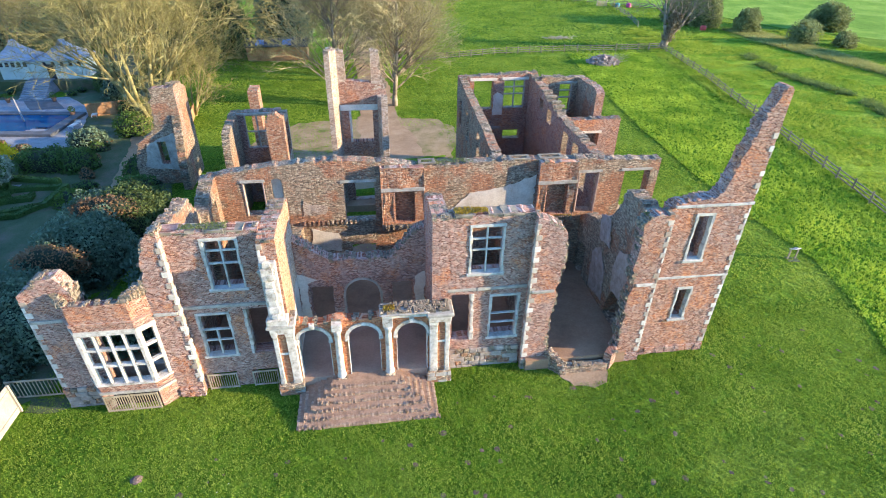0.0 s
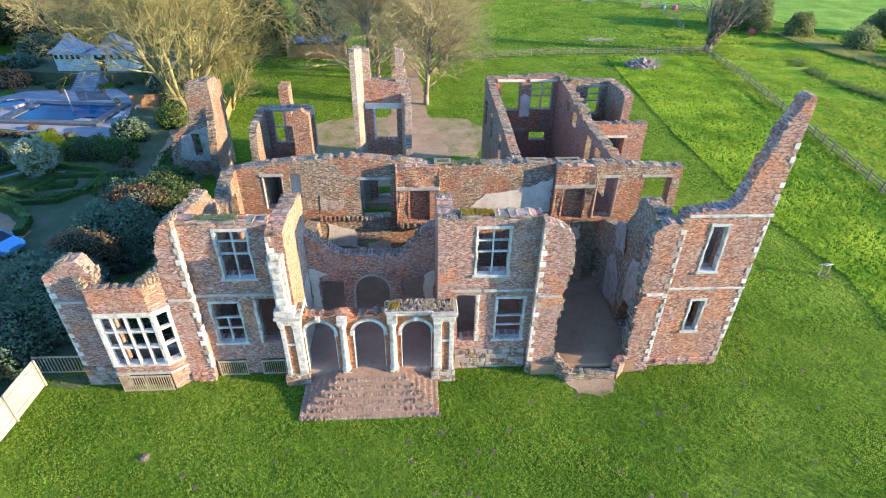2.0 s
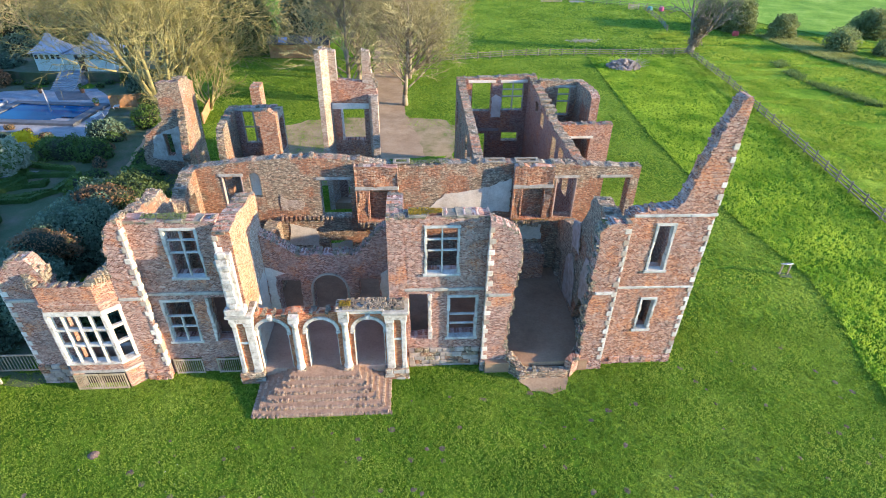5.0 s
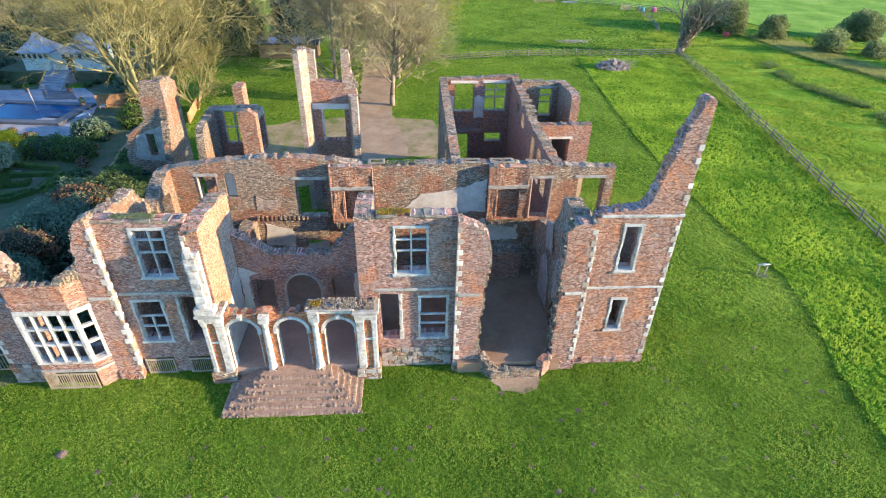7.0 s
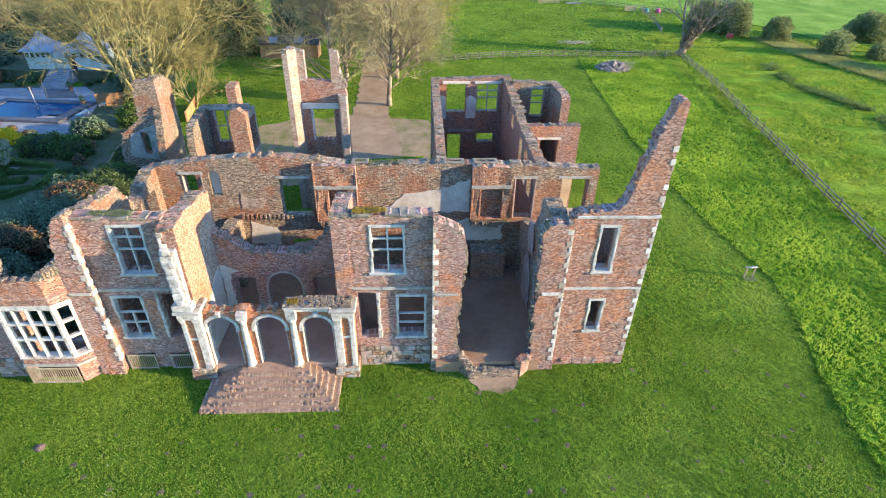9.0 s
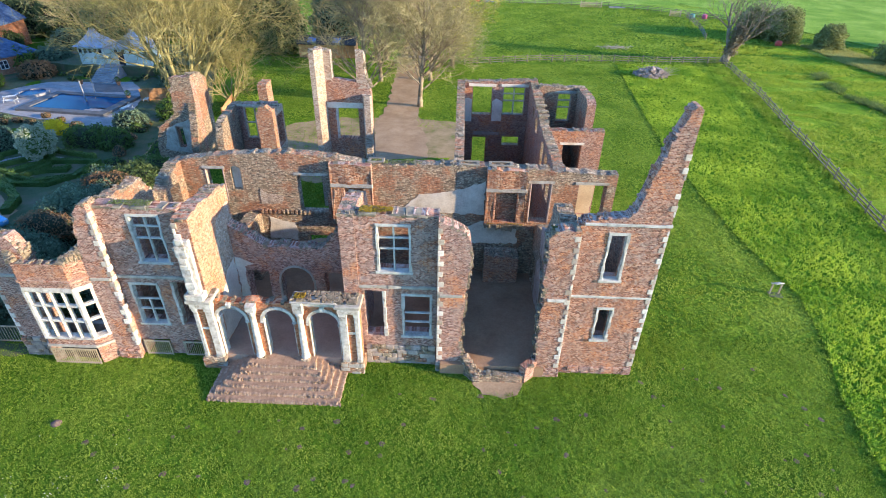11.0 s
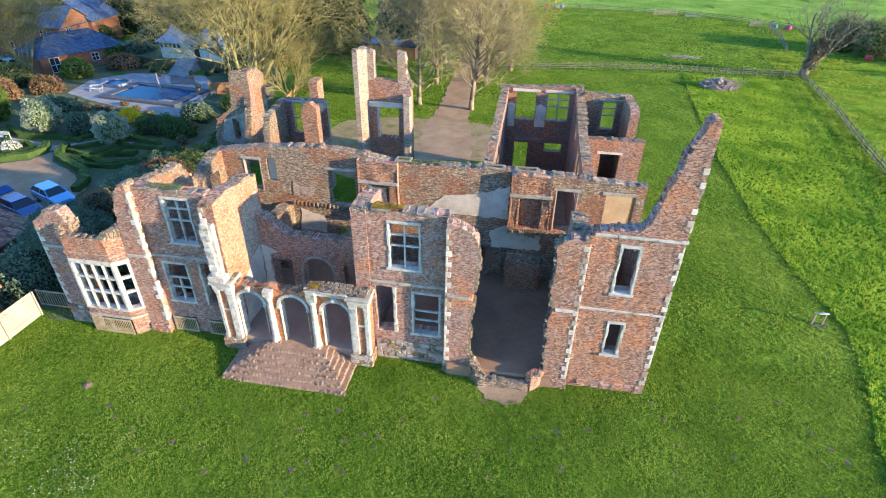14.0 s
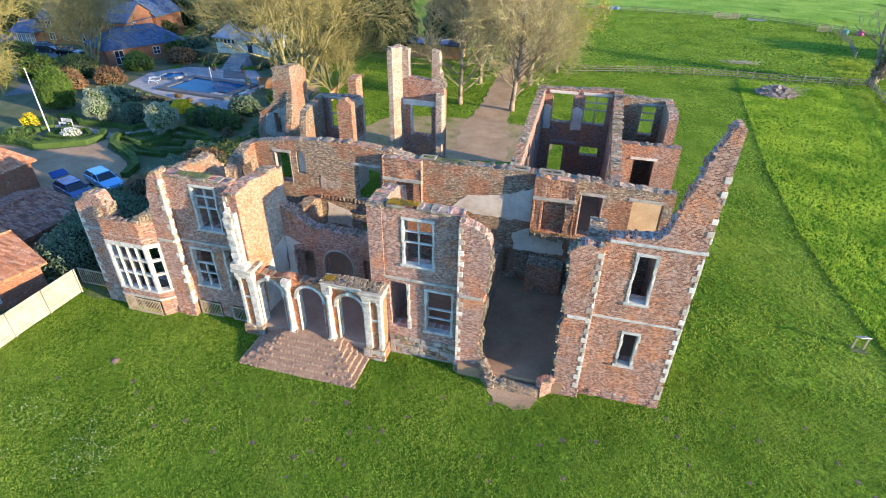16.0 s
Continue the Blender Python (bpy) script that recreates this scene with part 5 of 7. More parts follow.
def tree(name, at, stems, height, r0, kids, label, group="", seed=1, spread=0.5, bend=0.1, buds=None, bud_size=0.12, bud_n=3, top=4, fork=0.0, low=0.4, wide=0.0, bark=None, twig=None):
    """A bare or budding tree: tapered trunk and limbs, a crown of fine twigs and small leaves."""
    rnd = random.Random(seed)
    t = thing(name, at, label, "tree", group)
    g, tw, tips = Geo(), Geo(), []
    base = Vector((0, 0, -0.2))
    if fork:
        g.tube(base, (0, 0, fork), r0 * 1.35, r0, 9)
    for k in range(stems):
        a = math.tau * (k + rnd.uniform(-0.3, 0.3)) / stems
        s = spread * rnd.uniform(0.55, 1.15) if stems > 1 else 0.03
        d = Vector((math.cos(a) * s, math.sin(a) * s, 1)).normalized()
        bough(g, tw, tips, base + Vector((0, 0, fork)) + Vector((math.cos(a), math.sin(a), 0)) * (r0 * 0.6 if stems > 1 else 0), d, height * rnd.uniform(0.5, 0.62), r0 * (1 if stems == 1 else 0.55), 0, top, bend, kids, rnd, low, wide)
    g.done("trunk", bark or BARK, t, smooth=True)
    tw.done("crown", twig or TWIG, t)
    if buds:
        P = np.array([tuple(p) for p in tips])
        P = np.repeat(P, bud_n, 0) + NPR.normal(size=(len(P) * bud_n, 3)) * 0.35
        leaf_cloud(P, np.tile((0, 0, 1.0), (len(P), 1)), bud_size, "leaves", buds, t)
    return t


Z0 = -0.2
tree("tree", (-26.0, 67, Z0), 9, 25, 0.52, (9, 6, 5, 4), "large many-stemmed bare tree catching low sun behind the ruin", seed=4, spread=0.62, bend=0.10, buds=BUD, bud_size=0.05, bud_n=2, fork=0.6, low=0.36, bark=MOSSBARK, twig=GOLDTWIG)
tree("tree", (-21.6, 69.5, Z0), 7, 12, 0.22, (7, 5, 4, 3), "low spreading bare tree with olive twigs beside the large tree", seed=52, spread=0.75, bend=0.09, buds=BUD, bud_size=0.05, bud_n=2, fork=0.4, low=0.2, bark=MOSSBARK, twig=GOLDTWIG)
av = tree("tree", (3.5, 71.2, Z0), 1, 21, 0.32, (44, 6, 4, 4), "bare avenue tree with a dense mass of fine twigs", "avenue trees", 9, 0.5, 0.05, fork=1.5, low=0.03, wide=0.85)
av2 = tree("tree", (-3.9, 72.0, Z0), 1, 20, 0.30, (44, 6, 4, 4), "bare avenue tree with a dense mass of fine twigs", "avenue trees", 23, 0.5, 0.05, fork=1.2, low=0.02, wide=0.9)
for k, (x, y) in enumerate(((4.2, 84), (-3.4, 83), (4.6, 97), (-4.2, 96))):
    s = 1.0 + 0.05 * ((k * 37) % 5 - 2)
    copy_thing(av if k % 2 == 0 else av2, pose(x, y, Z0, 0, 0, 70 * k + 20) @ Matrix.Diagonal((s, s, s, 1)))
tree("tree", (7.4, 93, Z0), 3, 16, 0.3, (10, 6, 5, 4), "tree flushed with yellow-green spring leaves", seed=31, bend=0.09, buds=YLEAF, bud_size=0.13, bud_n=4, fork=1.5, low=0.05, spread=0.45)
tree("tree", (-66.6, 73, Z0), 8, 15, 0.3, (8, 6, 5, 3), "bare many-stemmed tree beside the drive", seed=15, spread=0.4, bend=0.08, bark=MOSSBARK, twig=GOLDTWIG)
tree("tree", (-60.5, 49.5, Z0), 3, 17, 0.38, (13, 8, 6, 4), "bare tree with pale budding twigs", seed=16, spread=0.4, bend=0.12, buds=BUD, bud_size=0.06, bud_n=3, fork=1.5, low=0.1, bark=MOSSBARK, twig=GOLDTWIG)
for x, y, r, h, m in ((-98, 101, 5, 5.5, YEW), (-106, 94, 5, 5, IVY), (-90, 104, 5, 6, OLIVE), (-66, 107, 5, 6, IVY), (-58, 106, 5, 5.5, EVER), (-76, 110, 6, 6, OLIVE), (-114, 84, 5, 5, OLIVE), (-120, 100, 6, 6, IVY), (-50, 112, 6, 6, OLIVE)):
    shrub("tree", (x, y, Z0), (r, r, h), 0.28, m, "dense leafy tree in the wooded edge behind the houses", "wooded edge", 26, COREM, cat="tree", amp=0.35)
tree("tree", (-40, 100, Z0), 3, 16, 0.4, (9, 7, 6, 4), "bare tree behind the garden pavilion", seed=17, spread=0.5, bend=0.1)
tree("tree", (-57, 99, Z0), 3, 15, 0.4, (9, 7, 6, 4), "bare tree behind the brick house", seed=18, spread=0.5, bend=0.1)
ivt = tree("tree", (56.0, 100.6, Z0), 2, 14, 0.6, (7, 5, 4, 3), "leaning ivy-clad bare tree by the field fence", seed=41, bend=0.13, bark=DARKBARK, twig=DARKBARK, fork=2.5, low=0.15, spread=0.35)
ivt.rotation_euler = (radians(4), radians(14), 0)
P = NPR.normal(size=(2600, 3)) * (0.5, 0.5, 0) + np.stack([0 * np.ones(2600), 0 * np.ones(2600), NPR.uniform(1.5, 6.5, 2600)], 1)
leaf_cloud(P, P * (1, 1, 0), 0.2, "ivy", DRYIVY, ivt)
for x, y, r, h, m in ((76.5, 122, 3.6, 4.6, OLIVE), (82.0, 114.5, 2.7, 3.2, OLIVE), (86.5, 102.5, 1.9, 2.2, OLIVE), (94, 100, 2.0, 1.6, OLIVE), (101, 90, 3.4, 2.8, OLIVE), (72, 126, 3.0, 3.5, OLIVE), (104, 118, 4, 3.5, OLIVE)):
    shrub("hedgerow_tree", (x, y, Z0 - 0.6), (r, r, h), 0.2, m, "dark leafy hedgerow tree at the field edge", "hedgerow trees", 75, IVY, cat="tree", amp=0.5, trunk=0.5, inner=0.66)
shrub("tree", (-14.5, 106, Z0), (5, 4, 6.0), 0.3, EVER, "dark evergreen tree behind the wooden hut", density=22, core=COREM, cat="tree")
shrub("tree", (-24, 100, Z0), (4.5, 4, 7.0), 0.3, IVY, "ivy-dark tree behind the wooden hut", density=22, core=COREM, cat="tree")
shrub("tree", (-34, 108, Z0), (7, 5, 6.0), 0.35, IVY, "dark wooded edge behind the garden", density=20, core=COREM, cat="tree")

# evergreen thicket beside the left tower
for x, y, rx, ry, h, m in ((-22.0, 29.5, 3.2, 3.2, 2.5, EVER), (-20.8, 35.5, 3.2, 3.4, 3.0, EVER), (-24.6, 32.0, 1.7, 1.6, 1.2, EVER), (-22.6, 40.6, 2.2, 2.4, 2.1, EVER),
                           (-19.0, 41.5, 2.6, 2.6, 2.2, IVY), (-20.2, 27.0, 1.9, 1.7, 2.0, EVER), (-22.4, 25.2, 1.8, 1.7, 1.5, EVER), (-24.0, 27.2, 1.6, 1.8, 1.4, IVY), (-14.5, 36.0, 2.4, 3.6, 1.8, EVER), (-14.2, 28.0, 2.0, 3.2, 2.0, EVER), (-16.6, 26.2, 1.5, 1.8, 1.6, IVY)):
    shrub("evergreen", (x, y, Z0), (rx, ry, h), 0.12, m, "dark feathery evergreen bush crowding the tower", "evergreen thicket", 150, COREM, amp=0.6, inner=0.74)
for x, y, w in ((-21.6, 32.6, 2.4), (-21.2, 40.0, 2.2)):
    shrub("shrub", (x, y, Z0), (w, 0.9, 1.2), 0.1, RUSTY, "bronze-tipped shrub catching sun among the evergreens", "bronze shrubs", 90, COREM, amp=0.45, trunk=2.1)
shrub("shrub", (-21.0, 46.5, Z0), (1.8, 1.8, 1.6), 0.15, HEDGE, "green shrub beside the gravel walk", density=70, core=COREM)
shrub("shrub", (-26.5, 46.5, Z0), (1.6, 1.3, 0.9), 0.15, YEW, "yellow-green shrub beside the box garden", density=60, core=COREM)
shrub("shrub", (-22.0, 52.5, Z0), (2.2, 2.0, 1.3), 0.15, HEDGE, "green shrub beside the gravel walk", density=60, core=COREM)
shrub("shrub", (-27.0, 64.0, Z0), (1.8, 1.6, 1.5), 0.15, YEW, "yellow-green shrub beside the pool terrace", density=60, core=COREM)
shrub("shrub", (-30.5, 60.5, Z0), (2.0, 1.8, 1.3), 0.15, EVER, "dark shrub beside the pool terrace", density=60, core=COREM)
shrub("topiary", (-54.3, 54.3, Z0), (2.0, 2.0, 3.0), 0.14, YEW, "tall clipped golden yew dome", density=110, core=HEDGE, amp=0.06, trunk=0.7, skirt=-0.5, cat="topiary")
for x, y, r, h in ((-45.0, 52.0, 1.95, 2.0), (-34.9, 50.4, 1.7, 1.8)):
    shrub("round_tree", (x, y, Z0), (r, r, h), 0.12, PALE, "round clipped tree with pale variegated leaves", "variegated round trees", 120, HEDGE, amp=0.07, trunk=0.9, cat="tree")
shrub("shrub", (-49.5, 59.0, Z0), (2.6, 1.8, 1.3), 0.14, EVER, "dark shrub behind the round trees", density=60, core=COREM)
shrub("shrub", (-41.0, 52.8, Z0), (1.6, 1.4, 1.6), 0.14, EVER, "dark shrub between the round trees", density=60, core=COREM)
shrub("forsythia", (-37.9, 57.5, Z0), (1.25, 1.1, 1.1), 0.12, FLOW, "forsythia bush in bright yellow flower", density=110, core=FLOW)
shrub("topiary", (-51.9, 47.6, Z0), (0.8, 0.8, 1.1), 0.12, FLOW, "small golden clipped bush", density=90, core=YEW, amp=0.08)
shrub("topiary", (-49.6, 43.9, Z0), (1.5, 1.5, 0.9), 0.14, HEDGE, "low round clipped bush", density=80, core=COREM, amp=0.08)
shrub("clipped_hedge", (-32.2, 54.8, Z0), (2.6, 1.5, 1.35), 0.13, HEDGE, "broad clipped evergreen hedge block", density=90, core=COREM, amp=0.06, cat="hedge", box=0.3)
shrub("topiary", (-29.0, 54.2, Z0), (1.5, 1.5, 1.5), 0.13, HEDGE, "round clipped box ball", density=90, core=COREM, amp=0.06)
shrub("shrub", (-44.4, 46.3, Z0), (1.0, 1.0, 0.8), 0.12, WHITEF, "low shrub in white blossom", density=80, core=HEDGE)
for x, y, r, m in ((-61, 62, 2.4, RUSTY), (-57, 66, 2.2, RUSTY), (-64, 68, 2.6, IVY), (-59, 74, 2.4, YEW), (-55, 80, 2.2, RUSTY), (-56.5, 86, 2.6, EVER), (-39, 88, 2.4, EVER), (-36, 82, 2.0, IVY), (-33, 78, 2.2, EVER),
                   (-60, 84, 2.4, YEW), (-64, 78, 2.0, FLOW), (-70, 66, 2.8, YEW), (-74, 60, 3.0, IVY), (-30, 72, 1.6, IVY), (-58, 94, 3.4, EVER), (-50, 95, 3.2, IVY), (-31, 90, 3.0, IVY), (-72, 96, 3.0, IVY), (-81, 72, 2.6, HEDGE)):
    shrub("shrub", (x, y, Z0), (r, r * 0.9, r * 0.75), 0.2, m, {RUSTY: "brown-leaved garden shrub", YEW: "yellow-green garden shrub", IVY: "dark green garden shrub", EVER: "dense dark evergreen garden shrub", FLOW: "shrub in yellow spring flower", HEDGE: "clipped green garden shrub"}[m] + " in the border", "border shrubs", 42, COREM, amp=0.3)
for k in range(26):
    x, y = ((-53 + 15 * NPR.rand(), 78.5 + 5 * NPR.rand()), (-50 + 16 * NPR.rand(), 59.5 + 4 * NPR.rand()))[k % 2]
    if -46.5 < x < -41 and y > 76:
        continue
    shrub("border_plant", (x, y, Z0 + 0.1), (0.5 + 0.3 * NPR.rand(), 0.5, 0.4), 0.1, (HEDGE, RUSTY, YEW, EVER)[k % 4], "small rounded plant in the pool border", "border plants", 60, COREM)


for k in range(16):
    y = 44.5 + 1.15 * k + NPR.rand()
    x = -20.6 - 0.22 * (y - 44) + (1.5 * NPR.rand() - 0.3 if k % 2 else -4.4 - 1.6 * NPR.rand())
    shrub("border_plant", (x, y, Z0), (0.55 + 0.5 * NPR.rand(), 0.6, 0.45 + 0.3 * NPR.rand()), 0.11, (HEDGE, EVER, RUSTY, YEW)[k % 4], "small rounded plant beside the gravel walk", "walk plants", 70, COREM, amp=0.4)


def hedge_run(pts, w=0.55, h=0.6):
    """A low clipped box hedge along a line."""
    g = strip(Geo(), pts, w, -0.3, h + Z0)
    t = thing("box_hedge", (0, 0, 0), "low clipped box hedge edging the garden beds", "hedge", "box hedges")
    g.done("bough_core", HEDGE, t)
    P, N = [], []
    for (a, b), (c, d) in zip(pts, pts[1:]):
        L = math.hypot(c - a, d - b)
        n = int(L * 130)
        f = NPR.rand(n)
        s = NPR.uniform(-0.08, w + 0.08, n)
        ux, uy = (c - a) / L, (d - b) / L
        side = NPR.rand(n) < 0.45
        z = np.where(side, NPR.uniform(0, h, n), h + NPR.uniform(-0.03, 0.05, n)) + Z0
        s = np.where(side, np.where(NPR.rand(n) < 0.5, -0.03, w + 0.03), s)
        P.append(np.stack([a + ux * L * f - uy * s, b + uy * L * f + ux * s, z], 1))
        N.append(np.tile((0, 0, 0.6), (n, 1)))
    leaf_cloud(np.concatenate(P), np.concatenate(N), 0.075, "foliage", HEDGE, t)


hedge_run([(-51.5, 42.4), (-48.3, 42.5), (-45.3, 42.0), (-40.8, 44.7), (-40.3, 46.7), (-41.3, 48.4)], 0.7, 0.7)
hedge_run([(-39.4, 48.2), (-39.0, 46.4), (-37.6, 44.9), (-33.1, 42.6), (-31.2, 40.8), (-30.6, 38.6)], 0.7, 0.7)
hedge_run([(-39.6, 50.2), (-37.2, 53.0), (-33.0, 51.6), (-29.6, 50.8)], 0.45, 0.5)
hedge_run([(-36.6, 45.6), (-33.6, 44.0), (-30.2, 44.2), (-28.8, 46.0)], 0.45, 0.5)
hedge_run([(-35.0, 52.0), (-33.2, 48.6), (-34.2, 45.5)], 0.45, 0.5)
hedge_run([(-46.6, 44.0), (-43.2, 43.9), (-41.6, 45.6)], 0.4, 0.5)
hedge_run([(-52.0, 51.4), (-49.4, 50.6), (-46.4, 47.6)], 0.45, 0.5)
hedge_run([(-47.0, 45.2), (-43.0, 45.0), (-41.9, 47.0), (-44.0, 48.4), (-47.4, 47.6), (-47.0, 45.2)], 0.4, 0.5)
hedge_run([(-38.0, 47.6), (-35.4, 50.4), (-33.6, 49.8), (-36.0, 47.0), (-38.0, 47.6)], 0.45, 0.5)
hedge_run([(-35.4, 46.4), (-32.8, 49.4), (-28.8, 49.6), (-29.0, 46.4), (-32.0, 45.0), (-35.4, 46.4)], 0.45, 0.5)
hedge_run([(-33.4, 47.0), (-30.4, 47.4), (-30.6, 48.6), (-33.4, 47.0)], 0.4, 0.45)
hedge_run([(-52.5, 47.2), (-49.6, 46.2), (-48.8, 48.0), (-51.4, 50.4)], 0.5, 0.55)
hedge_run([(-50.5, 52.0), (-46.8, 49.8), (-41.5, 50.2), (-38.8, 49.6)], 0.5, 0.55)

# ---- paths, beds and rough pasture ----
def blob(loop, amp=0.25, step=0.9):
    return rag(list(loop) + [loop[0]], amp, step)[:-1]


def sheet(name, loop, mat, lift, label, category, pitch=1.2, rough=0.0, edge=0.0, kind="structure"):
    """A thin layer on the ground within an outline; it follows the land and its rim goes down into it."""
    pts = [Vector(p) for p in loop]
    edges = [(i, (i + 1) % len(loop)) for i in range(len(loop))]
    xs, ys = [p[0] for p in loop], [p[1] for p in loop]
    for x in np.arange(min(xs), max(xs), pitch):
        for y in np.arange(min(ys), max(ys), pitch):
            q = (x + RNG.uniform(-0.3, 0.3) * pitch, y + RNG.uniform(-0.3, 0.3) * pitch)
            if inside(q, loop):
                pts.append(Vector(q))
    vs, _, tris, *_ = delaunay_2d_cdt(pts, edges, [], 0, 1e-4)
    keep = [tuple(t) for t in tris if inside(sum((vs[i] for i in t), Vector((0, 0))) / 3, loop)]
    cnt = {}
    for t in keep:
        for a, b in zip(t, t[1:] + t[:1]):
            cnt[(min(a, b), max(a, b))] = cnt.get((min(a, b), max(a, b)), 0) + 1
    n = len(vs)
    V = [(p[0], p[1], ground_z(p[0], p[1]) + lift + (rough * noise.noise(Vector((p[0] * 0.6, p[1] * 0.6, 3))) if rough else 0)) for p in vs]
    F = list(keep)
    V += [(p[0], p[1], ground_z(p[0], p[1]) - 0.3) for p in vs]
    for t in keep:
        for a, b in zip(t, t[1:] + t[:1]):
            if cnt[(min(a, b), max(a, b))] == 1:
                F.append((b, a, a + n, b + n))
    return tagged(obj(name, V, F, mat), label, category, kind=kind)


SOIL = plain_material("garden_soil", [(0.32, (0.05, 0.085, 0.03)), (0.5, (0.085, 0.115, 0.05)), (0.68, (0.17, 0.14, 0.095))], 0.4, 0.95, 8, 0.8, 0.06)
PASTURE = turf_material("rough_pasture", [(0.085, 0.20, 0.011), (0.155, 0.30, 0.018), (0.26, 0.39, 0.034)], 1.0)
PAVE = plain_material("pale_paving", [(0.3, (0.22, 0.22, 0.25)), (0.5, (0.31, 0.31, 0.34)), (0.7, (0.40, 0.40, 0.42))], 0.8, 0.8, 6, 0.3, 0.02)
SLAB = plain_material("grey_slabs", [(0.3, (0.07, 0.08, 0.095)), (0.5, (0.10, 0.11, 0.13)), (0.7, (0.14, 0.15, 0.17))], 0.8, 0.7, 6, 0.3, 0.02)

sheet("pasture", blob([(35.9, 94), (34.2, 76), (33.0, 60), (32.8, 46), (33.3, 38), (34.2, 31), (33.2, 26), (31.8, 22), (31.0, 18), (30.0, 10), (29.0, 0), (28, -8), (75, -8), (100, 20), (110, 60), (100, 95), (70, 97), (56, 97.5), (46, 97)], 0.12, 2.5), PASTURE, 0.035, "taller rough pasture grass with an uneven edge", "pasture", 1.6, 0.05)
# distant grass, with air haze and brightness put into a paler colour
FARF = turf_material("hazy_far_turf", [(0.14, 0.265, 0.032), (0.215, 0.36, 0.048), (0.32, 0.445, 0.09)], 0.6)
sheet("far_field", blob([(-40, 163), (30, 163), (49, 161.5), (68, 151), (85, 139), (96, 118), (125, 95), (170, 60), (420, 120), (420, 520), (60, 560), (-160, 420)], 0.3, 6.0), FARF, 0.1, "far field rising beyond the pasture, coloured paler for air haze", "field", 9.0, 0.2)
DRYG = turf_material("dry_grass", [(0.15, 0.22, 0.025), (0.25, 0.32, 0.045), (0.38, 0.41, 0.09)], 1.0)
YPAST = turf_material("sunlit_hay_pasture", [(0.09, 0.19, 0.012), (0.165, 0.29, 0.018), (0.29, 0.39, 0.045)], 1.0)
sheet("far_pasture", blob([(56.4, 99.4), (53.8, 80.4), (51.0, 65.4), (49.3, 54.3), (47.7, 44.6), (46.0, 34), (44.6, 22), (43, -8), (110, -8), (140, 50), (120, 92), (94, 103), (82, 113), (76, 117), (62, 106)], 0.15, 2.5), YPAST, 0.16, "yellow-green sunlit pasture beyond the rail fence", "pasture", 2.4, 0.12)
sheet("dry_bank", blob([(76, 110), (81, 118.5), (86.4, 105), (87.4, 93), (87, 80), (88, 60), (85, 60), (83.8, 78), (82.3, 85), (79.9, 96)], 0.3, 2.0), DRYG, 0.3, "bank of dry tawny grass along the field edge", "bank", 2.2, 0.2)
sheet("garden_ground", blob([(-18.5, 23.5), (-18.4, 47), (-21.5, 62), (-27, 76), (-32, 92), (-90, 100), (-110, 60), (-70, 10), (-20.6, 4), (-20.4, 22.5)], 0.15, 2.0), SOIL, 0.02, "dark planted garden ground in the shade", "garden", 2.0, 0.05)
sheet("stony_turf", blob([(-2.5, 66.3), (-8.7, 65.5), (-12.2, 62.5), (-14.0, 57), (-12, 54), (-10.8, 49), (-6.0, 47), (8.4, 47), (8.5, 54.5), (9.8, 57.5), (10.2, 62), (8.6, 65.2), (5.2, 66.0)], 0.3, 1.0), SPARSE, 0.02, "stony ground with thin grass behind the ruin", "ground", 1.2, 0.03)
sheet("gravel_path", blob([(-2.2, 125), (-2.0, 95), (-1.3, 80), (-0.9, 71), (-1.6, 65), (-0.8, 58), (0.5, 48), (5.5, 48), (5.6, 54), (5.2, 58), (4.6, 62), (3.9, 66.5), (3.4, 70), (3.0, 82), (2.6, 95), (2.4, 125)], 0.3, 1.0), GRAVEL, 0.035, "pale brown gravel avenue widening behind the ruin", "path", 1.2, 0.0)
sheet("earth_floor", blob([(-4.4, 32.45), (-4.2, 35.6), (-1.0, 37.2), (2.2, 36.4), (3.0, 32.45)], 0.25, 0.8), FLOORM, 0.05, "bare trodden earth behind the spine wall doorway", "earth", 1.0, 0.03)
sheet("lawn_patch", blob([(-5.0, 50.5), (-1.5, 49), (4.0, 51.0), (8.0, 54.0), (4, 53.5), (0, 52.5)], 0.2, 0.6), GRASS, 0.05, "low patch of grass within the gravel", "grass", 0.8, 0.03)
sheet("gravel_walk", blob([(-29.5, 74), (-26.7, 74), (-25.3, 68), (-23.6, 58), (-21.9, 49), (-21.3, 44), (-23.4, 44), (-24.6, 49), (-26.2, 60), (-28.5, 68)], 0.12, 0.8), GRAVEL, 0.05, "narrow brown gravel walk along the garden", "path", 0.9, 0.02)
sheet("gravel_court", blob([(-62, 38), (-56, 42.8), (-51.5, 41.9), (-48.3, 42.0), (-45.2, 41.5), (-40.5, 44.3), (-39.9, 46.8), (-39.4, 46.4), (-37.9, 44.5), (-33.3, 42.2), (-31.5, 40.6), (-29.8, 39.5), (-29.6, 35.5), (-33, 32.8), (-40, 33.0), (-46, 33), (-60, 30)], 0.12, 0.8), GRAVEL, 0.06, "pale gravel parking court beside the garden", "path", 1.2, 0.02)
sheet("drive", blob([(-110, 90), (-88, 84), (-72, 78.5), (-66, 70), (-62, 60), (-66, 56), (-72, 68), (-84, 72), (-110, 74)], 0.15, 1.2), SLAB, 0.06, "grey drive before the brick house", "path", 2.0, 0.01)
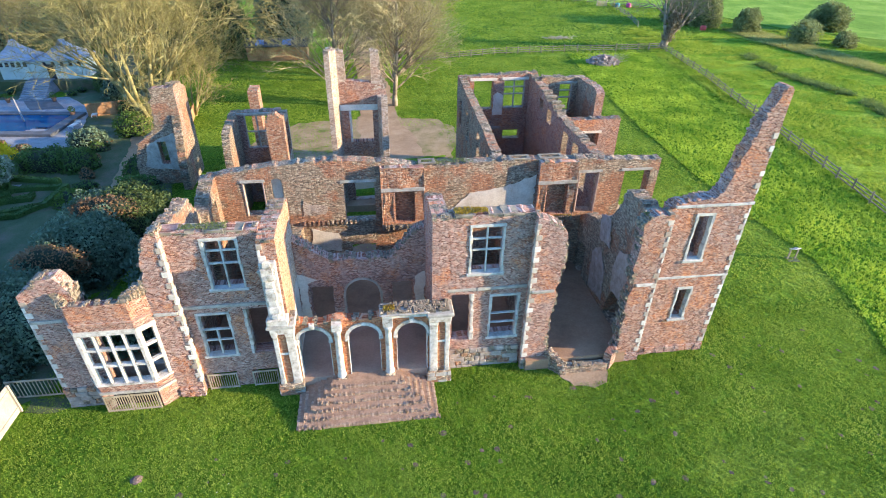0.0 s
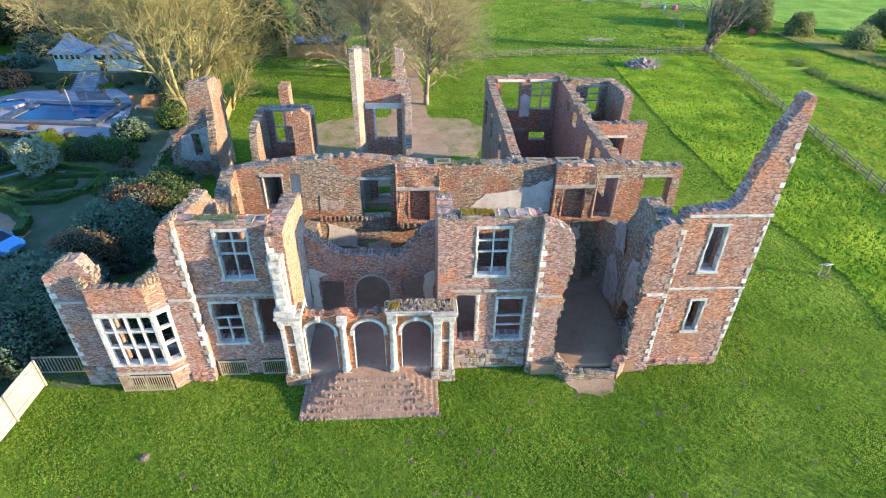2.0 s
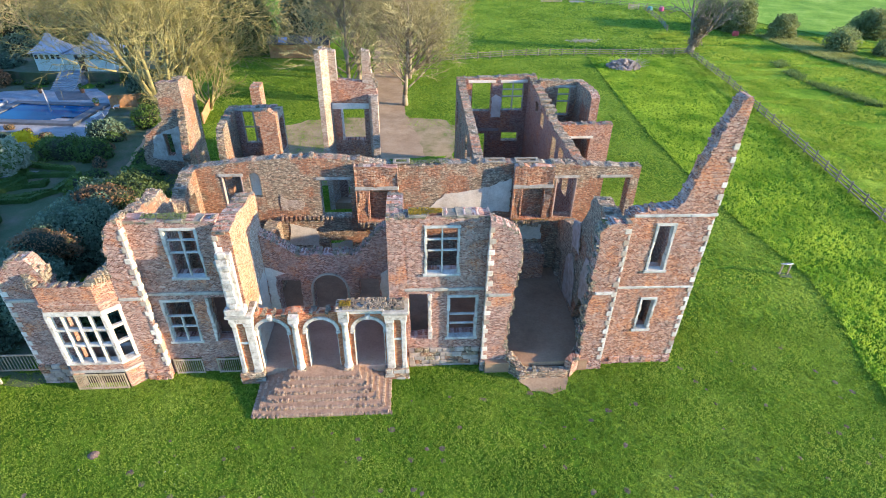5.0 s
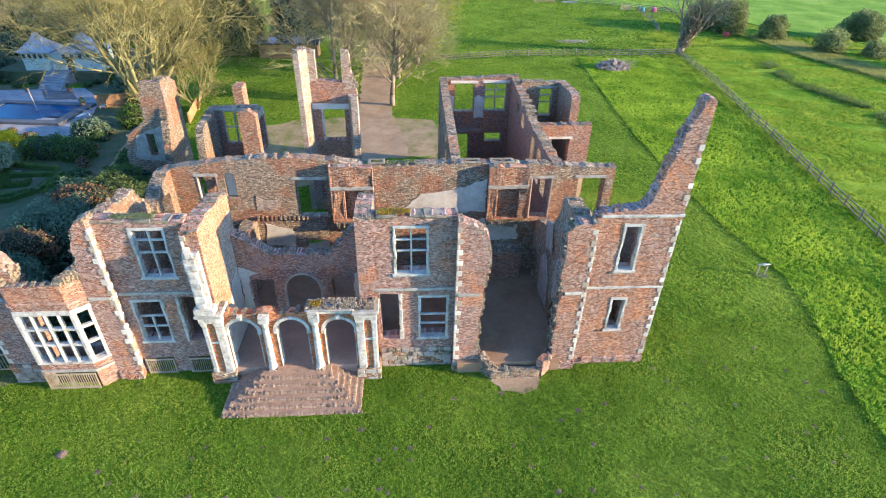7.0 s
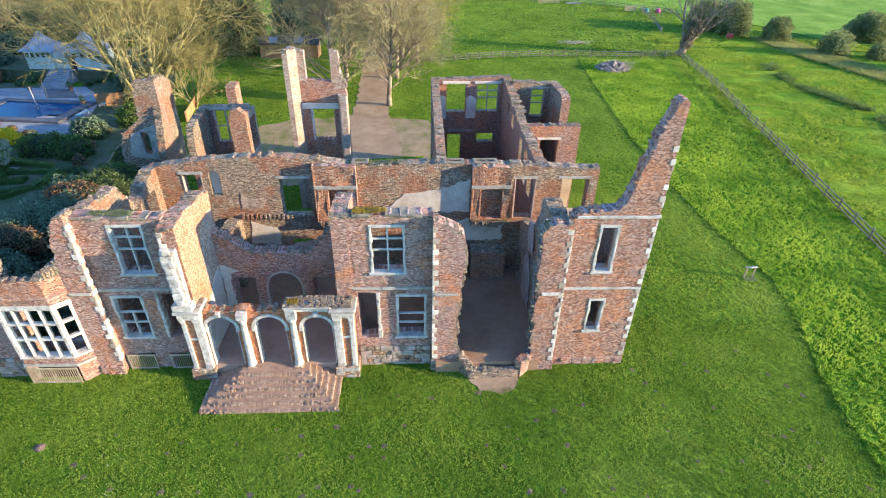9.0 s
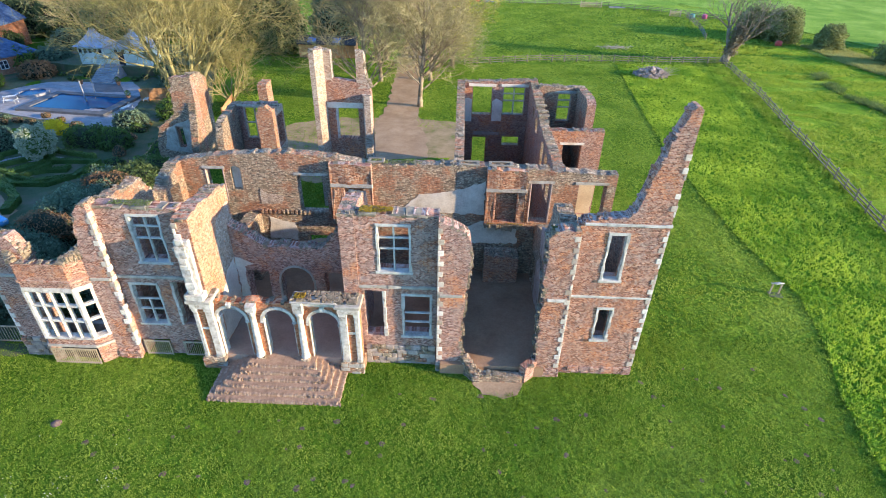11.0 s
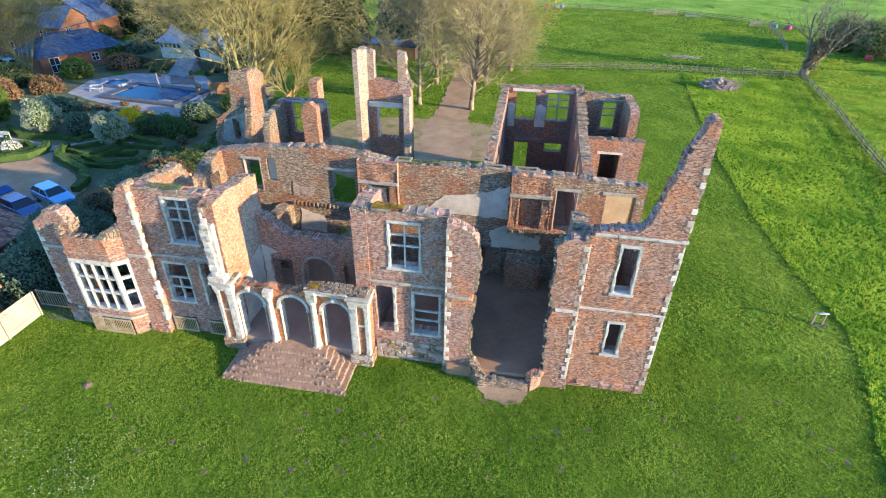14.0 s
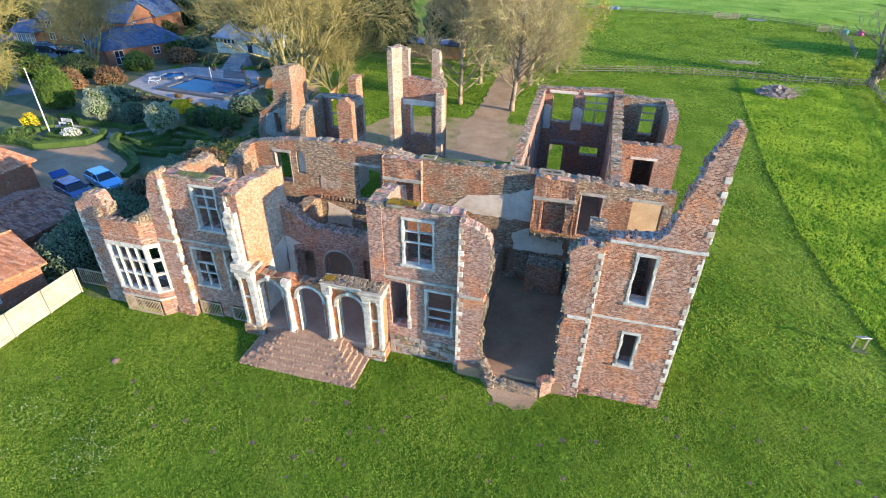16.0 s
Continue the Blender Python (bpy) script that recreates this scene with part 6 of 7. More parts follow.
sheet("garden_walk", blob([(-54, 47), (-47.5, 49.6), (-40.5, 48.6), (-37.6, 51.0), (-33, 51.2), (-33.2, 50.3), (-37, 49.4), (-40.4, 47.2), (-47, 48.8), (-53.5, 45.8)], 0.08, 0.8), PAVE, 0.04, "narrow pale walk between box hedges", "path", 0.9, 0.0)
sheet("earth_patch", blob([(10.1, 21.3), (10.7, 20.5), (11.8, 20.2), (12.7, 20.5), (13.1, 21.4), (13.0, 21.7), (10.3, 21.7)], 0.1, 0.3), GRAVEL, 0.03, "worn bare earth before the broken bay", "earth", 0.5, 0.02)
sheet("earth_patch", blob([(-19.3, 23.2), (-17.4, 23.1), (-17.0, 22.3), (-17.6, 22.0), (-19.2, 22.2)], 0.1, 0.4), SOIL, 0.02, "worn earth beside the tower foot", "earth", 0.5, 0.02)

# ---- swimming pool and its terrace ----
sheet("pool_terrace", blob([(-55.5, 72.5), (-52, 77.5), (-40, 78.6), (-35.5, 73.5), (-31.8, 60.0), (-36, 60.2), (-47, 63.2), (-54, 66)], 0.1, 1.0), PAVE, 0.08, "pale stone pool terrace", "terrace", 2.0)
sheet("dark_walk", blob([(-45.2, 77.3), (-41.2, 77.3), (-38.6, 73.6), (-42.6, 73.4)], 0.03, 1.5), SLAB, 0.105, "dark grey paved walk from pool to stairs", "path", 2.0)
pool = thing("swimming_pool", (-41.5, 68.1, 0.22), "rectangular blue swimming pool with grey slab rim", "pool")
pool.rotation_euler = (0, 0, radians(-6))
WATER, nd, lk, bs = material("pool_water")
bs.inputs["Base Color"].default_value = (0.004, 0.07, 0.19, 1)
bs.inputs["Roughness"].default_value = 0.05
bs.inputs["Specular IOR Level"].default_value = 0.02
bump(nd, lk, noisy(nd, lk, place(nd), 2.2, 3), bs, 0.1, 0.03)
for a, b, c, d in ((-6.2, 6.2, -4.0, -3.0), (-6.2, 6.2, 2.7, 3.7), (-6.2, -5.0, -3.0, 2.7), (5.0, 6.2, -3.0, 2.7)):
    Geo().box(a, b, c, d, -0.3, 0.02, 0.03).done("rim", SLAB, pool)
Geo().box(-5.0, 5.0, -3.0, 2.7, -0.3, -0.11).done("water", WATER, pool, "still blue pool water")
Geo().tube((0.6, 0.4, -0.1), (0.3, 0.6, 2.6), 0.09, 0.07, 8).done("fountain_post", PAVE, pool, "white post standing in the water")
for k in range(3):
    Geo().box(2.6 + 0.3 * k, 4.9, -2.95 + 0.5 * k, -2.45 + 0.5 * k, -0.3, -0.05 - 0.03 * k, 0.02).done("pool_step", PAVE, pool)
for x, y, r in ((-50.2, 71.5, 1.6),):
    tub = thing("round_pool", (x, y, 0), "round raised hot tub beside the pool", "pool")
    ring_g = Geo().lathe(0, 0, [(r + 0.35, -0.2), (r + 0.35, 0.3), (r, 0.3), (r, 0.05), (0.01, 0.05)], 24)
    ring_g.done("rim", PAVE, tub)
    Geo().lathe(0, 0, [(r - 0.02, 0.06), (r - 0.02, 0.16), (0.01, 0.16)], 24).done("water", WATER, tub)

# stairs up to the pavilion
stair = thing("garden_stairs", (-44.3, 77.6, 0), "pale stone garden stairs climbing to the pavilion", "stairs")
for k in range(8):
    Geo().box(-1.6 - 0.25 * k * 0.3, 1.6 - 0.25 * k * 0.3, 0.55 * k, 5.4, -0.3, 0.12 + 0.17 * k, 0.02).done("step", PAVE, stair)
sheet("bank", blob([(-60, 84.5), (-52, 82.2), (-38, 82.2), (-33, 84.5), (-33, 97), (-60, 98)], 0.3, 1.5), SOIL, 1.35, "planted bank carrying the pavilion", "garden", 2.0, 0.2)

WALLP = plain_material("pale_green_boards", [(0.3, (0.50, 0.60, 0.58)), (0.7, (0.64, 0.72, 0.70))], 1.5, 0.6, 9, 0.2, 0.01)
LEADR = plain_material("blue_grey_roof", [(0.3, (0.22, 0.26, 0.34)), (0.5, (0.32, 0.37, 0.46)), (0.7, (0.42, 0.47, 0.55))], 0.7, 0.6, 8, 0.3, 0.02)
GLASS, nd, lk, bs = material("dark_window_glass")
bs.inputs["Base Color"].default_value = (0.03, 0.035, 0.045, 1)
bs.inputs["Roughness"].default_value = 0.08


def tent_roof(g, w, d, z0, h, over=0.5, n=6):
    """A hipped roof whose slopes sag inward towards a short ridge."""
    rows = []
    for k in range(n + 1):
        f = k / n
        s = (1 - f) ** 1.5
        a, b = (w / 2 + over) * s + 0.35 * f, (d / 2 + over) * s + 0.1 * f
        rows.append([(-a, -b, z0 + h * f), (a, -b, z0 + h * f), (a, b, z0 + h * f), (-a, b, z0 + h * f)])
    vs = [p for r in rows for p in r]
    fs = [(4 * i + j, 4 * i + (j + 1) % 4, 4 * i + 4 + (j + 1) % 4, 4 * i + 4 + j) for i in range(n) for j in range(4)] + [(3, 2, 1, 0), tuple(range(4 * n, 4 * n + 4))]
    g.add(vs, fs)
    return g


pav = thing("pavilion", (-47.0, 84.9, 1.2), "pale green garden pavilion with swept blue-grey tent roofs", "pavilion")
for dx, w, d in ((-1.0, 3.8, 3.8), (5.3, 5.6, 4.0)):
    b = Geo().box(dx - w / 2, dx + w / 2, -d / 2, d / 2, -0.4, 2.6, 0.03).done("pavilion_wall", WALLP, pav)
    r = tent_roof(Geo(), w, d, 2.6, 2.3)
    r.v = [(x + dx, y, z) for x, y, z in r.v]
    r.done("roof", LEADR, pav)
    n = 5
    for k in range(n):
        c = dx - w / 2 + w * (k + 0.5) / n
        Geo().box(c - 0.22, c + 0.22, -d / 2 - 0.04, -d / 2 + 0.03, 1.7, 2.3, 0.01).done("window_pane", GLASS, pav)
Geo().box(3.2, 4.1, -2.06, -1.6, -0.4, 2.0, 0.02).done("doorway", GLASS, pav)
Geo().box(0.8, 2.6, -1.7, 1.7, -0.4, 2.3, 0.02).done("pavilion_link", WALLP, pav)
Geo().box(0.6, 2.8, -1.95, 1.9, 2.3, 2.45, 0.03).done("link_roof", LEADR, pav)

# ---- wooden hut and board fences ----
PLANK = plain_material("brown_planks", [(0.3, (0.32, 0.16, 0.07)), (0.5, (0.45, 0.24, 0.11)), (0.7, (0.54, 0.31, 0.16))], 1.2, 0.8, 12, 0.3, 0.02)
ROOFD = plain_material("dark_felt", [(0.3, (0.03, 0.032, 0.04)), (0.7, (0.07, 0.075, 0.09))], 1.0, 0.8, 9, 0.4, 0.02)
CREAM = plain_material("cream_boards", [(0.3, (0.30, 0.265, 0.21)), (0.5, (0.39, 0.35, 0.285)), (0.7, (0.46, 0.42, 0.35))], 1.1, 0.8, 10, 0.25, 0.01)
hut = thing("wooden_hut", (-14.6, 98.0, Z0), "long brown boarded hut with dark roof and skylights", "hut")
for k in range(36):
    x = -4.9 + 9.8 * k / 36
    Geo().box(x + 0.01, x + 9.8 / 36 - 0.01, -1.75 + RNG.uniform(-0.015, 0.015), -1.6, 0.1, 2.4, 0.01).done("plank", PLANK, hut)
Geo().box(-4.9, 4.9, -1.65, 1.7, 0, 2.35).done("hut_body", PLANK, hut)
hr = Geo()
hr.add([(-5.2, -2.1, 2.3), (5.2, -2.1, 2.3), (5.2, 0, 3.3), (-5.2, 0, 3.3), (5.2, 2.1, 2.3), (-5.2, 2.1, 2.3), (-5.2, -2.1, 2.42), (5.2, -2.1, 2.42), (5.2, 0, 3.42), (-5.2, 0, 3.42), (5.2, 2.1, 2.42), (-5.2, 2.1, 2.42)],
       [(6, 7, 8, 9), (9, 8, 10, 11), (1, 0, 3, 2), (2, 3, 5, 4), (0, 1, 7, 6), (5, 11, 10, 4), (0, 6, 9, 3), (3, 9, 11, 5), (1, 2, 8, 7), (2, 4, 10, 8)])
hr.done("roof", ROOFD, hut)
SKYL = plain_material("blue_skylight", [(0.3, (0.12, 0.22, 0.5)), (0.7, (0.2, 0.32, 0.62))], 2, 0.2, 9, 0.1, 0.01)
for x in (-2.6, 1.7):
    s = Geo()
    s.add([(x - 0.7, -1.75, 2.58), (x + 0.7, -1.75, 2.58), (x + 0.7, -0.6, 3.16), (x - 0.7, -0.6, 3.16), (x - 0.7, -1.75, 2.64), (x + 0.7, -1.75, 2.64), (x + 0.7, -0.6, 3.22), (x - 0.7, -0.6, 3.22)],
          [(4, 5, 6, 7), (0, 1, 5, 4), (1, 2, 6, 5), (2, 3, 7, 6), (3, 0, 4, 7), (3, 2, 1, 0)])
    s.done("skylight", SKYL, hut, "blue skylight pane")


def board_fence(p, q, h, n, mat, label, posts=2.0):
    p, q = Vector(p), Vector(q)
    t = thing("board_fence", (p.x, p.y, Z0), label, "fence")
    d = (q - p)
    L, u = d.length, d.normalized()
    for k in range(n):
        a, b = u * (L * k / n + 0.008), u * (L * (k + 1) / n - 0.008)
        g = Geo()
        obar(g, a, b, 0, 0.035, 0.03, h + RNG.uniform(-0.01, 0.01))
        g.v = [(x + RNG.uniform(-0.006, 0.006), y, z) for x, y, z in g.v]
        g.done("board", mat, t)
    for k in range(int(L / posts) + 1):
        a = u * min(L - 0.06, k * posts)
        g = Geo()
        s = Vector((-u.y, u.x)) * 0.09
        obar(g, a + s, a + s + u * 0.1, 0, 0.1, -0.3, h + 0.04)
        g.done("post", mat, t)
    for z in (0.35, h - 0.35):
        s = Vector((-u.y, u.x)) * 0.05
        obar(Geo(), s, s + u * L, 0, 0.05, z, z + 0.09).done("rail", mat, t)
    return t


board_fence((-19.5, 22.4), (-20.0, 5.0), 1.95, 7, CREAM, "tall cream board fence closing the lawn", 2.5)
board_fence((-20.9, 64.4), (-21.8, 70.4), 1.4, 16, PLANK, "tan close-boarded timber fence behind the tree", 2.4)
board_fence((-29.4, 71.5), (-34.4, 70.2), 1.7, 12, PLANK, "dark timber fence panel by the pool", 2.0)

# ---- post and rail field fences ----
FENCEW = plain_material("grey_fence_wood", [(0.3, (0.10, 0.09, 0.07)), (0.5, (0.17, 0.15, 0.115)), (0.7, (0.25, 0.22, 0.17))], 1.0, 0.9, 12, 0.3, 0.01)
def field_fence(pts, gap=2.4, h=1.3, label="weathered post and rail field fence"):
    f = thing("field_fence", (pts[0][0], pts[0][1], 0), label, "fence", "field fences")
    ox, oy = pts[0]
    for (a, b), (c, d) in zip(pts, pts[1:]):
        L = math.hypot(c - a, d - b)
        n = max(1, round(L / gap))
        for k in range(n):
            x0, y0, x1, y1 = a + (c - a) * k / n - ox, b + (d - b) * k / n - oy, a + (c - a) * (k + 1) / n - ox, b + (d - b) * (k + 1) / n - oy
            z0, z1 = ground_z(x0 + ox, y0 + oy), ground_z(x1 + ox, y1 + oy)
            t = RNG.uniform(-0.04, 0.04)
            Geo().tube((x0, y0, z0 - 0.2), (x0 + t, y0 + t, z0 + h + RNG.uniform(-0.05, 0.12)), 0.095, 0.09, 5).done("post", FENCEW, f)
            for r in (0.35, 0.72, 1.08):
                Geo().tube((x0, y0, z0 + r + RNG.uniform(-0.03, 0.03)), (x1, y1, z1 + r + RNG.uniform(-0.03, 0.03)), 0.062, 0.062, 4).done("rail", FENCEW, f)


field_fence([(9.5, 94.0), (22.7, 97.6), (36, 98.6), (46, 98.8), (55.0, 99.6)])
field_fence([(55.6, 100), (53.2, 80.4), (50.4, 65.4), (48.7, 54.3), (47.1, 44.6), (45.4, 34), (44, 22)])
field_fence([(-10, 160), (7.8, 161.5), (28.8, 161.5), (48.6, 160), (67, 150), (84, 138)], 3.6)
field_fence([(60.0, 120), (63, 132), (65.5, 149)], 3.6)
for x, y, w in ((43.5, 158.4, 5.5), (62.5, 147.5, 2.6)):
    gt = thing("field_gate", (x, y, -0.3), "grey wooden field gate", "gate")
    for s in (-1, 1):
        Geo().box(s * w / 2 - 0.12, s * w / 2 + 0.12, -0.1, 0.1, -0.2, 1.7, 0.02).done("gate_post", WOODGREY, gt)
    for k in range(5):
        Geo().box(-w / 2, w / 2, -0.04, 0.04, 0.2 + 0.26 * k, 0.32 + 0.26 * k, 0.01).done("bar", WOODGREY, gt)
for x, y, c, nm in ((13.0, 163.6, (0.6, 0.12, 0.05), "red"), (15.5, 163.4, (0.05, 0.25, 0.6), "blue"), (17.0, 163.4, (0.05, 0.25, 0.6), "blue"), (66.5, 146.6, (0.05, 0.25, 0.25), "green"), (69.5, 146.4, (0.7, 0.08, 0.25), "pink"), (73.4, 116.4, (0.6, 0.06, 0.05), "red")):
    m = plain_material(nm + "_plastic", [(0.3, tuple(0.8 * v for v in c)), (0.7, c)], 2, 0.5, 9, 0.1, 0.01)
    b = thing("barrel", (x, y, -0.4), nm + " plastic barrel lying in the far field", "barrel", "field barrels")
    Geo().lathe(0, 0, [(0.5, 0), (0.62, 0.15), (0.66, 0.55), (0.62, 0.95), (0.5, 1.1)], 12).done("drum", m, b)
    Geo().lathe(0, 0, [(0.35, 1.1), (0.35, 1.14), (0.05, 1.14)], 10).done("lid", m, b)
trough = thing("water_trough", (50.5, 158.2, -0.4), "long pale water trough by the far gate", "trough")
for b in ((-2, 2, -0.4, -0.32, 0, 0.6), (-2, 2, 0.32, 0.4, 0, 0.6), (-2, -1.92, -0.32, 0.32, 0, 0.6), (1.92, 2, -0.32, 0.32, 0, 0.6)):
    Geo().box(*b).done("side", PAVE, trough)
Geo().box(-1.92, 1.92, -0.32, 0.32, 0, 0.45).done("water", WATER, trough)

pile = thing("rubble_pile", (40.2, 90.4, -0.1), "heap of pale rubble and brushwood in the pasture", "rubble")
g = Geo()
for k in range(260):
    a, r = RNG.uniform(0, math.tau), 2.6 * math.sqrt(RNG.random())
    h = max(0.1, 1.3 * (1 - (r / 2.7) ** 2))
    s = RNG.uniform(0.12, 0.32)
    x, y, z = r * math.cos(a) * 1.1, r * math.sin(a) * 0.8, RNG.uniform(0, h)
    g.box(x - s, x + s, y - s, y + s, z - s * 0.5, z + s * 0.6, 0.05, 0.08)
g.done("rubble", PLJ, pile)["kind"] = "stuff"
br = Geo()
for k in range(140):
    a = RNG.uniform(0, math.tau)
    x, y = RNG.uniform(-2, 2.6), RNG.uniform(-1.4, 1.4)
    br.tube((x, y, 0.4), (x + 1.6 * math.cos(a) + 0.7, y + 1.6 * math.sin(a), RNG.uniform(0.4, 1.6)), 0.03, 0.012, 3)
br.done("brushwood", WOODGREY, pile)["kind"] = "stuff"
for x, y in ((39, 110),):
    h2 = thing("rubble_pile", (x, y, -0.3), "low heap of pale cut brushwood in the far field", "rubble")
    g = Geo()
    for k in range(90):
        a = RNG.uniform(0, math.tau)
        px, py = RNG.gauss(0, 1.3), RNG.gauss(0, 0.7)
        g.tube((px, py, RNG.uniform(0, 0.5)), (px + math.cos(a), py + 0.6 * math.sin(a), RNG.uniform(0, 0.7)), 0.06, 0.03, 4)
    g.done("brushwood", CREAM, h2)["kind"] = "stuff"

# ---- information board ----
BOARD = plain_material("faded_board", [(0.3, (0.52, 0.53, 0.54)), (0.7, (0.64, 0.64, 0.64))], 2, 0.5, 10, 0.05, 0.005)
sign = thing("information_board", (32.4, 31.4, ground_z(32.4, 31.4)), "pale slanted information board on two weathered posts", "sign")
WHITE = plain_material("white_panel", [(0.3, (0.62, 0.62, 0.62)), (0.7, (0.74, 0.74, 0.73))], 2, 0.4, 10, 0.05, 0.005)
for x in (-0.32, 0.32):
    Geo().box(x - 0.05, x + 0.05, -0.05, 0.05, -0.3, 0.85, 0.01).done("post", WOODGREY, sign)
pn = Geo().box(-0.4, 0.4, -0.24, 0.24, -0.02, 0.03, 0.008).done("panel", BOARD, sign)
pn.matrix_basis = pose(0, 0, 0.95, -24, 8, 20)
for k, (y, c) in enumerate(((0.22, 0.36), (0.1, 0.3), (-0.02, 0.34), (-0.14, 0.26))):
    ln = Geo().box(-0.36, -0.36 + c * 1.8, y - 0.03, y + 0.03, 0.031, 0.036).done("text_bar", IRON, pn)
sheet("earth_patch", blob([(31.9, 31.0), (32.9, 30.9), (33.0, 31.5), (32.0, 31.7)], 0.1, 0.4), SOIL, 0.02, "worn earth under the information board", "earth", 0.5, 0.02)

# ---- flagpole and bench ----
fp = thing("flagpole", (-47.6, 46.3, Z0), "slender white flagpole among box hedges", "flagpole")
Geo().tube((0, 0, 0), (-0.05, 0, 7.6), 0.09, 0.045, 10).done("pole", WHITE, fp)
Geo().lathe(-0.05, 0, [(0.02, 7.58), (0.09, 7.66), (0.02, 7.76)], 8).done("finial", WHITE, fp)
bench = thing("garden_bench", (-48.0, 49.0, Z0), "white painted garden bench", "bench")
Geo().box(-0.8, 0.8, -0.25, 0.25, 0.42, 0.47, 0.01).done("seat", WHITE, bench)
for k in range(3):
    Geo().box(-0.8, 0.8, 0.22, 0.26, 0.55 + 0.15 * k, 0.66 + 0.15 * k, 0.008).done("back_slat", WHITE, bench)
for x in (-0.74, 0.74):
    for y in (-0.22, 0.22):
        Geo().box(x - 0.035, x + 0.035, y - 0.035, y + 0.035, 0, 0.95 if y > 0 else 0.62, 0.006).done("leg", WHITE, bench)

# ---- brick houses and outbuildings ----
TILE = brick_material("orange_tiles", [(0.42, 0.16, 0.07), (0.50, 0.21, 0.10), (0.56, 0.29, 0.16)], (0.35, 0.16, 0.09), 0.3, 0.0, (0.2, 0.16))
SLATE = brick_material("blue_slate", [(0.06, 0.11, 0.22), (0.075, 0.135, 0.26), (0.095, 0.16, 0.29)], (0.05, 0.08, 0.15), 0.05, 0.0, (0.3, 0.2), 0.05, 0.2)
MOSSY = brick_material("mossy_tiles", [(0.22, 0.09, 0.06), (0.34, 0.14, 0.09), (0.42, 0.21, 0.14)], (0.14, 0.08, 0.055), 0.4, 0.2, (0.2, 0.15))
HBRICK = brick_material("house_brick", [(0.34, 0.11, 0.05), (0.42, 0.15, 0.07), (0.46, 0.2, 0.1)], (0.40, 0.30, 0.22), 0.1, 0.2)


def gable_house(at, turn, w, d, eave, rise, roof, label, wins=(), hip=0.0, name="brick_house", wallm=None):
    """A house: w along its ridge, d deep; hip: how far the ridge ends stand in from the gables."""
    t = thing(name, at, label, "house")
    t.rotation_euler = (0, 0, radians(turn))
    b = Geo()
    a, c = w / 2, d / 2
    if hip:
        b.box(-a, a, -c, c, -0.5, eave)
    else:
        b.add([(-a, -c, -0.5), (a, -c, -0.5), (a, c, -0.5), (-a, c, -0.5), (-a, -c, eave), (a, -c, eave), (a, c, eave), (-a, c, eave), (-a, 0, eave + rise), (a, 0, eave + rise)],
              [(0, 1, 5, 4), (1, 2, 6, 9, 5), (2, 3, 7, 6), (3, 0, 4, 8, 7), (3, 2, 1, 0), (4, 5, 9, 8), (6, 7, 8, 9)])
    b.done("house_wall", wallm or HBRICK, t)
    o = 0.4
    k = rise / c
    r = Geo()
    for dz in (0.03, 0.2):
        r.v += [(-a - o, -c - o, eave - k * o + dz), (a + o, -c - o, eave - k * o + dz), (a + o, c + o, eave - k * o + dz), (-a - o, c + o, eave - k * o + dz), (-a - o + hip, 0, eave + rise + dz), (a + o - hip, 0, eave + rise + dz)]
    r.f = [(0, 4, 5, 1), (2, 5, 4, 3), (6, 7, 11, 10), (8, 9, 10, 11), (0, 1, 7, 6), (2, 3, 9, 8), (1, 2, 8, 7), (3, 0, 6, 9)]
    if hip:
        r.f += [(7, 8, 11), (9, 6, 10), (2, 1, 5), (0, 3, 4)]
    else:
        r.f += [(1, 5, 11, 7), (5, 2, 8, 11), (0, 6, 10, 4), (4, 10, 9, 3)]
    r.done("roof", roof, t)
    Geo().tube((-a - o + hip, 0, eave + rise + 0.22), (a + o - hip, 0, eave + rise + 0.22), 0.11, 0.11, 6).done("ridge", roof, t)
    for face, u, z, ww, hh in wins:
        g, bits = Geo(), []
        if face == "s":
            g.box(u - ww / 2, u + ww / 2, -c - 0.03, -c + 0.05, z, z + hh)
            for s in ((u - ww / 2 - 0.08, u - ww / 2, z - 0.08, z + hh + 0.08), (u + ww / 2, u + ww / 2 + 0.08, z - 0.08, z + hh + 0.08), (u - ww / 2, u + ww / 2, z - 0.08, z), (u - ww / 2, u + ww / 2, z + hh, z + hh + 0.08), (u - 0.04, u + 0.04, z, z + hh), (u - ww / 2, u + ww / 2, z + hh * 0.5, z + hh * 0.5 + 0.06)):
                bits.append((s[0], s[1], -c - 0.08, -c + 0.04, s[2], s[3]))
        else:
            g.box(a - 0.05, a + 0.03, u - ww / 2, u + ww / 2, z, z + hh)
            for s in ((u - ww / 2 - 0.08, u - ww / 2, z - 0.08, z + hh + 0.08), (u + ww / 2, u + ww / 2 + 0.08, z - 0.08, z + hh + 0.08), (u - ww / 2, u + ww / 2, z - 0.08, z), (u - ww / 2, u + ww / 2, z + hh, z + hh + 0.08), (u - 0.04, u + 0.04, z, z + hh), (u - ww / 2, u + ww / 2, z + hh * 0.5, z + hh * 0.5 + 0.06)):
                bits.append((a - 0.04, a + 0.08, s[0], s[1], s[2], s[3]))
        pane = g.done("window", GLASS, t, "dark panes in a white frame")
        for b2 in bits:
            Geo().box(*b2).done("glazing_bar", WHITE, pane)
    return t


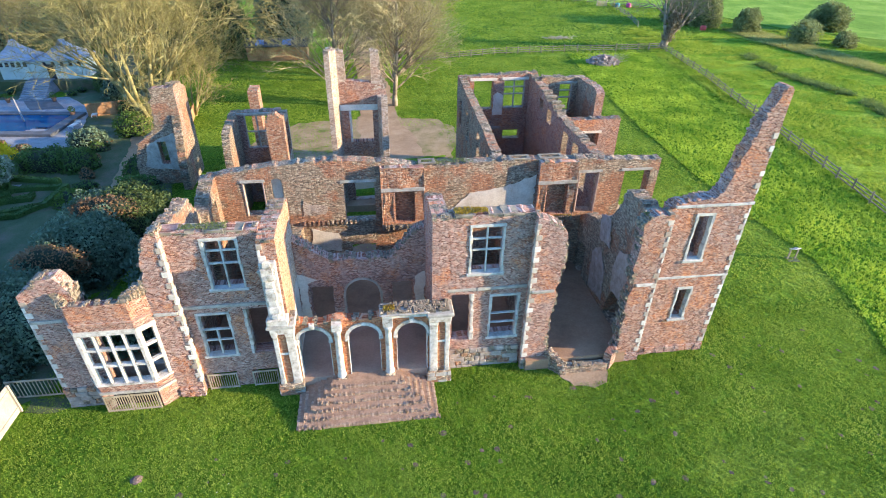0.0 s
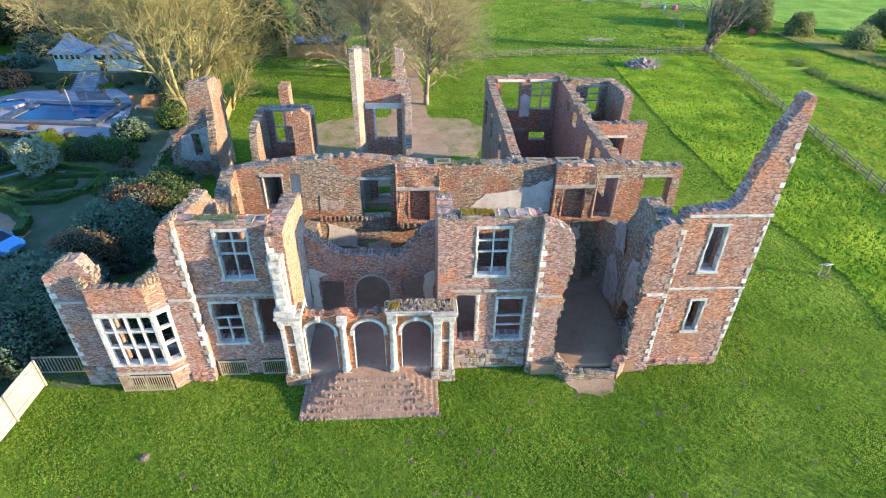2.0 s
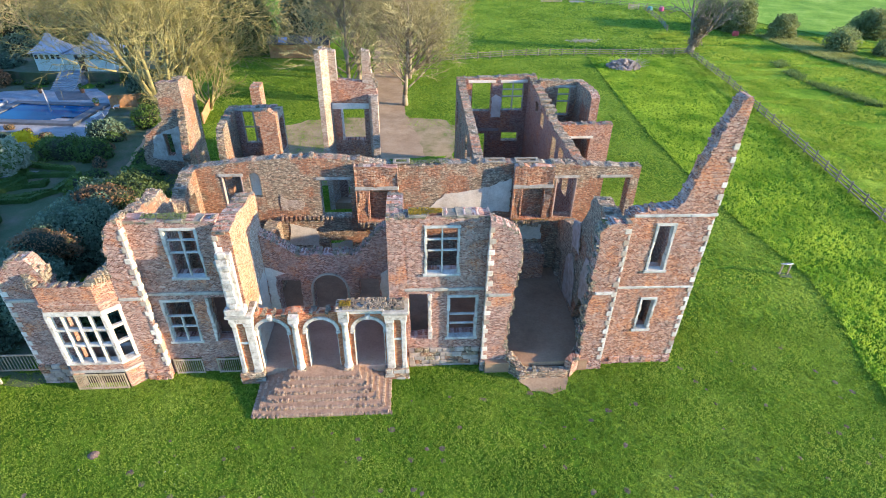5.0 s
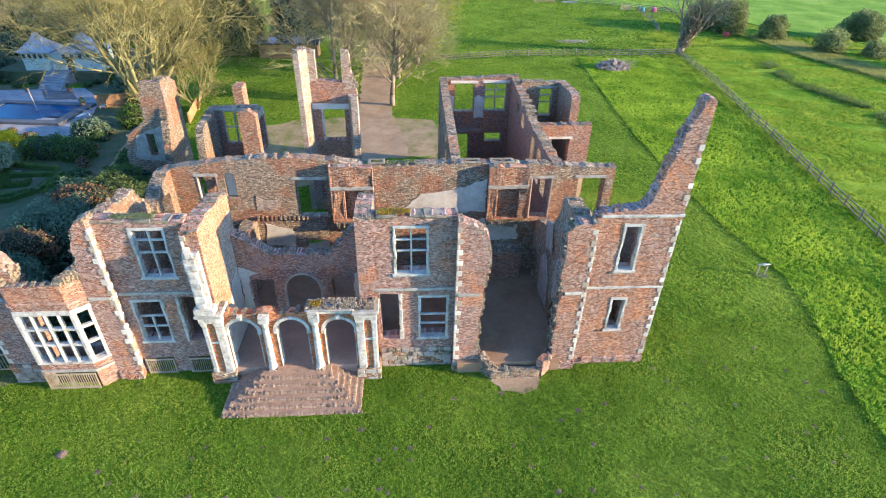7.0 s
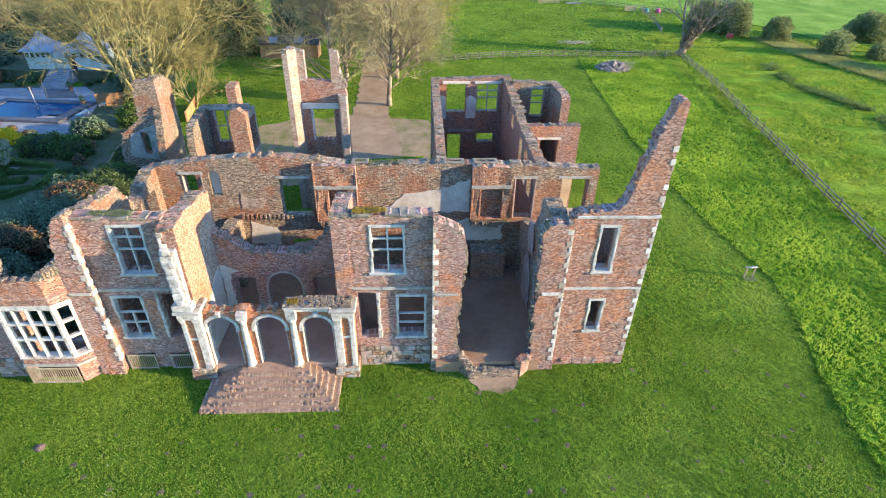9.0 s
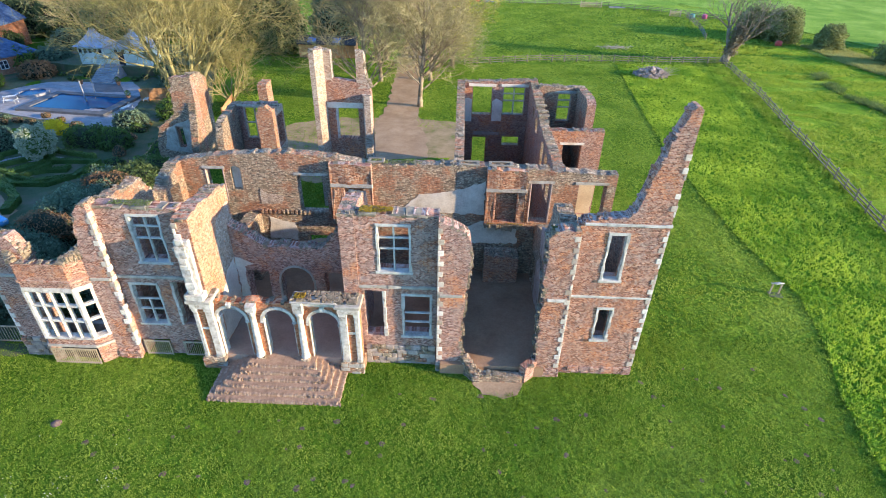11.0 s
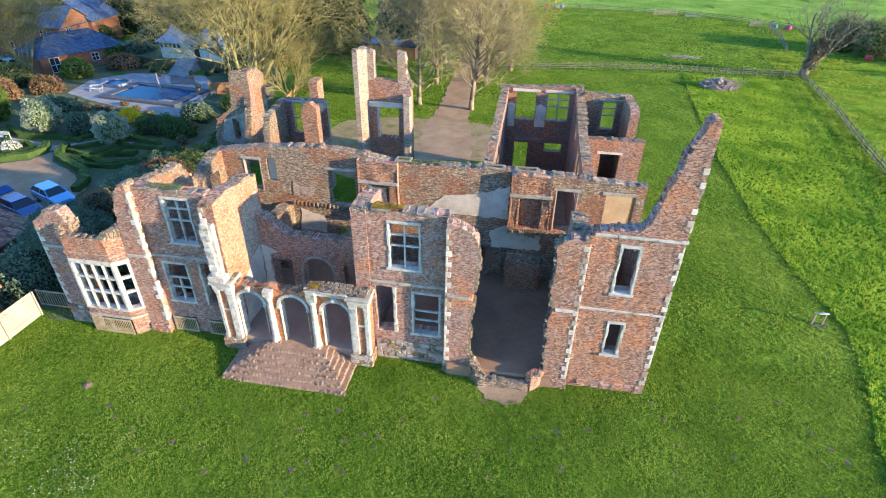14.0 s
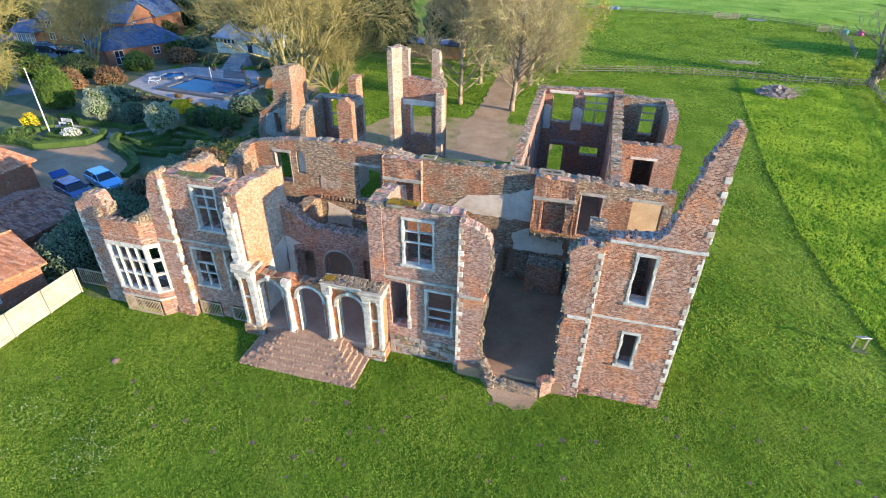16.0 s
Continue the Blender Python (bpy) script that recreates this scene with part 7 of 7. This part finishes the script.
gable_house((-80.0, 89.4, Z0), 4, 18.5, 8.4, 4.6, 2.7, SLATE, "long brick house with blue slate roof and a sunlit gable", [("s", u, z, 1.1, 1.2) for u in (-7.5, -4.5, -1, 2.5, 6) for z in (0.8, 2.9)] + [("e", -2.2, 2.6, 0.9, 1.6)])
gable_house((-74.5, 97.0, Z0), 94, 8, 8, 4.6, 2.9, SLATE, "rear wing of the brick house under blue slate", [("e", -1.0, 2.6, 1.1, 1.4)])
gable_house((-91.6, 84.6, Z0), 4, 5.0, 4.4, 2.4, 1.5, SLATE, "low conservatory with blue roof and white glazing bars", [("s", u, 0.3, 0.75, 1.7) for u in (-1.9, -0.95, 0.0, 0.95, 1.9)], hip=1.2, name="conservatory")
gable_house((-65.0, 81.4, Z0), 62, 13, 8.5, 2.7, 2.2, SLATE, "low brick annexe with hipped blue slate roof", [("s", -4.6, 0.2, 1.3, 2.1), ("s", 1.5, 1.0, 1.0, 1.1), ("s", 4.5, 1.0, 1.0, 1.1), ("e", 1.2, 1.0, 0.9, 1.1)], hip=3.4)
gable_house((-28.0, 17.5, Z0), 71, 12.5, 8.6, 2.2, 0.8, TILE, "low brick outbuilding with orange clay tile roof", [("s", 3.0, 0.7, 0.7, 0.6), ("e", 1.0, 0.8, 0.9, 0.9)], name="outbuilding")
gable_house((-30.4, 24.6, Z0), 88, 11.6, 7.4, 1.7, 0.9, MOSSY, "low outbuilding with mossy red-brown tile roof", (), name="outbuilding", wallm=BRICK_RED)
gable_house((-40.6, 30.3, Z0), 90, 9.0, 8.0, 2.9, 2.4, TILE, "brick outbuilding with orange tile roof beside the court", [("e", 0, 0.8, 1.2, 1.2)], hip=2.2, name="outbuilding")

# ---- cars ----
RUBBER = plain_material("tyre_rubber", [(0.3, (0.012, 0.012, 0.012)), (0.7, (0.03, 0.03, 0.03))], 5, 0.8, 30, 0.2, 0.005)
RIM = plain_material("alloy", [(0.3, (0.4, 0.4, 0.42)), (0.7, (0.6, 0.6, 0.62))], 5, 0.3, 20, 0.05, 0.002, 0.9)
LAMP = plain_material("lamp_glass", [(0.3, (0.6, 0.62, 0.65)), (0.7, (0.75, 0.77, 0.8))], 5, 0.1, 20, 0.05, 0.002)
TAIL = plain_material("tail_lamp", [(0.3, (0.3, 0.01, 0.01)), (0.7, (0.45, 0.02, 0.02))], 5, 0.15, 20, 0.05, 0.002)


def car(at, turn, colour, label, boot_open=False):
    m, nd, lk, bs = material("car_paint")
    bs.inputs["Base Color"].default_value = (*colour, 1)
    bs.inputs["Roughness"].default_value, bs.inputs["Metallic"].default_value = 0.25, 0.35
    bs.inputs["Coat Weight"].default_value = 0.6
    t = thing("car", at, label, "car")
    t.rotation_euler = (0, 0, radians(turn))
    # side outline of the body, front at +x, swept across the width with narrower shoulders
    prof = [(-2.15, 0.35), (2.1, 0.32), (2.22, 0.55), (2.15, 0.78), (1.2, 0.98), (0.9, 1.02), (-2.1, 1.05), (-2.22, 0.8)]
    roof = [(1.0, 1.0), (0.35, 1.45), (-0.4, 1.52), (-1.5, 1.48), (-2.05, 1.04)]
    g = Geo()
    n = len(prof)
    ys = [(-0.9, 0.94), (-0.82, 1.0), (0.82, 1.0), (0.9, 0.94)]
    for y, s in ys:
        g.v += [(x * (0.97 if abs(y) > 0.85 else 1), y, 0.66 + (z - 0.66) * s) for x, z in prof]
    for j in range(3):
        g.f += [(j * n + k, (j + 1) * n + k, (j + 1) * n + (k + 1) % n, j * n + (k + 1) % n) for k in range(n)]
    g.f += [tuple(range(n)), tuple(range(4 * n - 1, 3 * n - 1, -1))]
    body = g.done("body", m, t)
    g = Geo()
    n = len(roof)
    for y, i in ((-1, 0), (1, 0)):
        g.v += [(x, y * (0.82 if z < 1.1 else 0.64), z) for x, z in roof]
    g.f = [(k, n + k, n + k + 1, k + 1) for k in range(n - 1)] + [tuple(range(n)), tuple(range(2 * n - 1, n - 1, -1))]
    g.done("cabin_glass", GLASS, t, "dark car windows")
    g = Geo()
    g.box(-1.52, 0.36, -0.66, 0.66, 1.44, 1.54, 0.03)
    g.done("roof_panel", m, t)
    for s in (-1, 1):
        for (x0, z0), (x1, z1) in zip(roof, roof[1:]):
            w0, w1 = (0.83 if z0 < 1.1 else 0.65), (0.83 if z1 < 1.1 else 0.65)
            Geo().tube((x0, s * w0, z0), (x1, s * w1, z1), 0.045, 0.045, 5).done("pillar", m, t)
        Geo().tube((-0.35, s * 0.83, 1.02), (-0.4, s * 0.655, 1.5), 0.04, 0.04, 5).done("pillar", m, t)
        Geo().box(0.55, 0.75, s * 0.98 - 0.08, s * 0.98 + 0.08, 1.0, 1.14, 0.03).done("mirror", m, t)
        Geo().box(2.05, 2.2, s * 0.62 - 0.16, s * 0.62 + 0.16, 0.62, 0.76, 0.02).done("headlight", LAMP, t)
        Geo().box(-2.24, -2.1, s * 0.68 - 0.12, s * 0.68 + 0.12, 0.75, 1.0, 0.02).done("tail_light", TAIL, t)
        for x in (1.35, -1.35):
            ty = Geo()
            ty.tube((x, s * 0.72, 0.33), (x, s * 0.93, 0.33), 0.33, 0.33, 18)
            wheel = ty.done("wheel", RUBBER, t)
            Geo().tube((x, s * 0.9, 0.33), (x, s * 0.945, 0.33), 0.21, 0.19, 12).done("rim", RIM, wheel)
    if boot_open:
        g = Geo()
        g.add([(-1.95, -0.75, 1.5), (-1.95, 0.75, 1.5), (-2.75, 0.66, 1.85), (-2.75, -0.66, 1.85), (-1.95, -0.75, 1.57), (-1.95, 0.75, 1.57), (-2.75, 0.66, 1.91), (-2.75, -0.66, 1.91)],
              [(4, 5, 6, 7), (3, 2, 1, 0), (0, 1, 5, 4), (1, 2, 6, 5), (2, 3, 7, 6), (3, 0, 4, 7)])
        g.done("tailgate", m, t, "raised tailgate")
    return t


car((-30.7, 36.7, -0.1), -22, (0.14, 0.38, 0.66), "pale metallic blue hatchback parked on the gravel")
car((-31.6, 34.1, -0.1), -20, (0.01, 0.055, 0.22), "dark blue estate car with its tailgate raised", True)
car((-82.9, 79.2, -0.1), 5, (0.02, 0.022, 0.03), "black car parked before the brick house")
car((-76.3, 77.7, -0.1), 5, (0.015, 0.016, 0.02), "black car parked before the brick house")

# ---- loungers and pots by the pool ----
lounger = thing("sun_lounger", (-50.5, 67.6, -0.02), "white slatted sun lounger on the pool terrace", "lounger", "pool loungers")
for k in range(9):
    Geo().box(-0.95 + 0.21 * k, -0.78 + 0.21 * k, -0.32, 0.32, 0.3 + (0.09 * (k - 6) if k > 6 else 0), 0.34 + (0.09 * (k - 6) if k > 6 else 0), 0.01).done("slat", WHITE, lounger)
for x in (-0.85, 0.7):
    for y in (-0.28, 0.28):
        Geo().box(x - 0.03, x + 0.03, y - 0.03, y + 0.03, 0, 0.3, 0.005).done("leg", WHITE, lounger)
for x, y, a in ((-51.8, 69.4, 30), (-33.6, 70.4, 100), (-34.4, 66.5, 80)):
    copy_thing(lounger, pose(x, y, -0.02, 0, 0, a))
CLAY = plain_material("terracotta", [(0.3, (0.16, 0.09, 0.06)), (0.7, (0.26, 0.15, 0.10))], 3, 0.85, 15, 0.3, 0.01)
pot = thing("plant_pot", (-46.6, 76.6, -0.02), "terracotta pot with a small clipped plant", "pot", "terrace pots")
Geo().lathe(0, 0, [(0.2, 0), (0.3, 0.45), (0.34, 0.46), (0.34, 0.55), (0.27, 0.55)], 14).done("pot_body", CLAY, pot)
pp2 = NPR.normal(size=(260, 3))
pp2 /= np.linalg.norm(pp2, axis=1, keepdims=True)
leaf_cloud(pp2 * 0.36 + (0, 0, 0.85), pp2, 0.07, "foliage", HEDGE, pot)
for x, y in ((-41.0, 76.6), (-36.2, 70.4)):
    copy_thing(pot, pose(x, y, -0.02, 0, 0, 40))

# ---- molehills and grass ----
MOLE = plain_material("molehill_soil", [(0.3, (0.10, 0.062, 0.05)), (0.5, (0.165, 0.11, 0.09)), (0.7, (0.24, 0.17, 0.14))], 3, 0.95, 12, 0.9, 0.05)
g = Geo()
for j, (r, z) in enumerate(((0.3, -0.05), (0.26, 0.04), (0.17, 0.1), (0.07, 0.13))):
    g.v += [(r * math.cos(math.tau * k / 10) * RNG.uniform(0.75, 1.2), r * math.sin(math.tau * k / 10) * RNG.uniform(0.75, 1.2), z + RNG.uniform(-0.02, 0.02)) for k in range(10)]
g.f = [(10 * j + k, 10 * j + (k + 1) % 10, 10 * j + 10 + (k + 1) % 10, 10 * j + 10 + k) for j in range(3) for k in range(10)] + [tuple(range(30, 40))]
mh = tagged(g.done("molehill", MOLE), "small crumbled brown molehill in the lawn", "molehill", "molehills")
mh.location = (-12.0, 17.3, -0.15)
spots = [(-9.8, 16.2), (4.6, 16.9), (5.4, 16.9), (-5.0, 14.6), (-4.2, 14.5), (20.5, 17.4)]
while len(spots) < 150:
    x, y = RNG.uniform(1, 30), RNG.uniform(6, 24)
    if RNG.random() < 0.15:
        x, y = RNG.uniform(-16, 2), RNG.uniform(9, 19)
    if y > 20.5 and x < 20:
        continue
    spots.append((x, y))
for x, y in spots:
    s = RNG.uniform(0.4, 0.8)
    copy_thing(mh, pose(x, y, ground_z(x, y) - 0.02, 0, 0, RNG.uniform(0, 360)) @ Matrix.Diagonal((s, s * RNG.uniform(0.6, 1.3), s * 0.45, 1)))

BLADE = leaf_material("grass_blades", (0.125, 0.23, 0.016), (0.35, 0.455, 0.065), 0.5, 0.7, 0.42)
BLADE2 = leaf_material("pasture_blades", (0.14, 0.28, 0.018), (0.48, 0.60, 0.065), 0.5, 0.7, 0.5)


def tufts(name, n, xr, yr, ok, h, mat, label, w=0.03, lift=0.0):
    """Grass in tufts: each tuft several narrow blades that lean outward."""
    x, y = NPR.uniform(*xr, n), NPR.uniform(*yr, n)
    keep = np.array([ok(a, b) for a, b in zip(x, y)])
    x, y = x[keep], y[keep]
    z = np.array([ground_z(a, b) for a, b in zip(x, y)]) + lift
    B = 6
    m = len(x) * B
    X = np.repeat(np.stack([x, y, z], 1), B, 0) + NPR.normal(size=(m, 3)) * (0.07, 0.07, 0)
    a = NPR.uniform(0, math.tau, m)
    hh = h * NPR.uniform(0.5, 1.4, m)
    lean = NPR.uniform(0.3, 1.1, m) * hh
    side = np.stack([-np.sin(a), np.cos(a), 0 * a], 1) * w * NPR.uniform(0.7, 1.4, (m, 1))
    tip = X + np.stack([np.cos(a) * lean, np.sin(a) * lean, hh], 1)
    v = np.stack([X - side, X + side, tip], 1).reshape(-1, 3)
    me = bpy.data.meshes.new(name)
    me.vertices.add(3 * m)
    me.vertices.foreach_set("co", v.astype(np.float32).ravel())
    me.loops.add(3 * m)
    me.loops.foreach_set("vertex_index", np.arange(3 * m, dtype=np.int32))
    me.polygons.add(m)
    me.polygons.foreach_set("loop_start", np.arange(0, 3 * m, 3, dtype=np.int32))
    me.update(calc_edges=True)
    me.validate()
    me.materials.append(mat)
    return tagged(new(name, me), label, "grass", kind="stuff")


EDGE = [(-8, 28), (0, 29), (10, 30), (18, 31), (22, 31.8), (26, 33.2), (31, 34.2), (38, 33.3), (46, 32.8), (60, 33), (76, 34.2), (94, 35.9), (98, 36.5)]


def edge_x(y):
    """Where the rough pasture begins."""
    for (a, u), (b, v) in zip(EDGE, EDGE[1:]):
        if a <= y < b:
            return u + (v - u) * (y - a) / (b - a)
    return 36.5


def on_lawn(x, y):
    if -17.3 < x < 19.7 and 22.6 < y < 32.4 or 8.6 < x < 20.4 and 32 < y < 52.5:
        return False
    if (-4.8 < x < 2.8 and 19.15 < y < 23) or (10.3 < x < 12.9 and 20.6 < y < 23):
        return False
    if x < -19.3 + 0.02 * (y - 20) and y < 47 or y > 47 and x < -19.5 - 0.2 * (y - 47):
        return False
    if y > 46 and -1.8 + 0.02 * (y - 60) < x < 3.6 + (5 if 54 < y < 63 else 0):
        return False
    if 47 < y < 66 and -13 < x < 9 and NPR.rand() < 0.65:
        return False
    return x < edge_x(y) + 0.15


def on_pasture(x, y):
    return x > edge_x(y) - 0.1


tufts("lawn_grass", 80000, (-20, 34), (2, 26), on_lawn, 0.065, BLADE, "short uneven lawn grass", 0.02)
tufts("field_grass", 75000, (-24, 36), (26, 96), on_lawn, 0.09, BLADE, "short uneven meadow grass", 0.03)
tufts("pasture_grass", 65000, (28, 60), (2, 97), on_pasture, 0.17, BLADE2, "taller tufted pasture grass", 0.035, 0.05)
BLADE3 = leaf_material("yellowed_blades", (0.15, 0.27, 0.018), (0.44, 0.50, 0.07), 0.5, 0.7)
WEEDB = leaf_material("coarse_weeds", (0.07, 0.13, 0.03), (0.22, 0.28, 0.08), 0.4, 0.7)
TAWNY = leaf_material("tawny_stalks", (0.17, 0.21, 0.05), (0.44, 0.42, 0.14), 0.4, 0.7)


def clumped(x, y):
    return x > 45 + 0.105 * (y - 28) and noise.noise(Vector((x * 0.12, y * 0.4, 1))) > -0.15


tufts("hay_grass", 60000, (44, 100), (20, 118), clumped, 0.24, BLADE3, "streaky long grass of the sloping pasture", 0.05, 0.1)
tufts("weed_line", 5000, (65, 71), (52, 94), lambda x, y: abs(x - 68 - 1.2 * math.sin(0.21 * y)) < 0.4 + 1.2 * NPR.rand() and noise.noise(Vector((x * 0.3, y * 0.3, 7))) > -0.2, 0.55, WEEDB, "line of coarse weeds along an old field boundary", 0.06, 0.1)
tufts("bank_grass", 9000, (78, 89), (62, 117), lambda x, y: 87.5 - 0.07 * abs(y - 90) > x > 87 - 0.22 * (y - 62), 0.5, TAWNY, "dry tawny stalks on the field bank", 0.06, 0.2)
tufts("far_grass", 30000, (5, 90), (97, 165), lambda x, y: True, 0.16, BLADE, "long grass of the far fields", 0.06)

DAISY = leaf_material("daisy_petals", (0.55, 0.50, 0.48), (0.85, 0.82, 0.80))
dn = 1500
dx = NPR.uniform(-19, -7, dn)
dy = 13.2 + 0.12 * dx + NPR.normal(size=dn) * 1.5
dp = np.stack([dx, dy, np.array([ground_z(a, b) for a, b in zip(dx, dy)]) + 0.09], 1)
dp = dp[np.array([noise.noise(Vector((a * 0.5, b * 0.5, 9))) > 0.0 for a, b in zip(dx, dy)])]
tagged(leaf_cloud(dp, np.tile((0, 0, 1.0), (len(dp), 1)), 0.03, "daisies", DAISY, None), "small white daisies scattered in the lawn", "flowers", kind="stuff")
